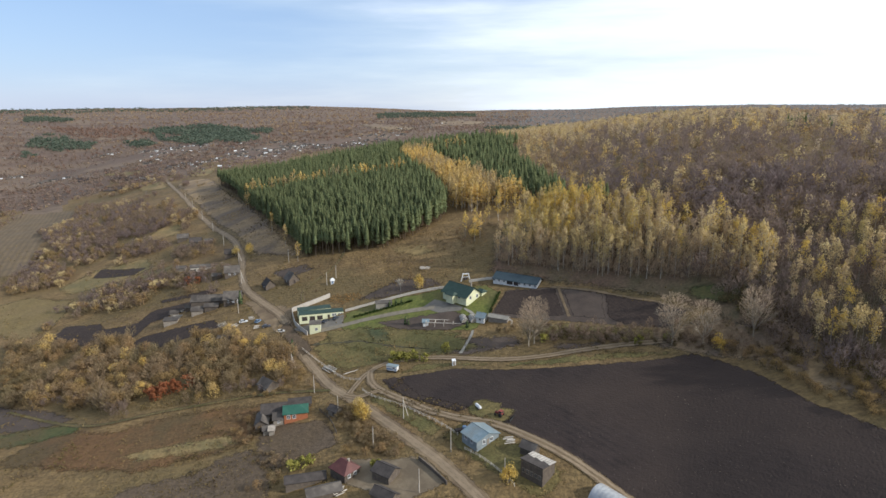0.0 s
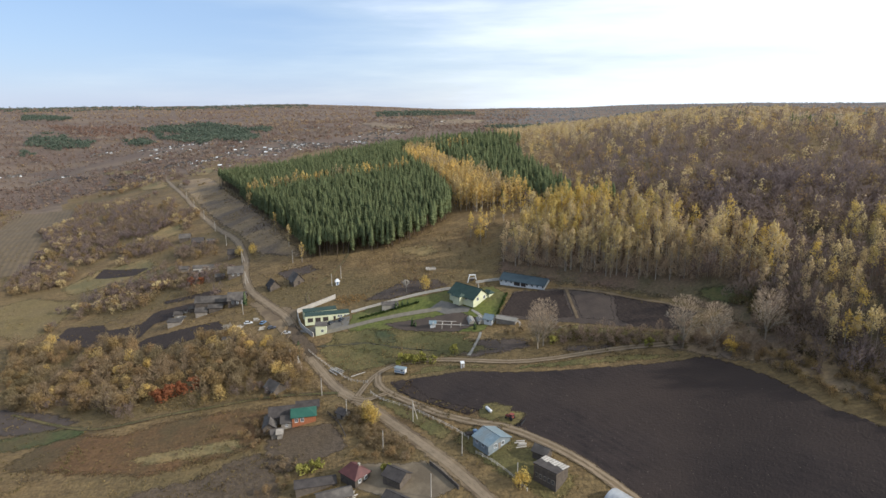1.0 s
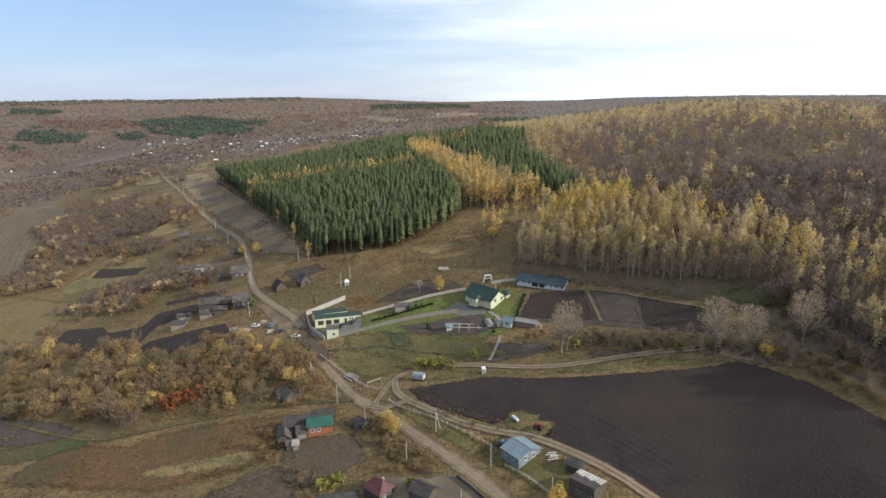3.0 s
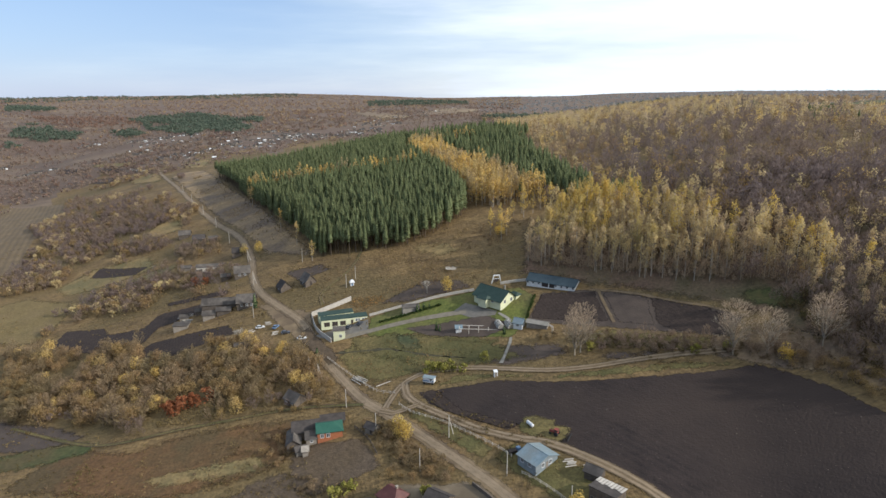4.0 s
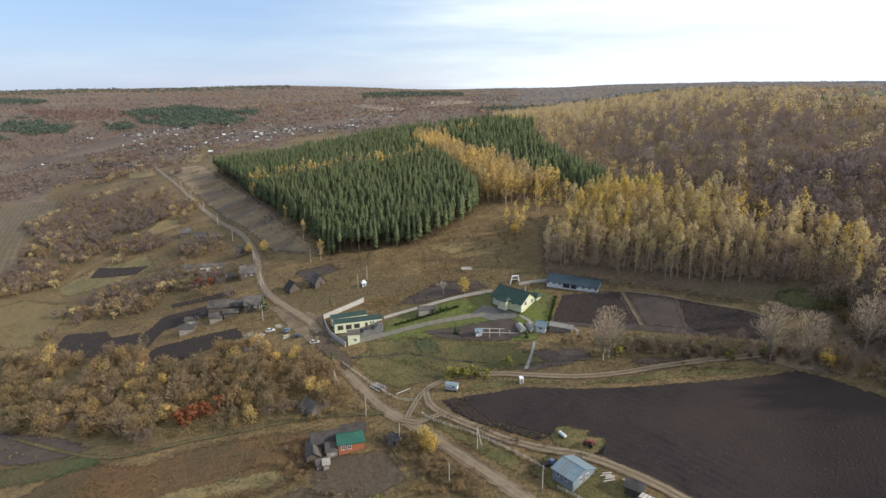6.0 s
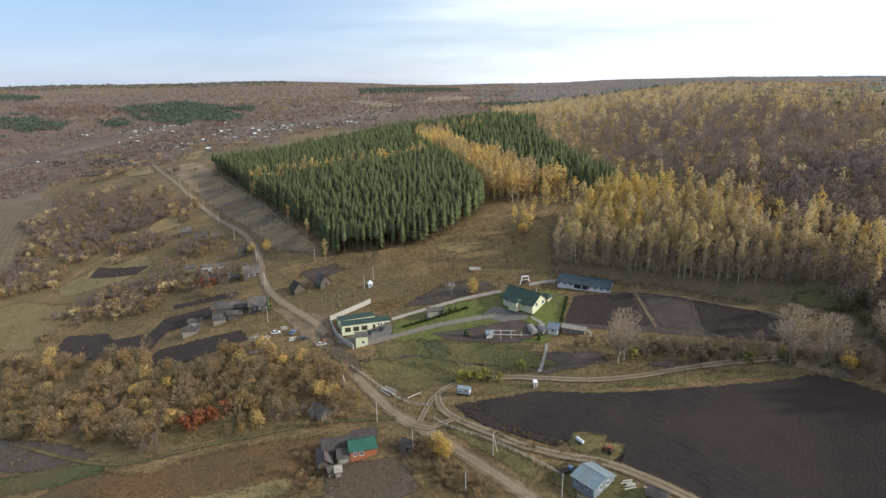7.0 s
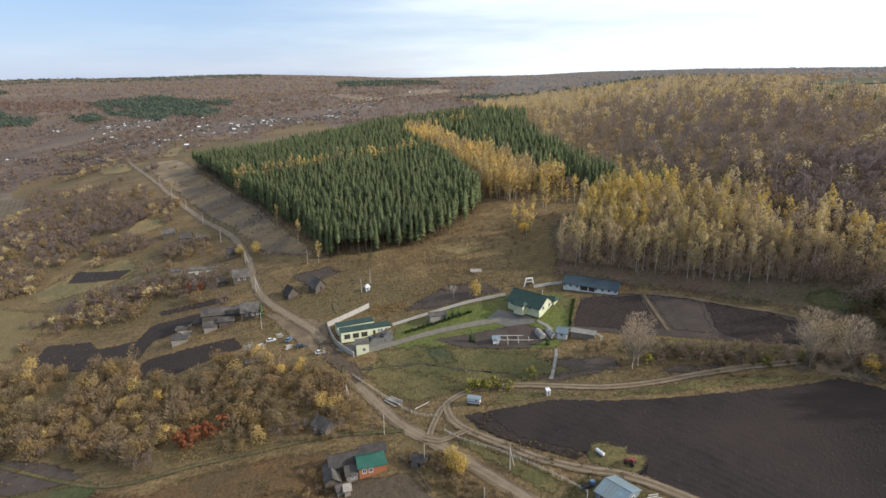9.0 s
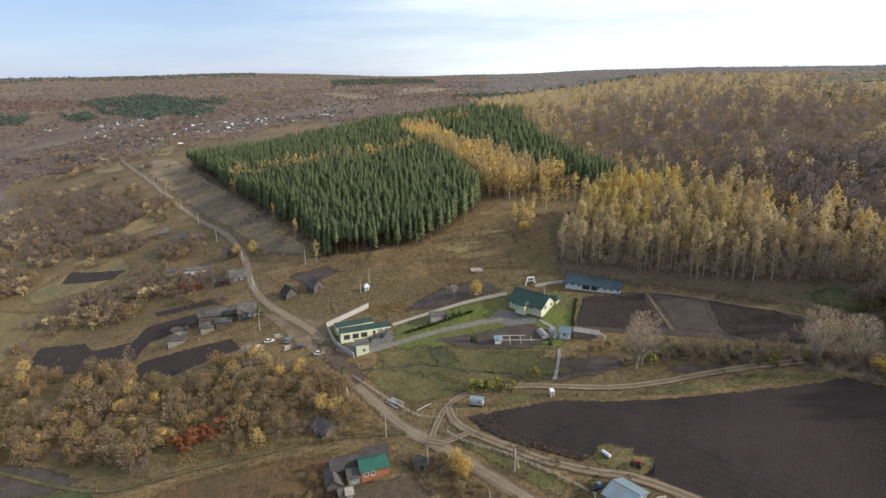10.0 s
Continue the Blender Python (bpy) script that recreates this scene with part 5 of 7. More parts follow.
scatter("far_russet_groves", TUFTS, fc2[(lot >= 0.55) & (lot < 0.8)], (0.5, 1.0), [M_REDFAR], "distant russet groves on the hills", "forest")
scatter("russet_wood", TUFTS, grown(RUSSET, 19, 46), (0.9, 1.5), [M_REDFAR], "distant russet wood on the hillside", "forest")
vs = off(patchy(wedge(-46, 7, 880, 2100, 10.0, 47), 55.0, -0.6, 2.0), PLOT)
scatter("village_scrub", TUFTS, vs, (0.3, 0.65), [M_WILLOW], "dull purple scrub and orchards round the far village", "bushes")
scatter("far_tan_groves", TUFTS, fc2[lot >= 0.8], (0.5, 1.0), [M_TANFAR], "distant tan groves on the hills", "forest")
scatter("far_pine_blocks", TUFTS, np.concatenate([patchy(grown(q, 12, 440 + k), 28.0, -1.1, 0.4) for k, q in enumerate(FARPINES)] + [wedge(-46, -12, 3600, 4700, 30, 42, 0.5), wedge(-6, 3, 2300, 2900, 20, 49)]), (1.0, 1.6), [M_PINEHAZE], "distant dark green pine blocks greyed for haze", "forest")
PLATEAU = [(392, 650), (480, 580), (560, 540), (1080, 1010), (1150, 1180), (900, 1330), (640, 1050)]
drape("field", PLATEAU, M_GREEN, "distant green winter crop on the plateau", "field", amp=4, cell=25, lift=1.0)
ridge = wedge(4, 46, 1280, 4800, 22.0, 43)
lot = R.random(len(ridge))
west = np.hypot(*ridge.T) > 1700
pl = np.sin(ridge[:, 0] / 260) * np.sin(ridge[:, 1] / 180) + lot * 0.4
scatter("far_ridge_wood", TUFTS, off(ridge[(pl < 0.5) & ~west], PLATEAU), (1.0, 1.7), [M_TANFAR], "distant tan woods on the eastern ridge", "forest")
scatter("far_ridge_pines", TUFTS, ridge[(pl >= 0.5) & ~west], (1.0, 1.7), [M_PINEHAZE], "distant green pines on the eastern ridge greyed for haze", "forest")
# beyond 1700 m the haze is put into the trees' colour
scatter("far_hazy_wood", TUFTS, ridge[west & (lot < 0.6)], (0.6, 1.1), [M_HAZEFAR], "woods on the farthest ridges coloured grey for haze", "forest")

# dry weeds and tussocks over the near valley
weed = [tuft(R, 1.1, 7) for _ in range(6)]
keepout = [[(-18.6, 221), (-9.3, 203), (14.1, 186), (31, 167), (60, 128), (140, 112), (121, 150), (92, 192), (62, 203), (4, 220)], [(21, 253), (29.5, 268), (49, 262), (91, 220), (84, 212), (49.5, 236)],
           [(-227, 326), (-231, 352), (-141, 337), (-141, 320), (-166, 308)], [(-164, 303), (-160, 307), (-112, 301), (-112, 288), (-155, 284)], [(-60, 186), (-59, 202), (-46, 204), (-37, 190), (-40, 180)],
           [(-33, 176), (-5, 170), (1, 158), (-12, 152), (-30, 163)], [(-48, 268), (-36, 258), (12, 241), (27, 267), (2, 280), (-47, 281)], [(-103, 314), (-77, 297), (-60, 266), (-74, 266), (-108, 314)],
           [(-77, 293), (-58, 300), (-47, 281), (-60, 265)]]
wp = off(wedge(-44, 36, 150, 420, 2.1, 61), *keepout)
wp = away(wp[inside(wp[:, 0], wp[:, 1], [(-330, 150), (140, 110), (130, 230), (30, 345), (-80, 352), (-240, 660), (-420, 600)])], MAIN, 2.9)
wp = patchy(wp, 7.0, -0.9, 0.9)
scatter("dry_weeds", weed, wp, (0.4, 1.2), [M_WEED], "dry tan weeds and tussocks over the grassland", "weeds", sink=0.05)
wb = patchy(wp, 11.0, 0.7, 2.2)
scatter("dark_weeds", weed, wb + 0.9, (0.7, 1.7), [M_BRAMBLE], "brown dead nettles and brambles", "weeds", sink=0.05)
cl = grown([(-14, 215), (14, 190), (45, 156), (62, 132), (130, 116), (100, 170), (62, 198), (4, 214)], 2.2, 62, keep=0.9)
scatter("straw_clods", [tuft(R, 0.6, 3) for _ in range(3)], patchy(cl, 10.0, -0.5, 0.2), (0.35, 1.1), [M_CLOD], "pale straw and clods on the ploughed soil", "clods", sink=0.0)

hv = grown([(-68, 189), (-57, 174), (-52, 160), (-100, 163), (-98, 174), (-72, 188)], 1.3, 67)
scatter("dry_stalks", weed, hv, (0.3, 0.8), [M_WEED], "pale dry stalks on the harvested plot", "weeds", sink=0.05)
bankw = patchy(grown([(-58, 258), (-36, 255), (-4, 240), (2, 234), (-24, 233), (-45, 238)], 1.6, 63), 5.0, -0.2, 1.1)
scatter("bank_weeds", weed, bankw, (0.4, 1.1), [M_TANBUSH], "dry tussocks on the olive bank", "weeds", sink=0.05)
slopew = patchy(grown([(-70, 300), (-40, 345), (20, 345), (26, 300), (0, 290), (-45, 297)], 1.5, 64), 8.0, 0.0, 0.2)
scatter("slope_weeds", weed, slopew, (0.5, 1.2), [M_TANBUSH], "tall dry tan grass on the slope", "weeds", sink=0.05)
rusty = grown([(-57, 300), (-45, 297), (-39, 291), (-51, 289), (-58, 294)], 1.1, 65)
scatter("rusty_stalks", weed, rusty, (0.7, 1.4), [M_RUST], "rust-coloured dry stalks behind the garages", "weeds", sink=0.05)

HEATH = [(-300, 740), (-215, 604), (-152, 490), (-109, 402), (-86, 358), (-116, 380), (-142, 430), (-178, 486), (-231, 577)]
hw = patchy(grown(HEATH, 2.2, 68), 9.0, 0.2, 1.7)
scatter("heath_weeds", weed, hw, (0.6, 1.6), [M_TANBUSH], "dry brown tussocks on the heath strip", "weeds", sink=0.05)
hb2 = patchy(grown(HEATH, 3.4, 69), 12.0, 0.7, 0.4)
scatter("heath_scrub", BUSHES_THIN, hb2, (0.1, 0.3), [M_BARK, M_BRAMBLE], "low dark scrub on the heath strip", "bushes")
vg = patchy(away(off(wedge(-46, -14, 300, 700, 4.2, 66), PLOT, thick), MAIN, 6.0), 15.0, 0.2, 3.1)
scatter("valley_tussocks", weed, vg, (0.8, 1.8), [M_WEED], "straw-coloured tussocks over the valley meadows", "weeds", sink=0.05)

# ---- buildings ----


def roof_gable(bm, L, W, H, RH, over=0.45, thick=0.16):
    """Two slabs over a ridge along x."""
    s = RH / (W / 2)
    for side in (-1, 1):
        ye, ze = side * (W / 2 + over), H - over * s
        v = []
        for x in (-L / 2 - over, L / 2 + over):
            v.append([bm.verts.new(c) for c in ((x, ye, ze), (x, 0, H + RH), (x, 0, H + RH + thick), (x, ye, ze + thick))])
        a, b = v
        for i in range(4):
            j = (i + 1) % 4
            bm.faces.new((a[i], a[j], b[j], b[i]))
        bm.faces.new(a[::-1])
        bm.faces.new(b)
    bmesh.ops.recalc_face_normals(bm, faces=bm.faces)
    return bm


def roof_hip(bm, L, W, H, RH, over=0.45, thick=0.16, hip=0.8, ends=(1, 1)):
    """A hipped roof with its ridge along x; ends: which ends are hipped."""
    x0, x1, y0 = -L / 2 - over, L / 2 + over, W / 2 + over
    r0, r1 = x0 + ends[0] * hip * W / 2, x1 - ends[1] * hip * W / 2
    base = [bm.verts.new(c) for c in ((x0, -y0, H), (x1, -y0, H), (x1, y0, H), (x0, y0, H))]
    low = [bm.verts.new((v.co.x, v.co.y, H - thick)) for v in base]
    a, b = bm.verts.new((r0, 0, H + RH)), bm.verts.new((r1, 0, H + RH))
    bm.faces.new((base[0], base[1], b, a))
    bm.faces.new((base[2], base[3], a, b))
    bm.faces.new((base[3], base[0], a))
    bm.faces.new((base[1], base[2], b))
    for i in range(4):
        j = (i + 1) % 4
        bm.faces.new((low[i], low[j], base[j], base[i]))
    bm.faces.new(low[::-1])
    bmesh.ops.recalc_face_normals(bm, faces=bm.faces)
    return bm


def walls_gable(bm, L, W, H, RH, down=1.5, gable=True):
    """A house body with gable ends across x."""
    box(bm, -L / 2, L / 2, -W / 2, W / 2, -down, H)
    if gable:
        for x in (-L / 2, L / 2 - 0.2):
            v = [bm.verts.new(c) for q in (x, x + 0.2) for c in ((q, -W / 2 + 0.01, H - 0.01), (q, W / 2 - 0.01, H - 0.01), (q, 0, H + RH - 0.02))]
            bm.faces.new((v[0], v[2], v[1]))
            bm.faces.new((v[3], v[4], v[5]))
            for i in range(3):
                j = (i + 1) % 3
                bm.faces.new((v[i], v[j], v[j + 3], v[i + 3]))
        bmesh.ops.recalc_face_normals(bm, faces=bm.faces)
    return bm


def wall_point(L, W, side, u):
    """Place and turn on a side of the house: s front (-y), n back, e (+x), w."""
    return {"s": (u, -W / 2, 0), "n": (-u, W / 2, 180), "e": (L / 2, u, 90), "w": (-L / 2, -u, -90)}[side]


def window(root, L, W, side, u, z, w=1.0, h=1.2, frame_mat=None):
    x, y, a = wall_point(L, W, side, u)
    m = pose(x, y, z, 0, 0, a)
    bm = bmesh.new()
    for d in ((-w / 2 - 0.12, w / 2 + 0.12, -0.08, 0.02, h, h + 0.12), (-w / 2 - 0.12, w / 2 + 0.12, -0.12, 0.02, -0.12, 0), (-w / 2 - 0.12, -w / 2, -0.08, 0.02, 0, h), (w / 2, w / 2 + 0.12, -0.08, 0.02, 0, h),
              (-0.04, 0.04, -0.06, 0.02, 0, h)):
        box(bm, *d)
    bm.transform(m)
    fr = part("window", bm, frame_mat or M_WHITE, root)
    bm = boxed(-w / 2, w / 2, -0.03, 0.02, 0, h)
    bm.transform(m)
    part("pane", bm, M_GLASS, fr)


def door(root, L, W, side, u, w=1.0, h=2.05, mat=None, z=0.0, name="door"):
    x, y, a = wall_point(L, W, side, u)
    bm = boxed(-w / 2, w / 2, -0.07, 0.02, z, z + h)
    box(bm, -w / 2 - 0.1, w / 2 + 0.1, -0.1, -0.0, z + h, z + h + 0.12)
    bm.transform(pose(x, y, 0, 0, 0, a))
    return part(name, bm, mat or M_GATE, root)


def chimney(root, x, y, z, h=1.3, mat=None):
    bm = boxed(x - 0.3, x + 0.3, y - 0.3, y + 0.3, z - 0.8, z + h)
    box(bm, x - 0.38, x + 0.38, y - 0.38, y + 0.38, z + h, z + h + 0.15)
    part("chimney", bm, mat or M_BRICK, root)


def house(name, label, x, y, rot, L, W, H, RH, wall, roof, style="gable", category="house", group="", wins=(), doors=(), chim=(), over=0.45, hip=0.8, ends=(1, 1), z=None, gable_mat=None, seams=0):
    root = thing(name, x, y, rot, z, label, category, group)
    bm = walls_gable(bmesh.new(), L, W, H, RH, gable=(style == "gable" and gable_mat is None))
    part("wall", bm, wall, root)
    if gable_mat:
        for sx in (-L / 2 - 0.02, L / 2 - 0.18):
            bm = bmesh.new()
            v = [bm.verts.new(c) for q in (sx, sx + 0.2) for c in ((q, -W / 2, H), (q, W / 2, H), (q, 0, H + RH - 0.02))]
            for f in ((0, 2, 1), (3, 4, 5), (0, 1, 4, 3), (1, 2, 5, 4), (2, 0, 3, 5)):
                bm.faces.new([v[i] for i in f])
            bmesh.ops.recalc_face_normals(bm, faces=bm.faces)
            part("gable", bm, gable_mat, root)
    if style == "gable":
        rf = part("roof", roof_gable(bmesh.new(), L, W, H, RH, over), roof, root)
    elif style == "hip":
        rf = part("roof", roof_hip(bmesh.new(), L, W, H, RH, over, hip=hip, ends=ends), roof, root)
    elif style == "shed":
        bm = bmesh.new()
        o = over
        c = [(-L / 2 - o, -W / 2 - o, H), (L / 2 + o, -W / 2 - o, H), (L / 2 + o, W / 2 + o, H + RH), (-L / 2 - o, W / 2 + o, H + RH)]
        lo = [bm.verts.new(q) for q in c]
        hi = [bm.verts.new((q[0], q[1], q[2] + 0.16)) for q in c]
        bm.faces.new(lo[::-1])
        bm.faces.new(hi)
        for i in range(4):
            j = (i + 1) % 4
            bm.faces.new((lo[i], lo[j], hi[j], hi[i]))
        rf = part("roof", bm, roof, root)
        if RH > 0.4:
            bm = bmesh.new()
            v = [bm.verts.new(q) for q in ((-L / 2, W / 2, H - 0.05), (L / 2, W / 2, H - 0.05), (L / 2, W / 2, H + RH - 0.1), (-L / 2, W / 2, H + RH - 0.1), (-L / 2, -W / 2, H - 0.05), (L / 2, -W / 2, H - 0.05))]
            for f in ((0, 1, 2, 3), (0, 3, 4), (1, 5, 2), (3, 2, 5, 4)):
                bm.faces.new([v[i] for i in f])
            bmesh.ops.recalc_face_normals(bm, faces=bm.faces)
            part("upper_wall", bm, wall, root)
    if style == "gable" and seams:
        s = RH / (W / 2)
        for k in range(seams):
            u = -L / 2 - over + (L + 2 * over) * (k + 0.5) / seams
            bm = bmesh.new()
            for side in (-1, 1):
                beam(bm, (u, side * (W / 2 + over), H - over * s + 0.18), (u, 0, H + RH + 0.18), 0.05, 3)
            part("roof_seam", bm, roof, rf)
    bm = beamed((-L / 2 - over, 0, H + RH + 0.15), (L / 2 + over, 0, H + RH + 0.15), 0.12, 5) if style == "gable" else None
    if bm:
        part("ridge_cap", bm, roof, rf)
    for q in wins:
        window(root, L, W, *q)
    for q in doors:
        door(root, L, W, *q)
    for q in chim:
        chimney(root, *q)
    return root


# brick house with teal roof, and the grey sheds of its yard
house("house", "orange brick house with a teal green hipped roof", -54.6, 205.2, 12, 8.4, 6.6, 3.0, 1.8, M_BRICK, M_TEALROOF, "hip", hip=1.0, ends=(0, 1),
      wins=(("s", -2.6, 1.1, 1.0, 1.3), ("s", -0.6, 1.1, 1.0, 1.3), ("e", 0.5, 1.1, 1.0, 1.3)))
house("annex", "pale plastered lean-to beside the brick house", -60.6, 203.6, 12, 3.6, 5.4, 2.4, 1.3, M_PLANK, M_SLATE, "gable", "shed", wins=(("s", 0, 1.0, 0.8, 0.8),))
house("barn", "long dark grey timber barn behind the house", -62.8, 208.2, 12, 10, 6.5, 2.6, 2.4, M_LOG, M_DARKROOF, "gable", "barn", doors=(("s", -2, 1.4, 2.0, M_LOG),))
house("barn", "grey timber cow shed with a slate roof", -66.6, 203.5, 100, 8.5, 4.4, 2.4, 1.6, M_LOG, M_SLATE, "gable", "barn")
house("shed", "small grey plank shed with a bent roof", -63.0, 197.6, 20, 3.4, 2.6, 2.0, 0.9, M_PLANK, M_SLATE, "gable", "shed")
house("shed", "pale plank outhouse in the yard", -61.3, 196.2, 10, 1.8, 1.8, 2.0, 0.7, M_PLANK, M_PLANK, "shed", "shed")
house("barn", "weathered grey barn with an open front", -54.5, 211.5, 12, 8, 4.0, 2.2, 1.4, M_LOG, M_DARKROOF, "gable", "barn")
house("shed", "small brown-roofed shed with white front", -39.6, 202.6, -35, 3.8, 3.4, 2.0, 1.2, M_PLANK, M_DARKROOF, "gable", "shed", doors=(("s", 0.8, 0.9, 1.8, M_GATE),))
house("house", "abandoned grey log house among bushes", -71.3, 228.2, -40, 6.4, 5.6, 2.0, 2.2, M_LOG, M_SLATE, "gable", wins=(("s", -1.5, 0.9, 0.9, 1.0), ("s", 1.5, 0.9, 0.9, 1.0)))
# red-roofed house and sheds by the road
house("house", "timber house with a maroon metal roof", -30.8, 168.4, -41, 6.8, 6.0, 2.6, 2.6, M_LOG, M_REDROOF, "hip", hip=0.7, wins=(("e", 1.2, 0.9, 0.9, 1.1), ("e", -1.2, 0.9, 0.9, 1.1)), chim=((1.0, 0.8, 4.7, 0.6, M_PLANK),))
house("barn", "long low barn with a pale ridge", -43.0, 167.4, 14, 12, 4.0, 2.0, 1.0, M_LOG, M_DARKROOF, "gable", "barn")
house("barn", "grey slate-roofed barn beside the garden", -36.0, 160.2, 22, 10, 4.6, 2.2, 1.2, M_LOG, M_SLATE, "gable", "barn")
house("shed", "dark tar-roofed shed by the bare yard", -17.6, 164.6, -35, 6.5, 5.5, 2.4, 1.6, M_LOG, M_DARKROOF, "gable", "shed")
house("shed", "dark shed with a pale roof edge", -17.0, 154.5, -35, 7, 4.5, 2.4, 1.4, M_LOG, M_DARKROOF, "gable", "shed")
# blue-roofed house, grey tall house, hangar
house("house", "faded blue board house under a pale blue sheet roof", 11.6, 174.2, -54, 7.4, 9.0, 2.5, 1.6, M_BLUEWALL, M_BLUEROOF, "gable", wins=(("e", 1.4, 1.0, 1.0, 1.2), ("e", -1.6, 1.0, 1.0, 1.2), ("s", -1.8, 1.0, 1.0, 1.2), ("s", 1.2, 1.0, 1.0, 1.2)),
      doors=(("e", 0.0, 0.9, 2.0, M_PLANK),), seams=8)
th = house("house", "tall dark grey board house with pale battens on its roof", 27.0, 156.0, 136, 7.6, 6.0, 4.2, 0.9, M_LOG, M_DARKROOF, "shed", over=0.25,
           wins=tuple(("n", u_, 1.2, 0.7, 1.2, M_PLANK) for u_ in (-2.8, -1.4, 0.0, 1.4, 2.8)))
for k in range(9):
    bm = boxed(-0.36, 0.36, 0.0, 3.3 - 0.3 * (k % 3), 0.0, 0.08)
    bm.transform(pose(-3.7 + 0.92 * k, -3.3, 4.42, math.degrees(math.atan2(0.9, 6.5)), 0, 0))
    part("batten", bm, M_BOARDS, th)
house("shed", "grey board shed behind the tall house", 26.0, 165.0, -40, 4.6, 3.6, 2.2, 1.3, M_LOG, M_SLATE, "gable", "shed")


def hangar(x, y, rot, L=16, r=4.0):
    root = thing("hangar", x, y, rot, None, "galvanised steel barrel-vault hangar", "hangar")
    bm = bmesh.new()
    n, k = 18, 24
    for layer, sg in ((r, 1), (r - 0.12, -1)):
        rows = [[bm.verts.new((-L / 2 + L * j / k, -math.cos(math.pi * i / n) * (layer + 0.05 * (j % 2)), math.sin(math.pi * i / n) * (layer + 0.05 * (j % 2)) - 0.2)) for i in range(n + 1)] for j in range(k + 1)]
        for j in range(k):
            for i in range(n):
                f = (rows[j][i], rows[j][i + 1], rows[j + 1][i + 1], rows[j + 1][i])
                bm.faces.new(f if sg < 0 else f[::-1])
    part("vault", bm, M_STEEL, root)
    for xe in (-L / 2 + 0.3, L / 2 - 0.5):
        bm = bmesh.new()
        rg = [[bm.verts.new((q, -math.cos(math.pi * i / n) * (r - 0.14), math.sin(math.pi * i / n) * (r - 0.14) - 0.3)) for i in range(n + 1)] for q in (xe, xe + 0.2)]
        bm.faces.new(rg[0])
        bm.faces.new(rg[1][::-1])
        part("end_wall", bm, M_LOG, root)


hangar(47.0, 141.5, -52)

# ---- garage compound ----
house("garage", "cream garage block with a dark green roof and dark gates", -59.2, 280.4, 15, 21, 4.6, 3.0, 0.3, M_CREAM, M_GREENROOF, "shed", "garage", over=0.15,
      wins=(("s", 5.4, 1.3, 0.8, 1.1), ("s", 6.6, 1.3, 0.8, 1.1), ("s", 8.4, 1.3, 0.8, 1.1), ("s", 9.5, 1.3, 0.8, 1.1), ("e", 0.5, 1.2, 1.2, 1.2)),
      doors=(("s", -8.0, 2.5, 1.9, M_GATE), ("s", -4.4, 2.5, 1.9, M_GATE), ("s", -0.8, 2.5, 1.9, M_GATE), ("s", 3.4, 1.0, 2.0, M_GATE)))
house("garage", "cream rear garage wing with a dark green roof", -63.9, 286.6, 19, 16, 4.4, 2.3, 0.3, M_CREAM, M_GREENROOF, "shed", "garage", over=0.15)
house("gatehouse", "small cream gatehouse beside the gate", -60.0, 269.6, 8, 5.0, 4.4, 4.0, 0.3, M_CREAM, M_SLATE, "shed", "gatehouse", over=0.3, wins=(("s", 0.6, 1.0, 1.0, 1.2), ("e", 0, 1.0, 1.0, 1.2)))


def slab_wall(name, label, pts, h, thick, mat, step=4.0, cap=None):
    """A wall of panels between posts along a line."""
    x0, y0 = pts[0]
    root = thing(name, x0, y0, 0, None, label, "wall")
    z0 = gz(x0, y0)
    c = smooth_line(pts, step) if len(pts) > 2 else np.array([np.array(pts[0]) + (np.array(pts[1]) - np.array(pts[0])) * k / max(1, int(math.dist(*pts) / step)) for k in range(max(1, int(math.dist(*pts) / step)) + 1)])
    for a, b in zip(c[:-1], c[1:]):
        d = b - a
        ln = float(np.linalg.norm(d))
        za, zb = gz(*a) - z0, gz(*b) - z0
        z = za
        bm = boxed(0, ln - 0.06, -thick / 2, thick / 2, -0.8, h)
        for v in bm.verts:
            v.co.z += za + (zb - za) * v.co.x / ln
        bm.transform(pose(a[0] - x0, a[1] - y0, 0, 0, 0, math.degrees(math.atan2(d[1], d[0]))))
        pn = part("panel", bm, mat, root)
        bm = boxed(-0.12, 0.12, -0.12, 0.12, z - 0.8, z + h + 0.03)
        bm.transform(pose(a[0] - x0, a[1] - y0, 0, 0, 0, math.degrees(math.atan2(d[1], d[0]))))
        part("post", bm, cap or mat, root)
    return root


slab_wall("perimeter_wall", "pale rendered wall round the garage yard", [(-76.0, 291.0), (-71.5, 278.0), (-63.2, 266.8)], 2.0, 0.3, M_POST)
slab_wall("perimeter_wall", "pale rendered back wall of the garage yard", [(-76.0, 291.5), (-58.0, 299.0)], 2.2, 0.35, M_POST)
slab_wall("concrete_fence", "pale concrete panel fence up to the main house", [(-47.5, 281.5), (-33, 282.5), (-16, 282.5), (0.5, 280.5)], 1.2, 0.2, M_POST, 0.9)
slab_wall("concrete_fence", "pale concrete panel fence to the long barn", [(12.5, 281), (20, 280), (26, 278.5)], 1.2, 0.2, M_POST, 0.9)

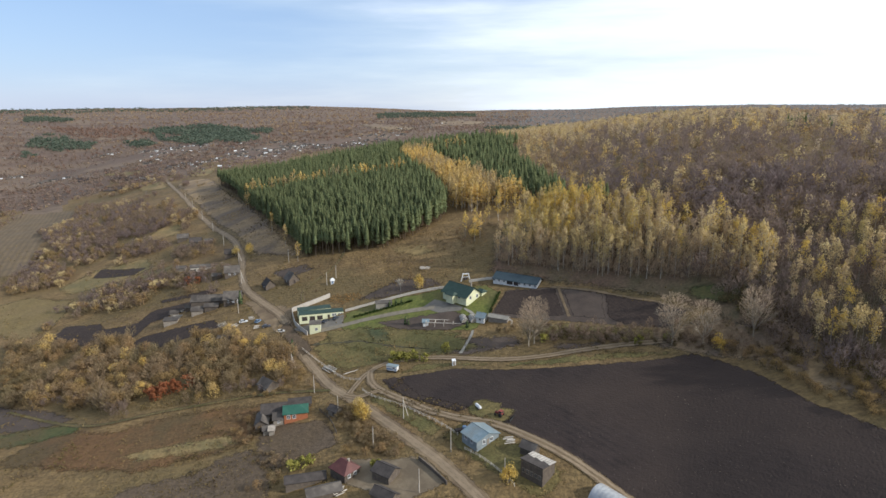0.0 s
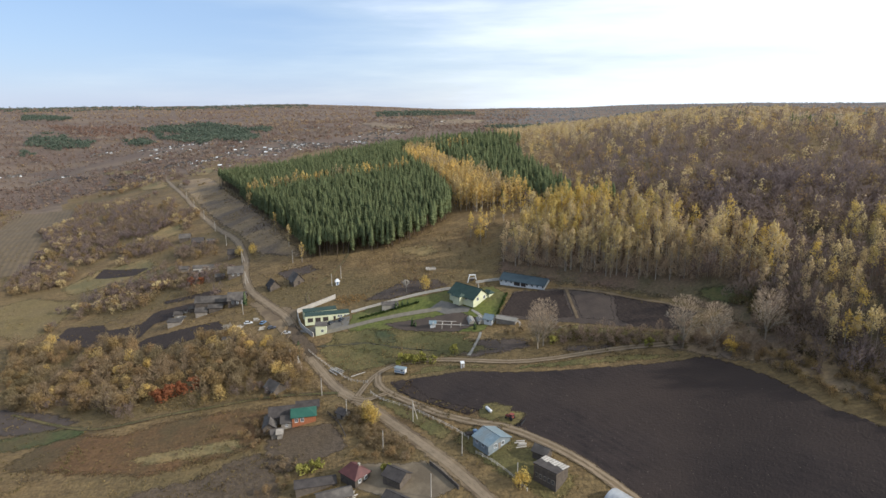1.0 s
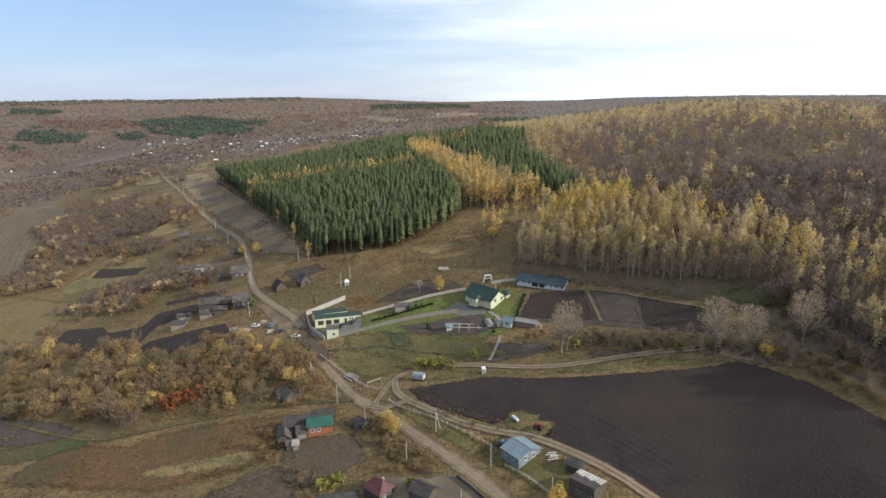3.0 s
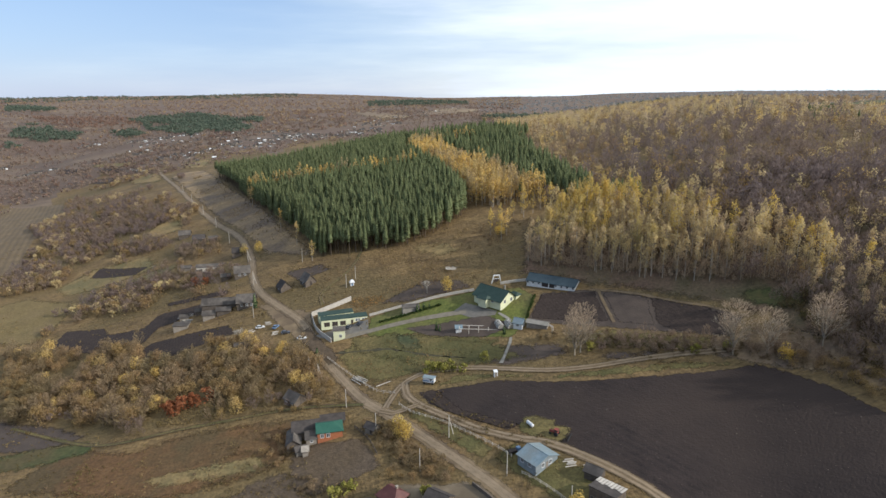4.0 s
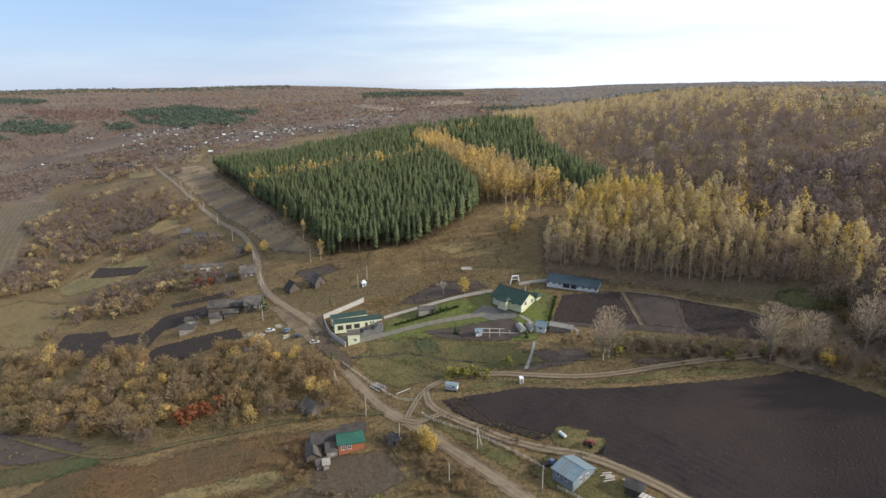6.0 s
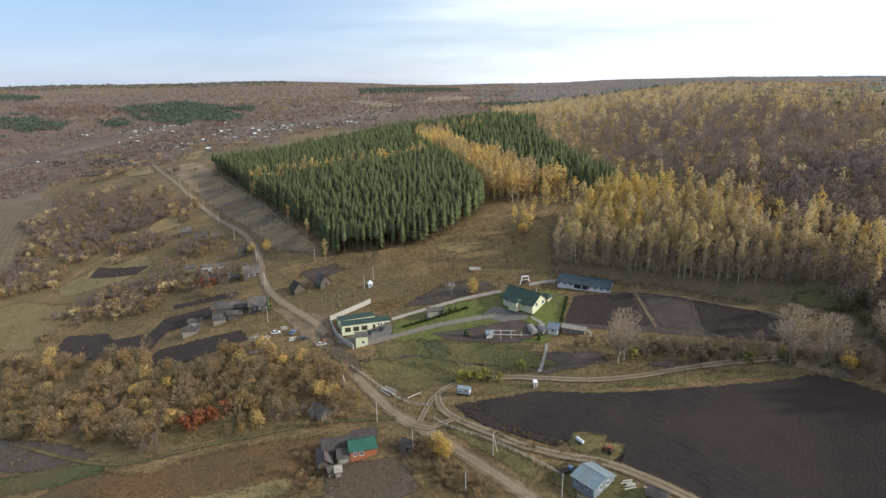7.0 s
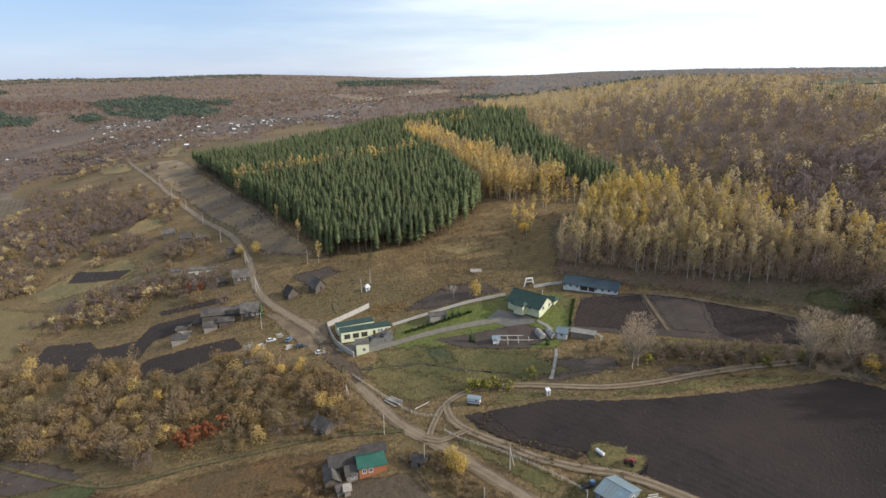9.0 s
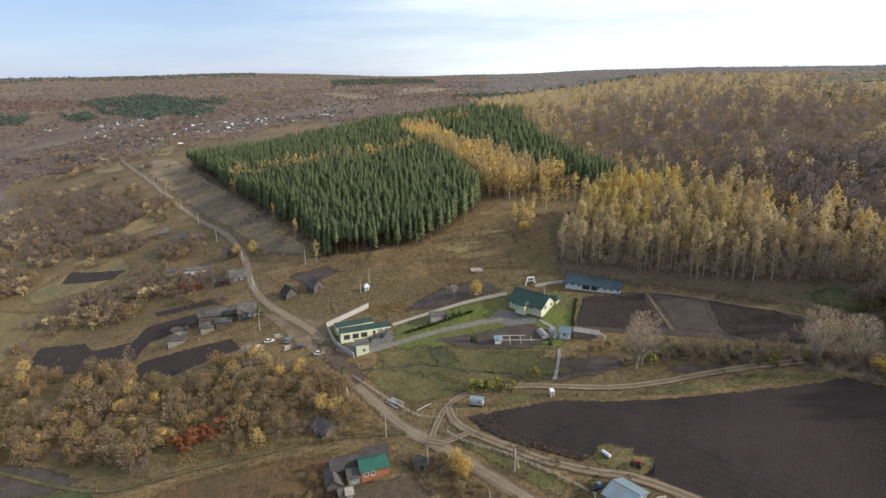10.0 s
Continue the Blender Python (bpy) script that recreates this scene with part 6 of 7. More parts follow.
# main house: hipped green roof, cream gable, porch wing
mh = house("main_house", "large cream house with a dark green roof and bright gable", 8.7, 270.4, -46, 15, 10.0, 2.6, 3.4, M_CREAM, M_GREENROOF, "gable", over=0.8,
           wins=(("s", -5.5, 1.1, 1.3, 1.4), ("s", -2, 1.1, 1.3, 1.4), ("s", 3, 1.1, 1.3, 1.4), ("e", -2.2, 1.1, 1.2, 1.4), ("e", 2.2, 1.1, 1.2, 1.4)), doors=(("s", 0.6, 1.2, 2.2, M_GATE),), chim=())
part("chimney", boxed(4.2, 4.7, 1.2, 1.7, 4.0, 7.6), M_CONCRETE, mh)
bm = boxed(-3.0, 1.2, -7.4, -5.1, -1.5, 2.6)
part("porch", bm, M_CREAM, mh)
bm = roof_hip(bmesh.new(), 4.4, 3.6, 2.6, 1.3, 0.4, hip=0.5)
bm.transform(pose(-0.7, -6.0, 0.05))
part("porch_roof", bm, M_GREENROOF, mh)
bm = boxed(5.0, 8.4, 4.5, 7.5, -1.5, 2.9)
part("side_wing", bm, M_CREAM, mh)
bm = roof_hip(bmesh.new(), 3.6, 3.4, 2.9, 1.3, 0.4, hip=0.6)
bm.transform(pose(6.7, 6.0, 0.05))
part("wing_roof", bm, M_GREENROOF, mh)
house("long_barn", "long white barn with a dark blue metal roof", 35.0, 273.2, -32, 22, 8.0, 2.0, 2.2, M_WHITE, M_NAVYROOF, "gable", "barn", z=gz(35.2, 273.2) - 1.2, wins=tuple(("s", -10.5 + 2.6 * k, 0.8, 0.9, 0.8) for k in range(9) if k not in (3, 4)),
      doors=(("s", -2.4, 3.0, 1.8, M_GATE), ("s", 0.8, 2.4, 1.8, M_GATE)))


def bell_frame(x, y, rot):
    root = thing("gate_frame", x, y, rot, None, "white trapezoid gate frame behind the main house", "gate")
    for s in (-1, 1):
        part("leg", beamed((s * 2.3, 0, -0.8), (s * 1.3, 0, 3.2), 0.25, 4), M_WHITE, root)
    part("lintel", beamed((-1.6, 0, 3.1), (1.6, 0, 3.1), 0.3, 4), M_WHITE, root)
    part("crossbar", beamed((-1.8, 0, 1.5), (1.8, 0, 1.5), 0.12, 4), M_WHITE, root)
    part("door", boxed(-1.0, 1.0, 0.1, 0.2, -0.5, 1.8), M_GATE, root)


bell_frame(10.9, 283.5, 10)


def greenhouse(x, y, rot, L=7.0, r=1.6):
    root = thing("greenhouse", x, y, rot, None, "small barrel-vault greenhouse of cloudy sheet", "greenhouse", "greenhouses of the garden")
    n = 10
    bm = bmesh.new()
    for layer, flip in ((r, False), (r - 0.05, True)):
        rows = [[bm.verts.new((q, -math.cos(math.pi * i / n) * layer, math.sin(math.pi * i / n) * layer * 1.15 - 0.1)) for i in range(n + 1)] for q in (-L / 2, L / 2)]
        for i in range(n):
            f = (rows[0][i], rows[1][i], rows[1][i + 1], rows[0][i + 1])
            bm.faces.new(f[::-1] if flip else f)
    for q in (-L / 2, L / 2):
        ends = [bm.verts.new((q, -math.cos(math.pi * i / n) * r, math.sin(math.pi * i / n) * r * 1.15 - 0.1)) for i in range(n + 1)]
        bm.faces.new(ends)
    part("cover", bm, M_CONCRETE, root)
    for k in range(6):
        bm = bmesh.new()
        q = -L / 2 + L * k / 5
        pts = [(q, -math.cos(math.pi * i / n) * (r + 0.03), math.sin(math.pi * i / n) * (r + 0.03) * 1.15 - 0.1) for i in range(n + 1)]
        for a, b in zip(pts[:-1], pts[1:]):
            beam(bm, a, b, 0.04, 3)
        part("hoop", bm, M_WHITE, root)


greenhouse(9.0, 252.6, 100, 6.0, 1.5)
greenhouse(12.9, 251.4, 100, 6.0, 1.5)
house("pavilion", "little white house with a pale blue roof", 16.6, 249.2, -30, 3.8, 3.4, 2.3, 1.5, M_WHITE, M_BLUEROOF, "gable", "pavilion", wins=(("s", 0, 0.9, 0.9, 1.0),))
house("pavilion", "small white kiosk with a blue roof in the garden", -7.8, 255.0, 0, 2.4, 2.0, 2.0, 0.8, M_WHITE, M_BLUEROOF, "gable", "kiosk")
house("glasshouse", "long low pale shelter in the garden", 23.8, 246.8, -28, 8.5, 3.0, 1.8, 0.8, M_PLANK, M_CONCRETE, "gable", "shelter")
house("shelter", "grey lean-to shelter beside the drive", -28.5, 277.6, 8, 7.5, 3.4, 2.3, 0.4, M_CONCRETE, M_SLATE, "shed", "shelter", over=0.3)


def pipe_frame(name, label, x, y, rot, L, W, n, h=1.1):
    root = thing(name, x, y, rot, None, label, "frame")
    for s in (-W / 2, W / 2):
        part("rail", beamed((-L / 2, s, h), (L / 2, s, h), 0.14, 5), M_POST, root)
    for k in range(n):
        u = -L / 2 + L * k / (n - 1)
        part("crossbar", beamed((u, -W / 2, h), (u, W / 2, h), 0.12, 5), M_POST, root)
        for s in (-W / 2, W / 2):
            part("post", beamed((u, s, -1.0), (u, s, h), 0.12, 5), M_POST, root)


pipe_frame("arbour_frame", "long pale timber frame over garden beds", 0.4, 253.0, -6, 16, 4.0, 5)
pipe_frame("arbour_frame", "pale timber gate frame at the bed's end", 28.0, 243.0, -70, 4.0, 0.6, 2, 1.8)

# huts, farm yards and sheds along the upper road
house("hut", "weathered timber hut with a dark gable roof", -97.0, 325.4, -55, 6, 5.5, 1.8, 3.0, M_LOG, M_DARKROOF, "gable", "hut", wins=(("s", 0, 0.8, 0.8, 0.9),))
house("hut", "dark timber hut with a steep slate roof", -84.0, 325.6, -55, 7, 6, 2.0, 3.6, M_LOG, M_SLATE, "gable", "hut", wins=(("s", 0, 0.8, 0.8, 0.9),), doors=(("e", 0, 0.9, 1.9),))
house("well_house", "small white well house with a pointed roof", -59.2, 313.0, 15, 1.7, 1.7, 1.7, 1.3, M_WHITE, M_WHITE, "hip", "well", hip=1.0, doors=(("s", 0, 0.8, 1.8, M_BLUE),))
FARM = "sheds of the farm yard"
house("barn", "long grey farm barn with a sagging slate roof", -126.5, 322.5, 8, 24, 7, 2.8, 2.4, M_LOG, M_SLATE, "gable", "barn", FARM)
house("farmhouse", "grey log farmhouse with a slate gable roof", -114.6, 317.6, 8, 9, 7, 2.8, 3.4, M_LOG, M_SLATE, "gable", "house", FARM, wins=(("s", -2, 0.9, 0.9, 1.1), ("s", 0.5, 0.9, 0.9, 1.1), ("s", 3, 0.9, 0.9, 1.1)))
house("shed", "pale-fronted farm shed with a slate roof", -133.5, 315.0, 12, 6, 4.6, 2.4, 1.5, M_PLANK, M_SLATE, "gable", "shed", FARM)
house("shed", "low grey farm shed in the yard", -126.0, 315.8, 8, 7, 4, 2.2, 1.2, M_LOG, M_SLATE, "gable", "shed", FARM)
house("shed", "open-fronted plank shed on posts", -147.0, 311.6, 8, 7, 4.0, 2.3, 0.6, M_PLANK, M_SLATE, "shed", "shed", FARM)
house("shed", "small plank shed in the farm yard", -149.0, 321.0, 15, 4, 3.4, 2.2, 1.0, M_PLANK, M_SLATE, "gable", "shed", FARM)
house("shed", "tiny grey shed among lumber", -141.5, 323.5, 10, 4, 3, 2.0, 1.0, M_LOG, M_SLATE, "gable", "shed", FARM)
house("shed", "low grey shed under the birch", -105.5, 275.6, 12, 5.5, 3.4, 1.9, 0.9, M_LOG, M_SLATE, "gable", "shed", FARM)
UPPER = "sheds along the upper road"
house("house", "grey house with a steep slate roof by the road", -128.5, 358.5, 15, 8.5, 6.5, 2.6, 3.2, M_LOG, M_SLATE, "gable", "house", UPPER, wins=(("s", -1.5, 0.9, 0.9, 1.0), ("s", 1.5, 0.9, 0.9, 1.0)))
house("shed", "small grey shed behind the house", -139.0, 360.5, 10, 5, 4, 2.2, 1.2, M_LOG, M_SLATE, "gable", "shed", UPPER)
house("barn", "long pale plank barn beside the road", -155.5, 386.5, 12, 19, 4, 1.8, 1.2, M_POST, M_SLATE, "gable", "barn", UPPER)
house("house", "grey house with dark roof beside the road", -141.0, 393.5, 12, 7, 6, 2.6, 2.4, M_LOG, M_DARKROOF, "gable", "house", UPPER)
house("shed", "pale shed at the orchard's end", -176.0, 396.0, 8, 6, 4, 2.2, 1.2, M_PLANK, M_SLATE, "gable", "shed", UPPER)
house("shed", "tiny pale shed in the scrub", -163.0, 383.0, 8, 3.4, 3, 2.2, 1.0, M_PLANK, M_SLATE, "gable", "shed", UPPER)
house("house", "dark roofed cottage among scrub", -186.0, 448.0, 12, 8, 6, 2.6, 2.6, M_LOG, M_DARKROOF, "gable", "house", UPPER)
house("house", "weathered cottage with slate roof among scrub", -203.0, 466.0, 12, 8, 6, 2.6, 2.6, M_LOG, M_SLATE, "gable", "house", UPPER)
house("shed", "grey shed beside the cottage", -173.0, 440.0, 12, 6, 4, 2.3, 1.4, M_LOG, M_SLATE, "gable", "shed", UPPER)

# far village: a few kinds of house, many copies
FV = "houses of the far village"
FARK = [house("cottage", "distant white-walled village cottage", -300, 860, 20, 10, 8, 3.0, 3.0, M_WHITE, M_SLATE, "gable", "house", FV, wins=(("s", -2, 1, 1.2, 1.3), ("s", 2, 1, 1.2, 1.3))),
        house("cottage", "distant village cottage with white metal roof", -320, 880, 10, 11, 8, 3.0, 2.6, M_LOG, M_WHITE, "gable", "house", FV, wins=(("s", 0, 1, 1.2, 1.3),)),
        house("cottage", "distant grey timber village cottage", -340, 870, 15, 9, 7, 3.0, 3.2, M_LOG, M_SLATE, "gable", "house", FV, wins=(("s", 0, 1, 1.2, 1.3),)),
        house("cottage", "distant cottage with dark roof", -350, 890, 5, 10, 7, 3.0, 3.0, M_PLANK, M_SLATE, "gable", "house", FV, wins=(("s", 0, 1, 1.2, 1.3),))]
for ob in FARK:
    ob.matrix_basis = ob.matrix_basis @ Matrix.Diagonal((0.5, 0.5, 0.5, 1))
rv_ = np.random.default_rng(77)
MASS = []
STREETS = (((-837, 1154), (-815, 1185), 10, 9), ((-720, 1075), (-680, 1112), 18, 10), ((-889, 1325), (-874, 1331), 5, 5), ((-778, 1357), (-730, 1375), 12, 10), ((-994, 1379), (-960, 1395), 6, 10),
           ((-652, 1332), (-464, 1274), 34, 16), ((-529, 1096), (-505, 1087), 8, 9), ((-456, 914), (-412, 897), 16, 11), ((-438, 981), (-375, 950), 20, 12), ((-375, 950), (-330, 1060), 26, 14))
STREETS += (((-296, 960), (-258, 1123), 32, 22), ((-379, 1208), (-290, 1213), 22, 24), ((-285, 1118), (-215, 1090), 22, 20), ((-229, 1050), (-144, 1096), 30, 22), ((-185, 1105), (-112, 1216), 26, 28),
            ((-157, 1294), (-95, 1340), 16, 30), ((-117, 1376), (10, 1621), 26, 34), ((-64, 1645), (105, 2033), 14, 40), ((-593, 1232), (-352, 1118), 26, 26), ((-343, 1549), (-312, 1551), 5, 8))
for (xa, ya), (xb, yb), cnt, wide in STREETS:
    cnt = int(cnt * 1.75)
    for k in range(cnt):
        s = (k + rv_.random()) / cnt
        x, y = xa + (xb - xa) * s + rv_.normal() * wide * 0.6, ya + (yb - ya) * s + rv_.normal() * wide
        if inside(np.array([x]), np.array([y]), PLOT)[0]:
            continue
        if rv_.random() < 0.6:
            MASS.append((x, y))
            continue
        sc = rv_.uniform(0.36, 0.58)
        m = pose(x, y, gz(x, y), 0, 0, rv_.uniform(-10, 40))
        ob = copy_thing(FARK[rv_.choice(4, p=[0.16, 0.06, 0.46, 0.32])], m)
        ob.matrix_basis = m @ Matrix.Diagonal((sc, sc, sc, 1))


def hut(w, d, h, rise):
    """A plain gabled house: walls and a roof with eaves."""
    v = np.array([(x, y, z) for z in (-1.0, h) for x, y in ((-w, -d), (w, -d), (w, d), (-w, d))] + [(-w, 0, h + rise), (w, 0, h + rise)], float)
    f = np.array([(0, 1, 5), (0, 5, 4), (1, 2, 6), (1, 6, 5), (2, 3, 7), (2, 7, 6), (3, 0, 4), (3, 4, 7), (4, 7, 8), (5, 9, 6)])
    e = 0.5
    s = rise / d
    rv = np.array([(x, y, z) for x in (-w - e, w + e) for y, z in ((-d - e, h - e * s + 0.1), (0, h + rise + 0.1), (d + e, h - e * s + 0.1))], float)
    rf = np.array([(0, 3, 4), (0, 4, 1), (1, 4, 5), (1, 5, 2)])
    return join([(v, f, 0), (rv, rf, 1)])


HUTS = [hut(4.5, 3.5, 3.0, 2.4), hut(6, 3.2, 2.6, 1.8), hut(3, 2.6, 2.4, 1.6)]
MASS = np.array(MASS)
scatter("village_houses", HUTS, MASS[::5], (0.45, 0.7), [M_WHITE, M_SLATE], "distant white-walled houses of the village", "houses", sink=0.0, seed=8)
scatter("village_houses", HUTS, MASS[1::7], (0.4, 0.65), [M_LOG, M_WHITE], "distant houses with pale metal roofs", "houses", sink=0.0, seed=9)
scatter("village_houses", HUTS, np.concatenate([MASS[2::5], MASS[3::5], MASS[4::5]]), (0.45, 0.75), [M_PLANK, M_DARKROOF], "distant timber houses with dark roofs", "houses", sink=0.0, seed=10)

# ---- poles and fences ----


def pole(x, y, h=8.0, strut=None, arm=False):
    root = thing("power_pole", x, y, 30, None, "grey wooden power pole" + (" with a slanting strut" if strut else " beside the road"), "pole", "power poles of the village")
    part("post", beamed((0, 0, -0.8), (0, 0, h), 0.15, 7, 0.11), M_POST, root)
    if strut:
        part("strut", beamed((strut, 0.4, -0.8), (0.1, 0, h * 0.86), 0.15, 6, 0.11), M_POST, root)
    if arm:
        part("crossarm", beamed((-0.8, 0, h - 0.5), (0.8, 0, h - 0.5), 0.07, 4), M_POST, root)
        for s in (-0.7, 0.7):
            part("insulator", beamed((s, 0, h - 0.45), (s, 0, h - 0.2), 0.06, 5), M_WHITE, root)


for px, py, ph, st in ((2.2, 170.7, 8.2, None), (-38.2, 201.0, 7.6, None), (-23.1, 179.2, 7.6, None), (-7.2, 155.8, 7.8, None), (17.5, 155.9, 7.0, None), (-50.7, 219.6, 7.4, None), (-69.2, 246.8, 7.5, None),
                       (-64.4, 240.5, 7.2, 1.8), (-13.9, 191.6, 8.0, 2.2), (-106.8, 301.7, 8, None), (-130, 376, 8, 2.0), (-156, 423, 8, None), (-180, 468, 8, None), (-205, 512, 8, None), (-232, 560, 8, None), (-260, 612, 8, None),
                       (-117, 340, 8, 1.8), (-92, 352, 8, None), (-62, 312, 7, None), (-58, 318, 7, None)):
    pole(px, py, ph, st)


def fence(label, pts, h=1.2, step=2.4, mat=None, rails=2, slats=0):
    x0, y0 = pts[0]
    root = thing("fence", x0, y0, 0, None, label, "fence")
    z0 = gz(x0, y0)
    c = smooth_line(pts, step)
    m = mat or M_POST
    for a in c:
        z = gz(*a) - z0
        part("post", beamed((a[0] - x0, a[1] - y0, z - 0.4), (a[0] - x0, a[1] - y0, z + h), 0.11, 5), m, root)
    for a, b in zip(c[:-1], c[1:]):
        za, zb = gz(*a) - z0, gz(*b) - z0
        for k in range(rails):
            q = h * (0.45 + 0.42 * k)
            part("rail", beamed((a[0] - x0, a[1] - y0, za + q), (b[0] - x0, b[1] - y0, zb + q), 0.06, 4), m, root)
        for k in range(slats):
            s = (k + 0.5) / slats
            p_ = a + (b - a) * s
            zz = za + (zb - za) * s
            part("slat", beamed((p_[0] - x0, p_[1] - y0, zz + 0.05), (p_[0] - x0, p_[1] - y0, zz + h * 0.95), 0.07, 4), m, root)


fence("grey post and rail fence along the farm track", [(-63, 255), (-50, 238), (-40, 226), (-33, 222)], step=2.6)
fence("grey post and rail fence between the track and road", [(-31, 214.5), (-27, 209), (-15.5, 199.5), (-7, 191), (1, 182.5), (4.5, 178)], step=2.4)
fence("broken grey garden fence by the blue-roofed house", [(6.5, 170.5), (11, 166), (17, 158), (20, 153)], step=2.2)
slab_wall("board_fence", "dark solid board fence of the bare yard", [(-7.8, 169.3), (-3.5, 163.5), (0.9, 157.2)], 1.3, 0.4, M_LOG, 1.6)
fence("dark broken fence beside the trodden yard", [(-46, 206), (-41, 199), (-37, 190)], 1.3, 2.0, M_LOG, 2, 3)

# ---- vehicles and yard things ----


def car(x, y, rot, mat, label):
    root = thing("car", x, y, rot, None, label, "car")
    bm = boxed(-2.1, 2.1, -0.85, 0.85, 0.32, 0.92)
    bmesh.ops.bevel(bm, geom=bm.edges[:], offset=0.14, segments=2, affect="EDGES")
    part("body", bm, mat, root)
    bm = bmesh.new()
    v = [bm.verts.new(c) for c in ((-1.7, -0.78, 0.88), (1.0, -0.78, 0.88), (1.0, 0.78, 0.88), (-1.7, 0.78, 0.88), (-1.25, -0.62, 1.45), (0.3, -0.62, 1.45), (0.3, 0.62, 1.45), (-1.25, 0.62, 1.45))]
    for f in ((3, 2, 1, 0), (4, 5, 6, 7), (0, 1, 5, 4), (1, 2, 6, 5), (2, 3, 7, 6), (3, 0, 4, 7)):
        bm.faces.new([v[i] for i in f])
    part("cabin_glass", bm, M_GLASS, root)
    part("roof", boxed(-1.22, 0.27, -0.6, 0.6, 1.44, 1.5), mat, root)
    for wx in (-1.3, 1.3):
        for wy in (-0.8, 0.8):
            w_ = part("wheel", beamed((wx, wy - 0.1, 0.32), (wx, wy + 0.1, 0.32), 0.32, 12), M_RUBBER, root)
            s = 1 if wy > 0 else -1
            part("rim", beamed((wx, wy + s * 0.08, 0.32), (wx, wy + s * 0.12, 0.32), 0.18, 8), M_STEEL, w_)


car(-77.5, 273.5, 10, M_WHITE, "white car parked on the bare square")
car(-56.4, 275.8, 60, M_DARKCAR, "dark car parked before the garage")
car(-51.4, 276.6, 60, M_DARKCAR, "dark saloon parked beside the garage")
car(-92.5, 287.5, 70, M_BLUE, "blue car parked on the verge")
car(-100.6, 290.0, 20, M_WHITE, "white car parked by the farm yard")
car(-86.5, 281.0, 15, M_DARKCAR, "dark car parked on the verge")


def truck(x, y, rot):
    root = thing("truck", x, y, rot, None, "small truck with blue cab beside the fence", "truck")
    root.scale = (0.75, 0.75, 0.75)
    bm = boxed(0.9, 2.6, -0.95, 0.95, 0.6, 2.2)
    bmesh.ops.bevel(bm, geom=bm.edges[:], offset=0.15, segments=2, affect="EDGES")
    cab = part("cab", bm, M_BLUE, root)
    part("windscreen", boxed(2.56, 2.63, -0.8, 0.8, 1.4, 2.0), M_GLASS, cab)
    part("bed", boxed(-2.6, 0.8, -1.05, 1.05, 0.75, 1.4), M_GATE, root)
    part("chassis", boxed(-2.5, 2.5, -0.5, 0.5, 0.45, 0.72), M_RUBBER, root)
    for wx in (-1.7, 1.7):
        for wy in (-0.9, 0.9):
            part("wheel", beamed((wx, wy - 0.14, 0.42), (wx, wy + 0.14, 0.42), 0.42, 12), M_RUBBER, root)


truck(5.6, 179.8, 20)


def tractor(x, y, rot):
    root = thing("tractor", x, y, rot, None, "old red tractor at the field's edge", "tractor")
    root.scale = (0.85, 0.85, 0.85)
    bm = boxed(0.2, 2.2, -0.5, 0.5, 0.8, 1.5)
    bmesh.ops.bevel(bm, geom=bm.edges[:], offset=0.12, segments=2, affect="EDGES")
    part("bonnet", bm, M_REDPAINT, root)
    cab = part("cab", boxed(-1.2, 0.2, -0.75, 0.75, 0.9, 1.7), M_REDPAINT, root)
    part("window", boxed(-1.15, 0.15, -0.72, 0.72, 1.7, 2.3), M_GLASS, cab)
    part("cab_roof", boxed(-1.3, 0.3, -0.85, 0.85, 2.3, 2.42), M_REDPAINT, cab)
    part("exhaust", beamed((1.5, 0.2, 1.4), (1.5, 0.2, 2.3), 0.05, 6), M_RUBBER, root)
    for wy in (-0.85, 0.85):
        part("rear_wheel", beamed((-0.7, wy - 0.2, 0.8), (-0.7, wy + 0.2, 0.8), 0.8, 16), M_RUBBER, root)
        part("front_wheel", beamed((1.7, wy * 0.9 - 0.12, 0.45), (1.7, wy * 0.9 + 0.12, 0.45), 0.45, 14), M_RUBBER, root)


tractor(18.6, 183.8, 140)


def harrow(x, y, rot):
    root = thing("harrow", x, y, rot, None, "dark rusty harrow behind the tractor", "harrow")
    part("frame", boxed(-2.2, 2.2, -0.1, 0.1, 0.5, 0.65), M_RUBBER, root)
    part("drawbar", beamed((0, 0, 0.55), (0, 2.4, 0.6), 0.08, 5), M_RUBBER, root)
    for k in range(8):
        part("disc", beamed((-2.0 + 0.57 * k, -0.05, 0.3), (-2.0 + 0.57 * k, 0.05, 0.3), 0.35, 10), M_RUBBER, root)


harrow(22.5, 181.0, 60)


def cistern(x, y, rot, label, L=4.0, r=0.7, tilt=0.0):
    root = thing("tank", x, y, rot, None, label, "tank")
    bm = bmesh.new()
    prof = [(-L / 2 - 0.25, r * 0.4), (-L / 2 - 0.12, r * 0.8), (-L / 2, r), (L / 2, r), (L / 2 + 0.12, r * 0.8), (L / 2 + 0.25, r * 0.4)]
    for (a, q), (b_, q2) in zip(prof[:-1], prof[1:]):
        beam(bm, (a, 0, r + 0.4), (b_, 0, r + 0.4), q, 14, q2)
    part("vessel", bm, M_WHITE, root)
    for s in (-L / 3, L / 3):
        part("support", boxed(s - 0.15, s + 0.15, -r * 0.8, r * 0.8, -0.4, 0.6), M_LOG, root)


cistern(11.8, 189.6, 115, "white steel water tank lying at the field's edge", 2.8, 0.55)


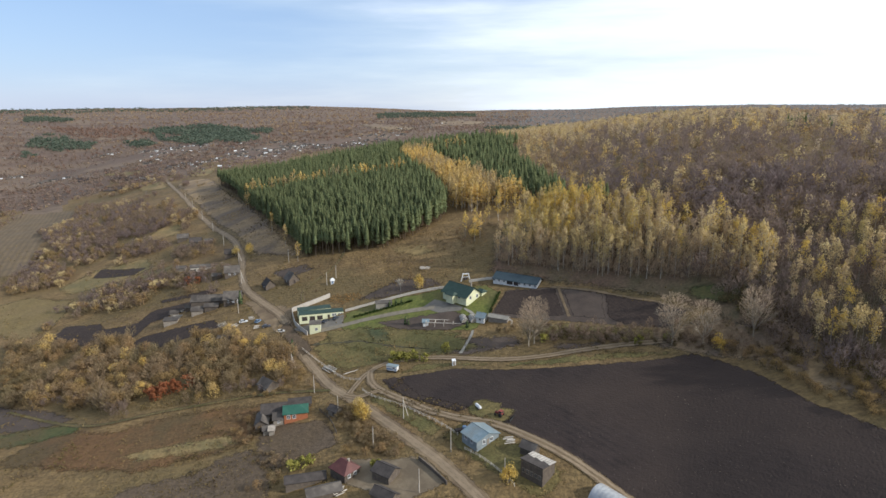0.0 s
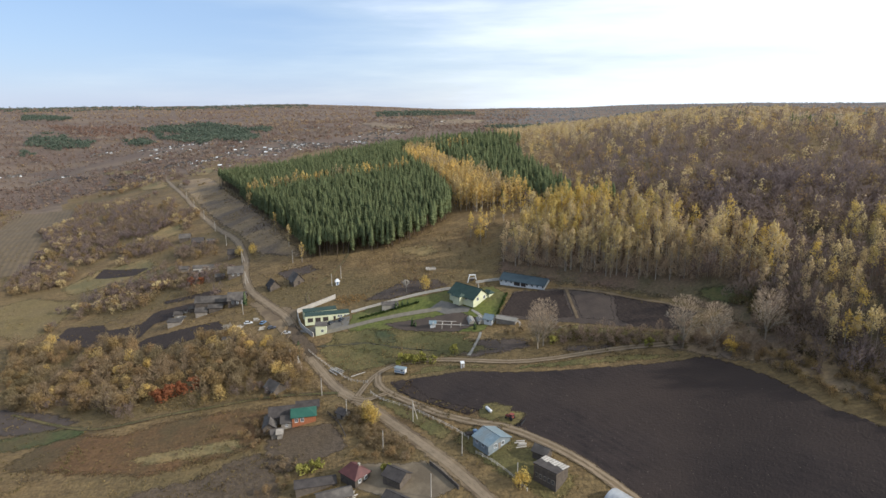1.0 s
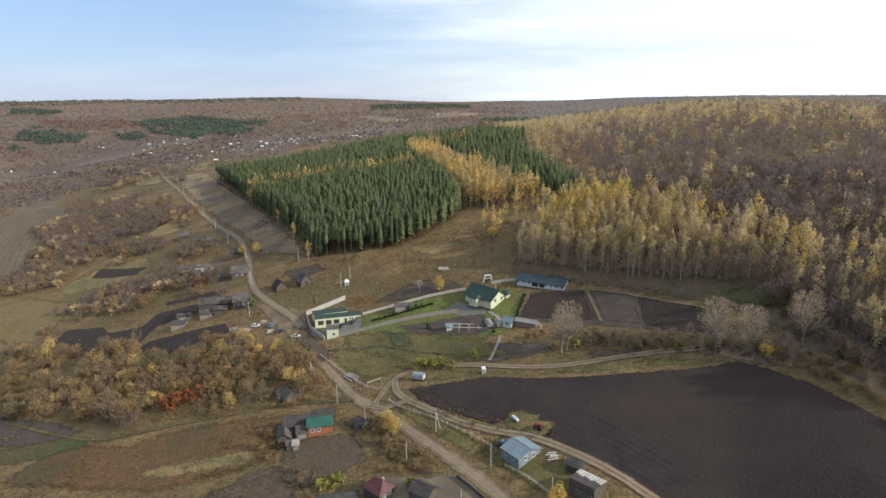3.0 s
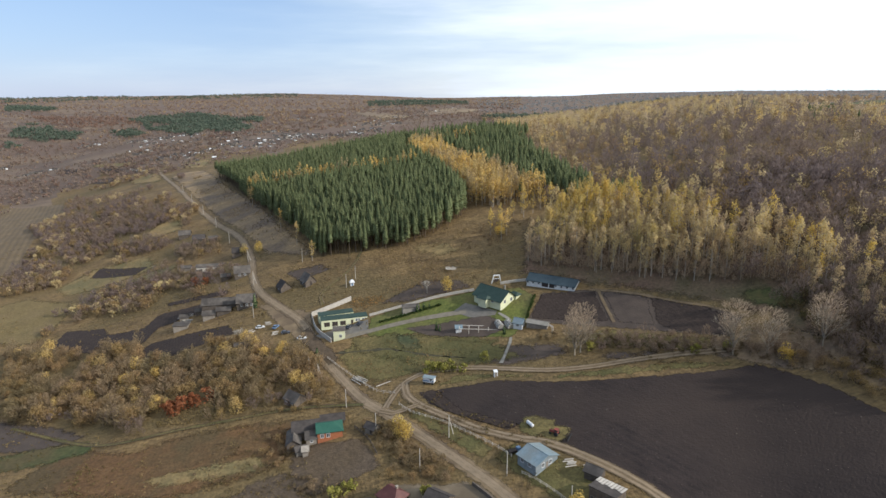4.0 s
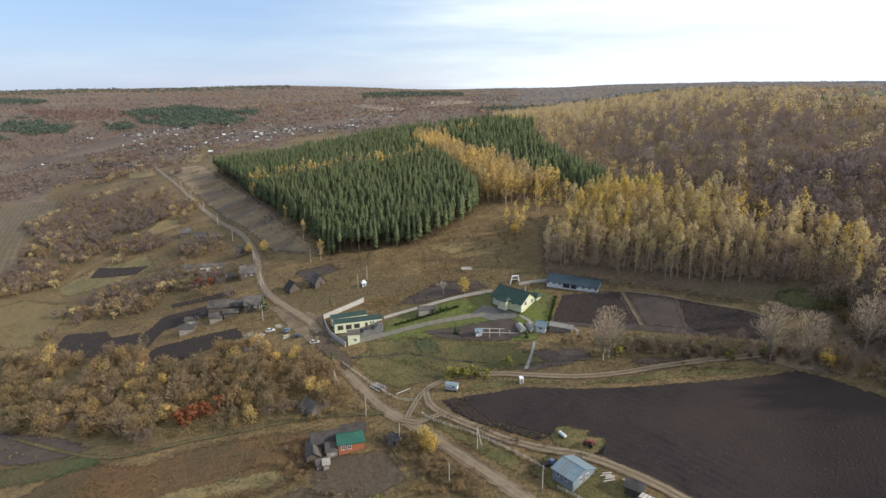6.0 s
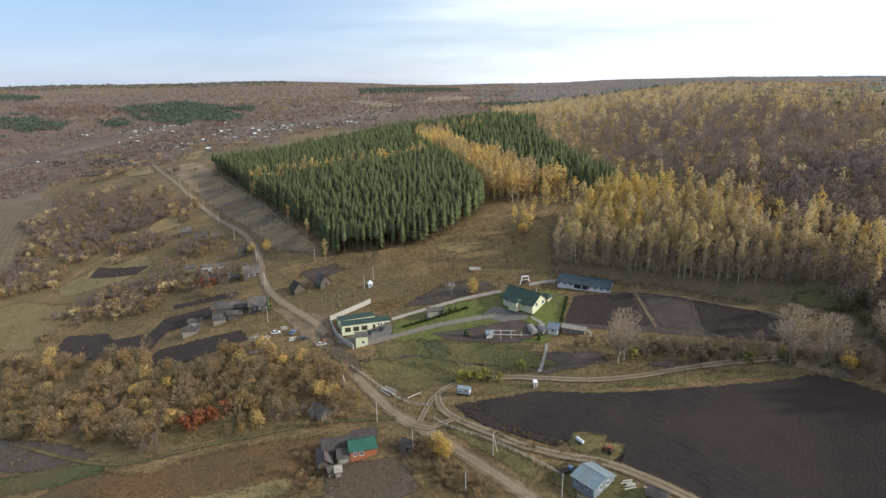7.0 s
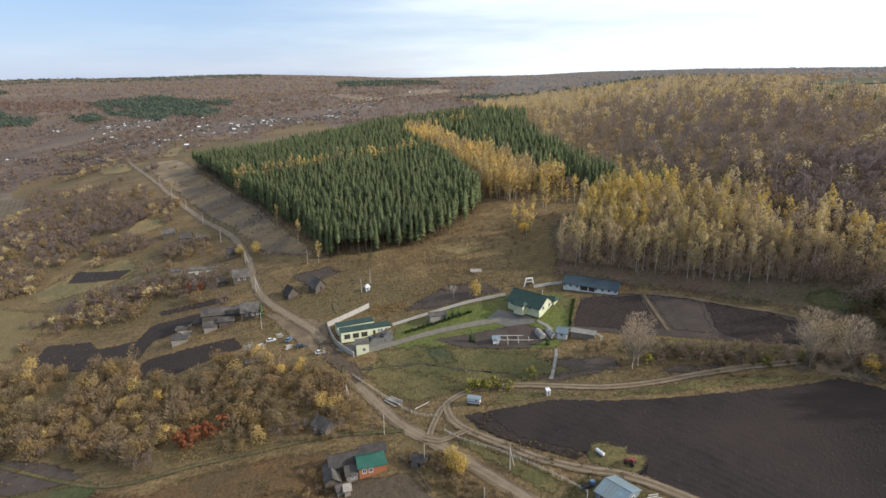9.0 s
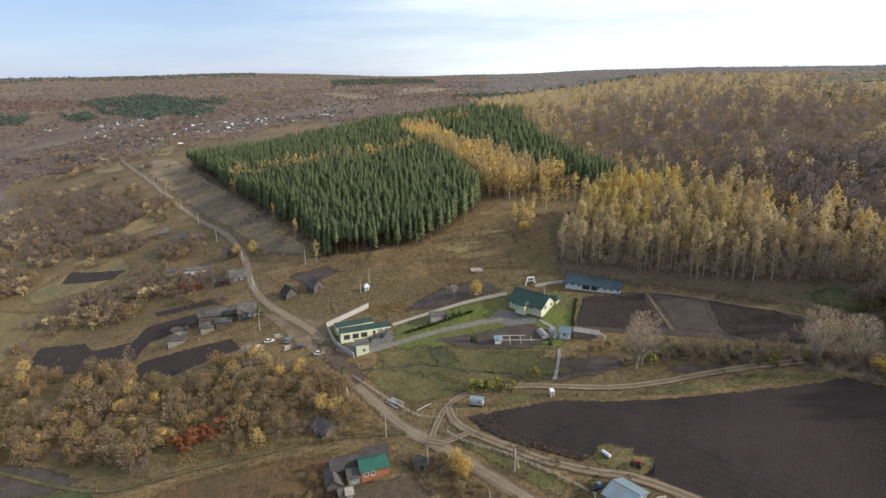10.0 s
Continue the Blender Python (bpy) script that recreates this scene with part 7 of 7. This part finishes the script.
def trailer(x, y, rot):
    root = thing("caravan", x, y, rot, None, "white wheeled cabin with a blue stripe and awning", "caravan")
    bm = boxed(-2.2, 2.2, -1.1, 1.1, 0.7, 2.6)
    bmesh.ops.bevel(bm, geom=bm.edges[:], offset=0.15, segments=2, affect="EDGES")
    body = part("body", bm, M_WHITE, root)
    part("stripe", boxed(-2.1, 2.1, -1.13, -1.09, 1.2, 1.7), M_BLUE, body)
    part("roof_sheet", boxed(-2.4, 2.4, -1.3, 1.3, 2.62, 2.7), M_BLUEROOF, body)
    window(root, 4.4, 2.2, "s", 1.0, 1.6, 0.8, 0.7)
    part("drawbar", beamed((2.2, 0, 0.75), (3.4, 0, 0.6), 0.07, 5), M_RUBBER, root)
    for wx in (-1.6, 1.6):
        for wy in (-1.0, 1.0):
            part("wheel", beamed((wx, wy - 0.12, 0.42), (wx, wy + 0.12, 0.42), 0.42, 12), M_RUBBER, root)


trailer(-20.2, 224.2, -20)
house("booth", "white narrow booth beside the field path", 4.0, 219.9, 10, 1.2, 1.2, 1.7, 0.4, M_WHITE, M_WHITE, "shed", "booth", over=0.15, doors=(("s", 0, 0.7, 1.8, M_PLANK),))


def lumber(x, y, rot, n, L, label, seed=1):
    r = np.random.default_rng(seed)
    root = thing("plank_stack", x, y, rot, None, label, "planks")
    for k in range(n):
        yy, zz = -1.6 + 3.2 * k / n + r.normal() * 0.1, 0.12 + 0.28 * (k % 3)
        bm = beamed((-L / 2 + r.normal() * 0.4, yy, zz), (L / 2 + r.normal() * 0.4, yy + r.normal() * 0.3, zz), 0.17, 5)
        part("plank", bm, M_BOARDS, root)


lumber(-47.3, 235.6, -42, 10, 6.0, "stack of pale logs beside the road", 2)
lumber(-36.5, 232.0, 40, 1, 10.0, "single long pale pole lying on the grass", 3)
lumber(-146.0, 318.5, 15, 8, 4.5, "heap of pale lumber in the farm yard", 4)
for k, (cx, cy, cr) in enumerate(((-152.4, 325.0, 20), (-146.7, 324.5, 70), (-151.2, 318.4, 110), (-145.2, 315.5, 35), (-104.5, 288.5, 60), (-97.5, 293.0, 15))):
    lumber(cx, cy, cr, 5, 2.6, "small heap of pale boards and scrap in the farm yard", 20 + k)
lumber(20.5, 171.5, 10, 6, 3.0, "heap of pale scrap boards behind the blue-roofed house", 5)
lumber(25.0, 167.5, -30, 6, 3.0, "heap of pale boards by the shed", 6)
lumber(-9.2, 303.0, 5, 6, 5.0, "stack of white boards on the slope", 7)
lumber(-92.0, 283.0, 30, 5, 3.0, "small heap of boards on the verge", 8)
lumber(-31.5, 161.0, 35, 8, 4.0, "heap of pale boards in the yard", 9)

# ---- single trees and bushes ----


def poplar(r, h):
    """Forking limbs with a haze of fine twigs, fanning out upwards."""
    v, f, s = bare(r, h, 3, 0.36, 0.2)
    n = 900
    u = r.random(n) ** 0.6
    a, q = r.random(n) * 6.283, np.sqrt(r.random(n))
    q = q * h * 0.28 * (0.25 + 0.75 * np.sin(np.pi * (0.1 + 0.6 * u)))
    c = np.stack([q * np.cos(a), q * np.sin(a), h * (0.3 + 0.68 * u - 0.12 * (q / (h * 0.28)) ** 2)], 1)
    lv, lf = slivers(r, c, np.stack([np.cos(a), np.sin(a), 0.4 + 0 * a], 1) * (0.2 + q / (h * 0.2))[:, None], 0.75, 0.09)
    return join([(v, f, 0), (lv, lf, 1)])


BT = [tree_kind("poplar_tree", poplar(R, 21.0), [M_PALEBARK, M_TWIG], "tall leafless poplar with pale branches", "tree", "leafless trees by the ravine") for _ in range(3)]
plant(BT, [(33.2, 222.6), (81.3, 203.0), (90.0, 198.2), (105.0, 194.2), (35.6, 223.8)], (0.8, 0.98), 3)
YT = [tree_kind("birch_tree", broad(R, 7.5, 620, 11, 0.27, 4, 0.36, 0.2), [M_PALEBARK, M_YELLOW], "golden birch standing alone", "tree", "single golden trees") for _ in range(2)]
plant(YT, [(-137, 391), (-126, 386), (18.4, 154.5), (-28.5, 195.0), (-181, 556), (-12, 285.5), (93.7, 193.5), (-30.5, 198), (17, 324)], (0.8, 1.05), 4)
LT = [tree_kind("bush", broad(R, 3.6, 180, 6, 0.34), [M_BARK, M_LIME], "yellow-green leafy bush beside the track", "bush", "yellow-green bushes") for _ in range(3)]
plant(LT, [(-18.0, 231.8), (-14.5, 230.4), (-11.0, 229.2), (-7.6, 227.5), (-21.5, 231.0), (39.3, 224.0), (71.2, 208.6), (80.8, 206.0), (-21.5, 169.5), (-46, 175.5), (-43.5, 176.5), (-48.5, 174.5), (1, 232), (-16.5, 233.2), (-19.8, 233.0), (-12.6, 231.5)], (0.9, 1.4), 5)
RT = [tree_kind("rowan_bush", broad(R, 4.4, 200, 6, 0.36), [M_BARK, M_RED], "bright red rowan bush", "bush", "red rowans of the thicket") for _ in range(2)]
plant(RT, REDS + [(-160, 366), (-152, 363)], (1.2, 1.75), 6)
ST = [tree_kind("spruce_tree", pine(R, 6.0, 12, 8, 0.06, 0.2), [M_BARK, M_SPRUCE, M_PINECORE], "young dark green spruce in the garden", "tree", "spruces of the compound") for _ in range(2)]
plant(ST, [(10.2, 246.4), (-25.5, 275.8), (-22.5, 276.6), (-20, 277.0), (-17, 259.0), (-15.6, 258.2)], (0.45, 0.75), 7)
plant([tree_kind("pine_tree", pine(R, 9.0, 14, 8, 0.12, 0.17), [M_BARK, M_SPRUCE, M_PINECORE], "green pine beside the farmhouse", "tree", "")], [(-108.5, 311.0), (-66.5, 251)], (0.9, 1.1), 8)
GB = [tree_kind("birch_tree", birch(R, 15.0, 260, 0.3, 0.13, 0.34, 7), [M_BIRCHBARK, M_ORANGE], "orange-leaved birch at the pines' edge", "tree", "birches at the pines' edge") for _ in range(3)]
plant(GB, [(-160, 497), (-163, 501), (-118, 413), (-100, 377), (-86, 350), (20, 321.5), (17, 319)], (0.6, 1.1), 14)
WT = [tree_kind("birch_tree", bare(R, 8.0, 3, 0.4, 0.4), [M_BIRCHBARK], "bare white-stemmed birch beside the plots", "tree", "bare birches") for _ in range(2)]
plant(WT, [(-107.5, 280.0), (-21.0, 288.0)], (0.8, 1.0), 9)
DT = [tree_kind("bush", broad(R, 3.2, 160, 5, 0.3), [M_BARK, M_BROWN], "leafless brown bush on the garden slope", "bush", "brown bushes of the garden") for _ in range(2)]
plant(DT, [(26, 236), (29, 237.5), (23, 238), (31, 226), (-35, 199), (-33, 203)], (0.7, 1.1), 10)
hd = [(-42 + 1.4 * k, 274.2 + 0.1 * k) for k in range(20)]
scatter("hedge", [broad(R, 1.3, 70, 4, 0.2)], hd, (1.2, 1.8), [M_BARK, M_HEDGE], "clipped low hedge along the lawn", "hedge")
hd = [(20.5 + 0.35 * k, 254 + 0.9 * k) for k in range(16)]
scatter("hedge", [broad(R, 1.6, 80, 4, 0.24)], hd, (0.9, 1.3), [M_BARK, M_HEDGE], "dense green hedge beside the main house", "hedge")
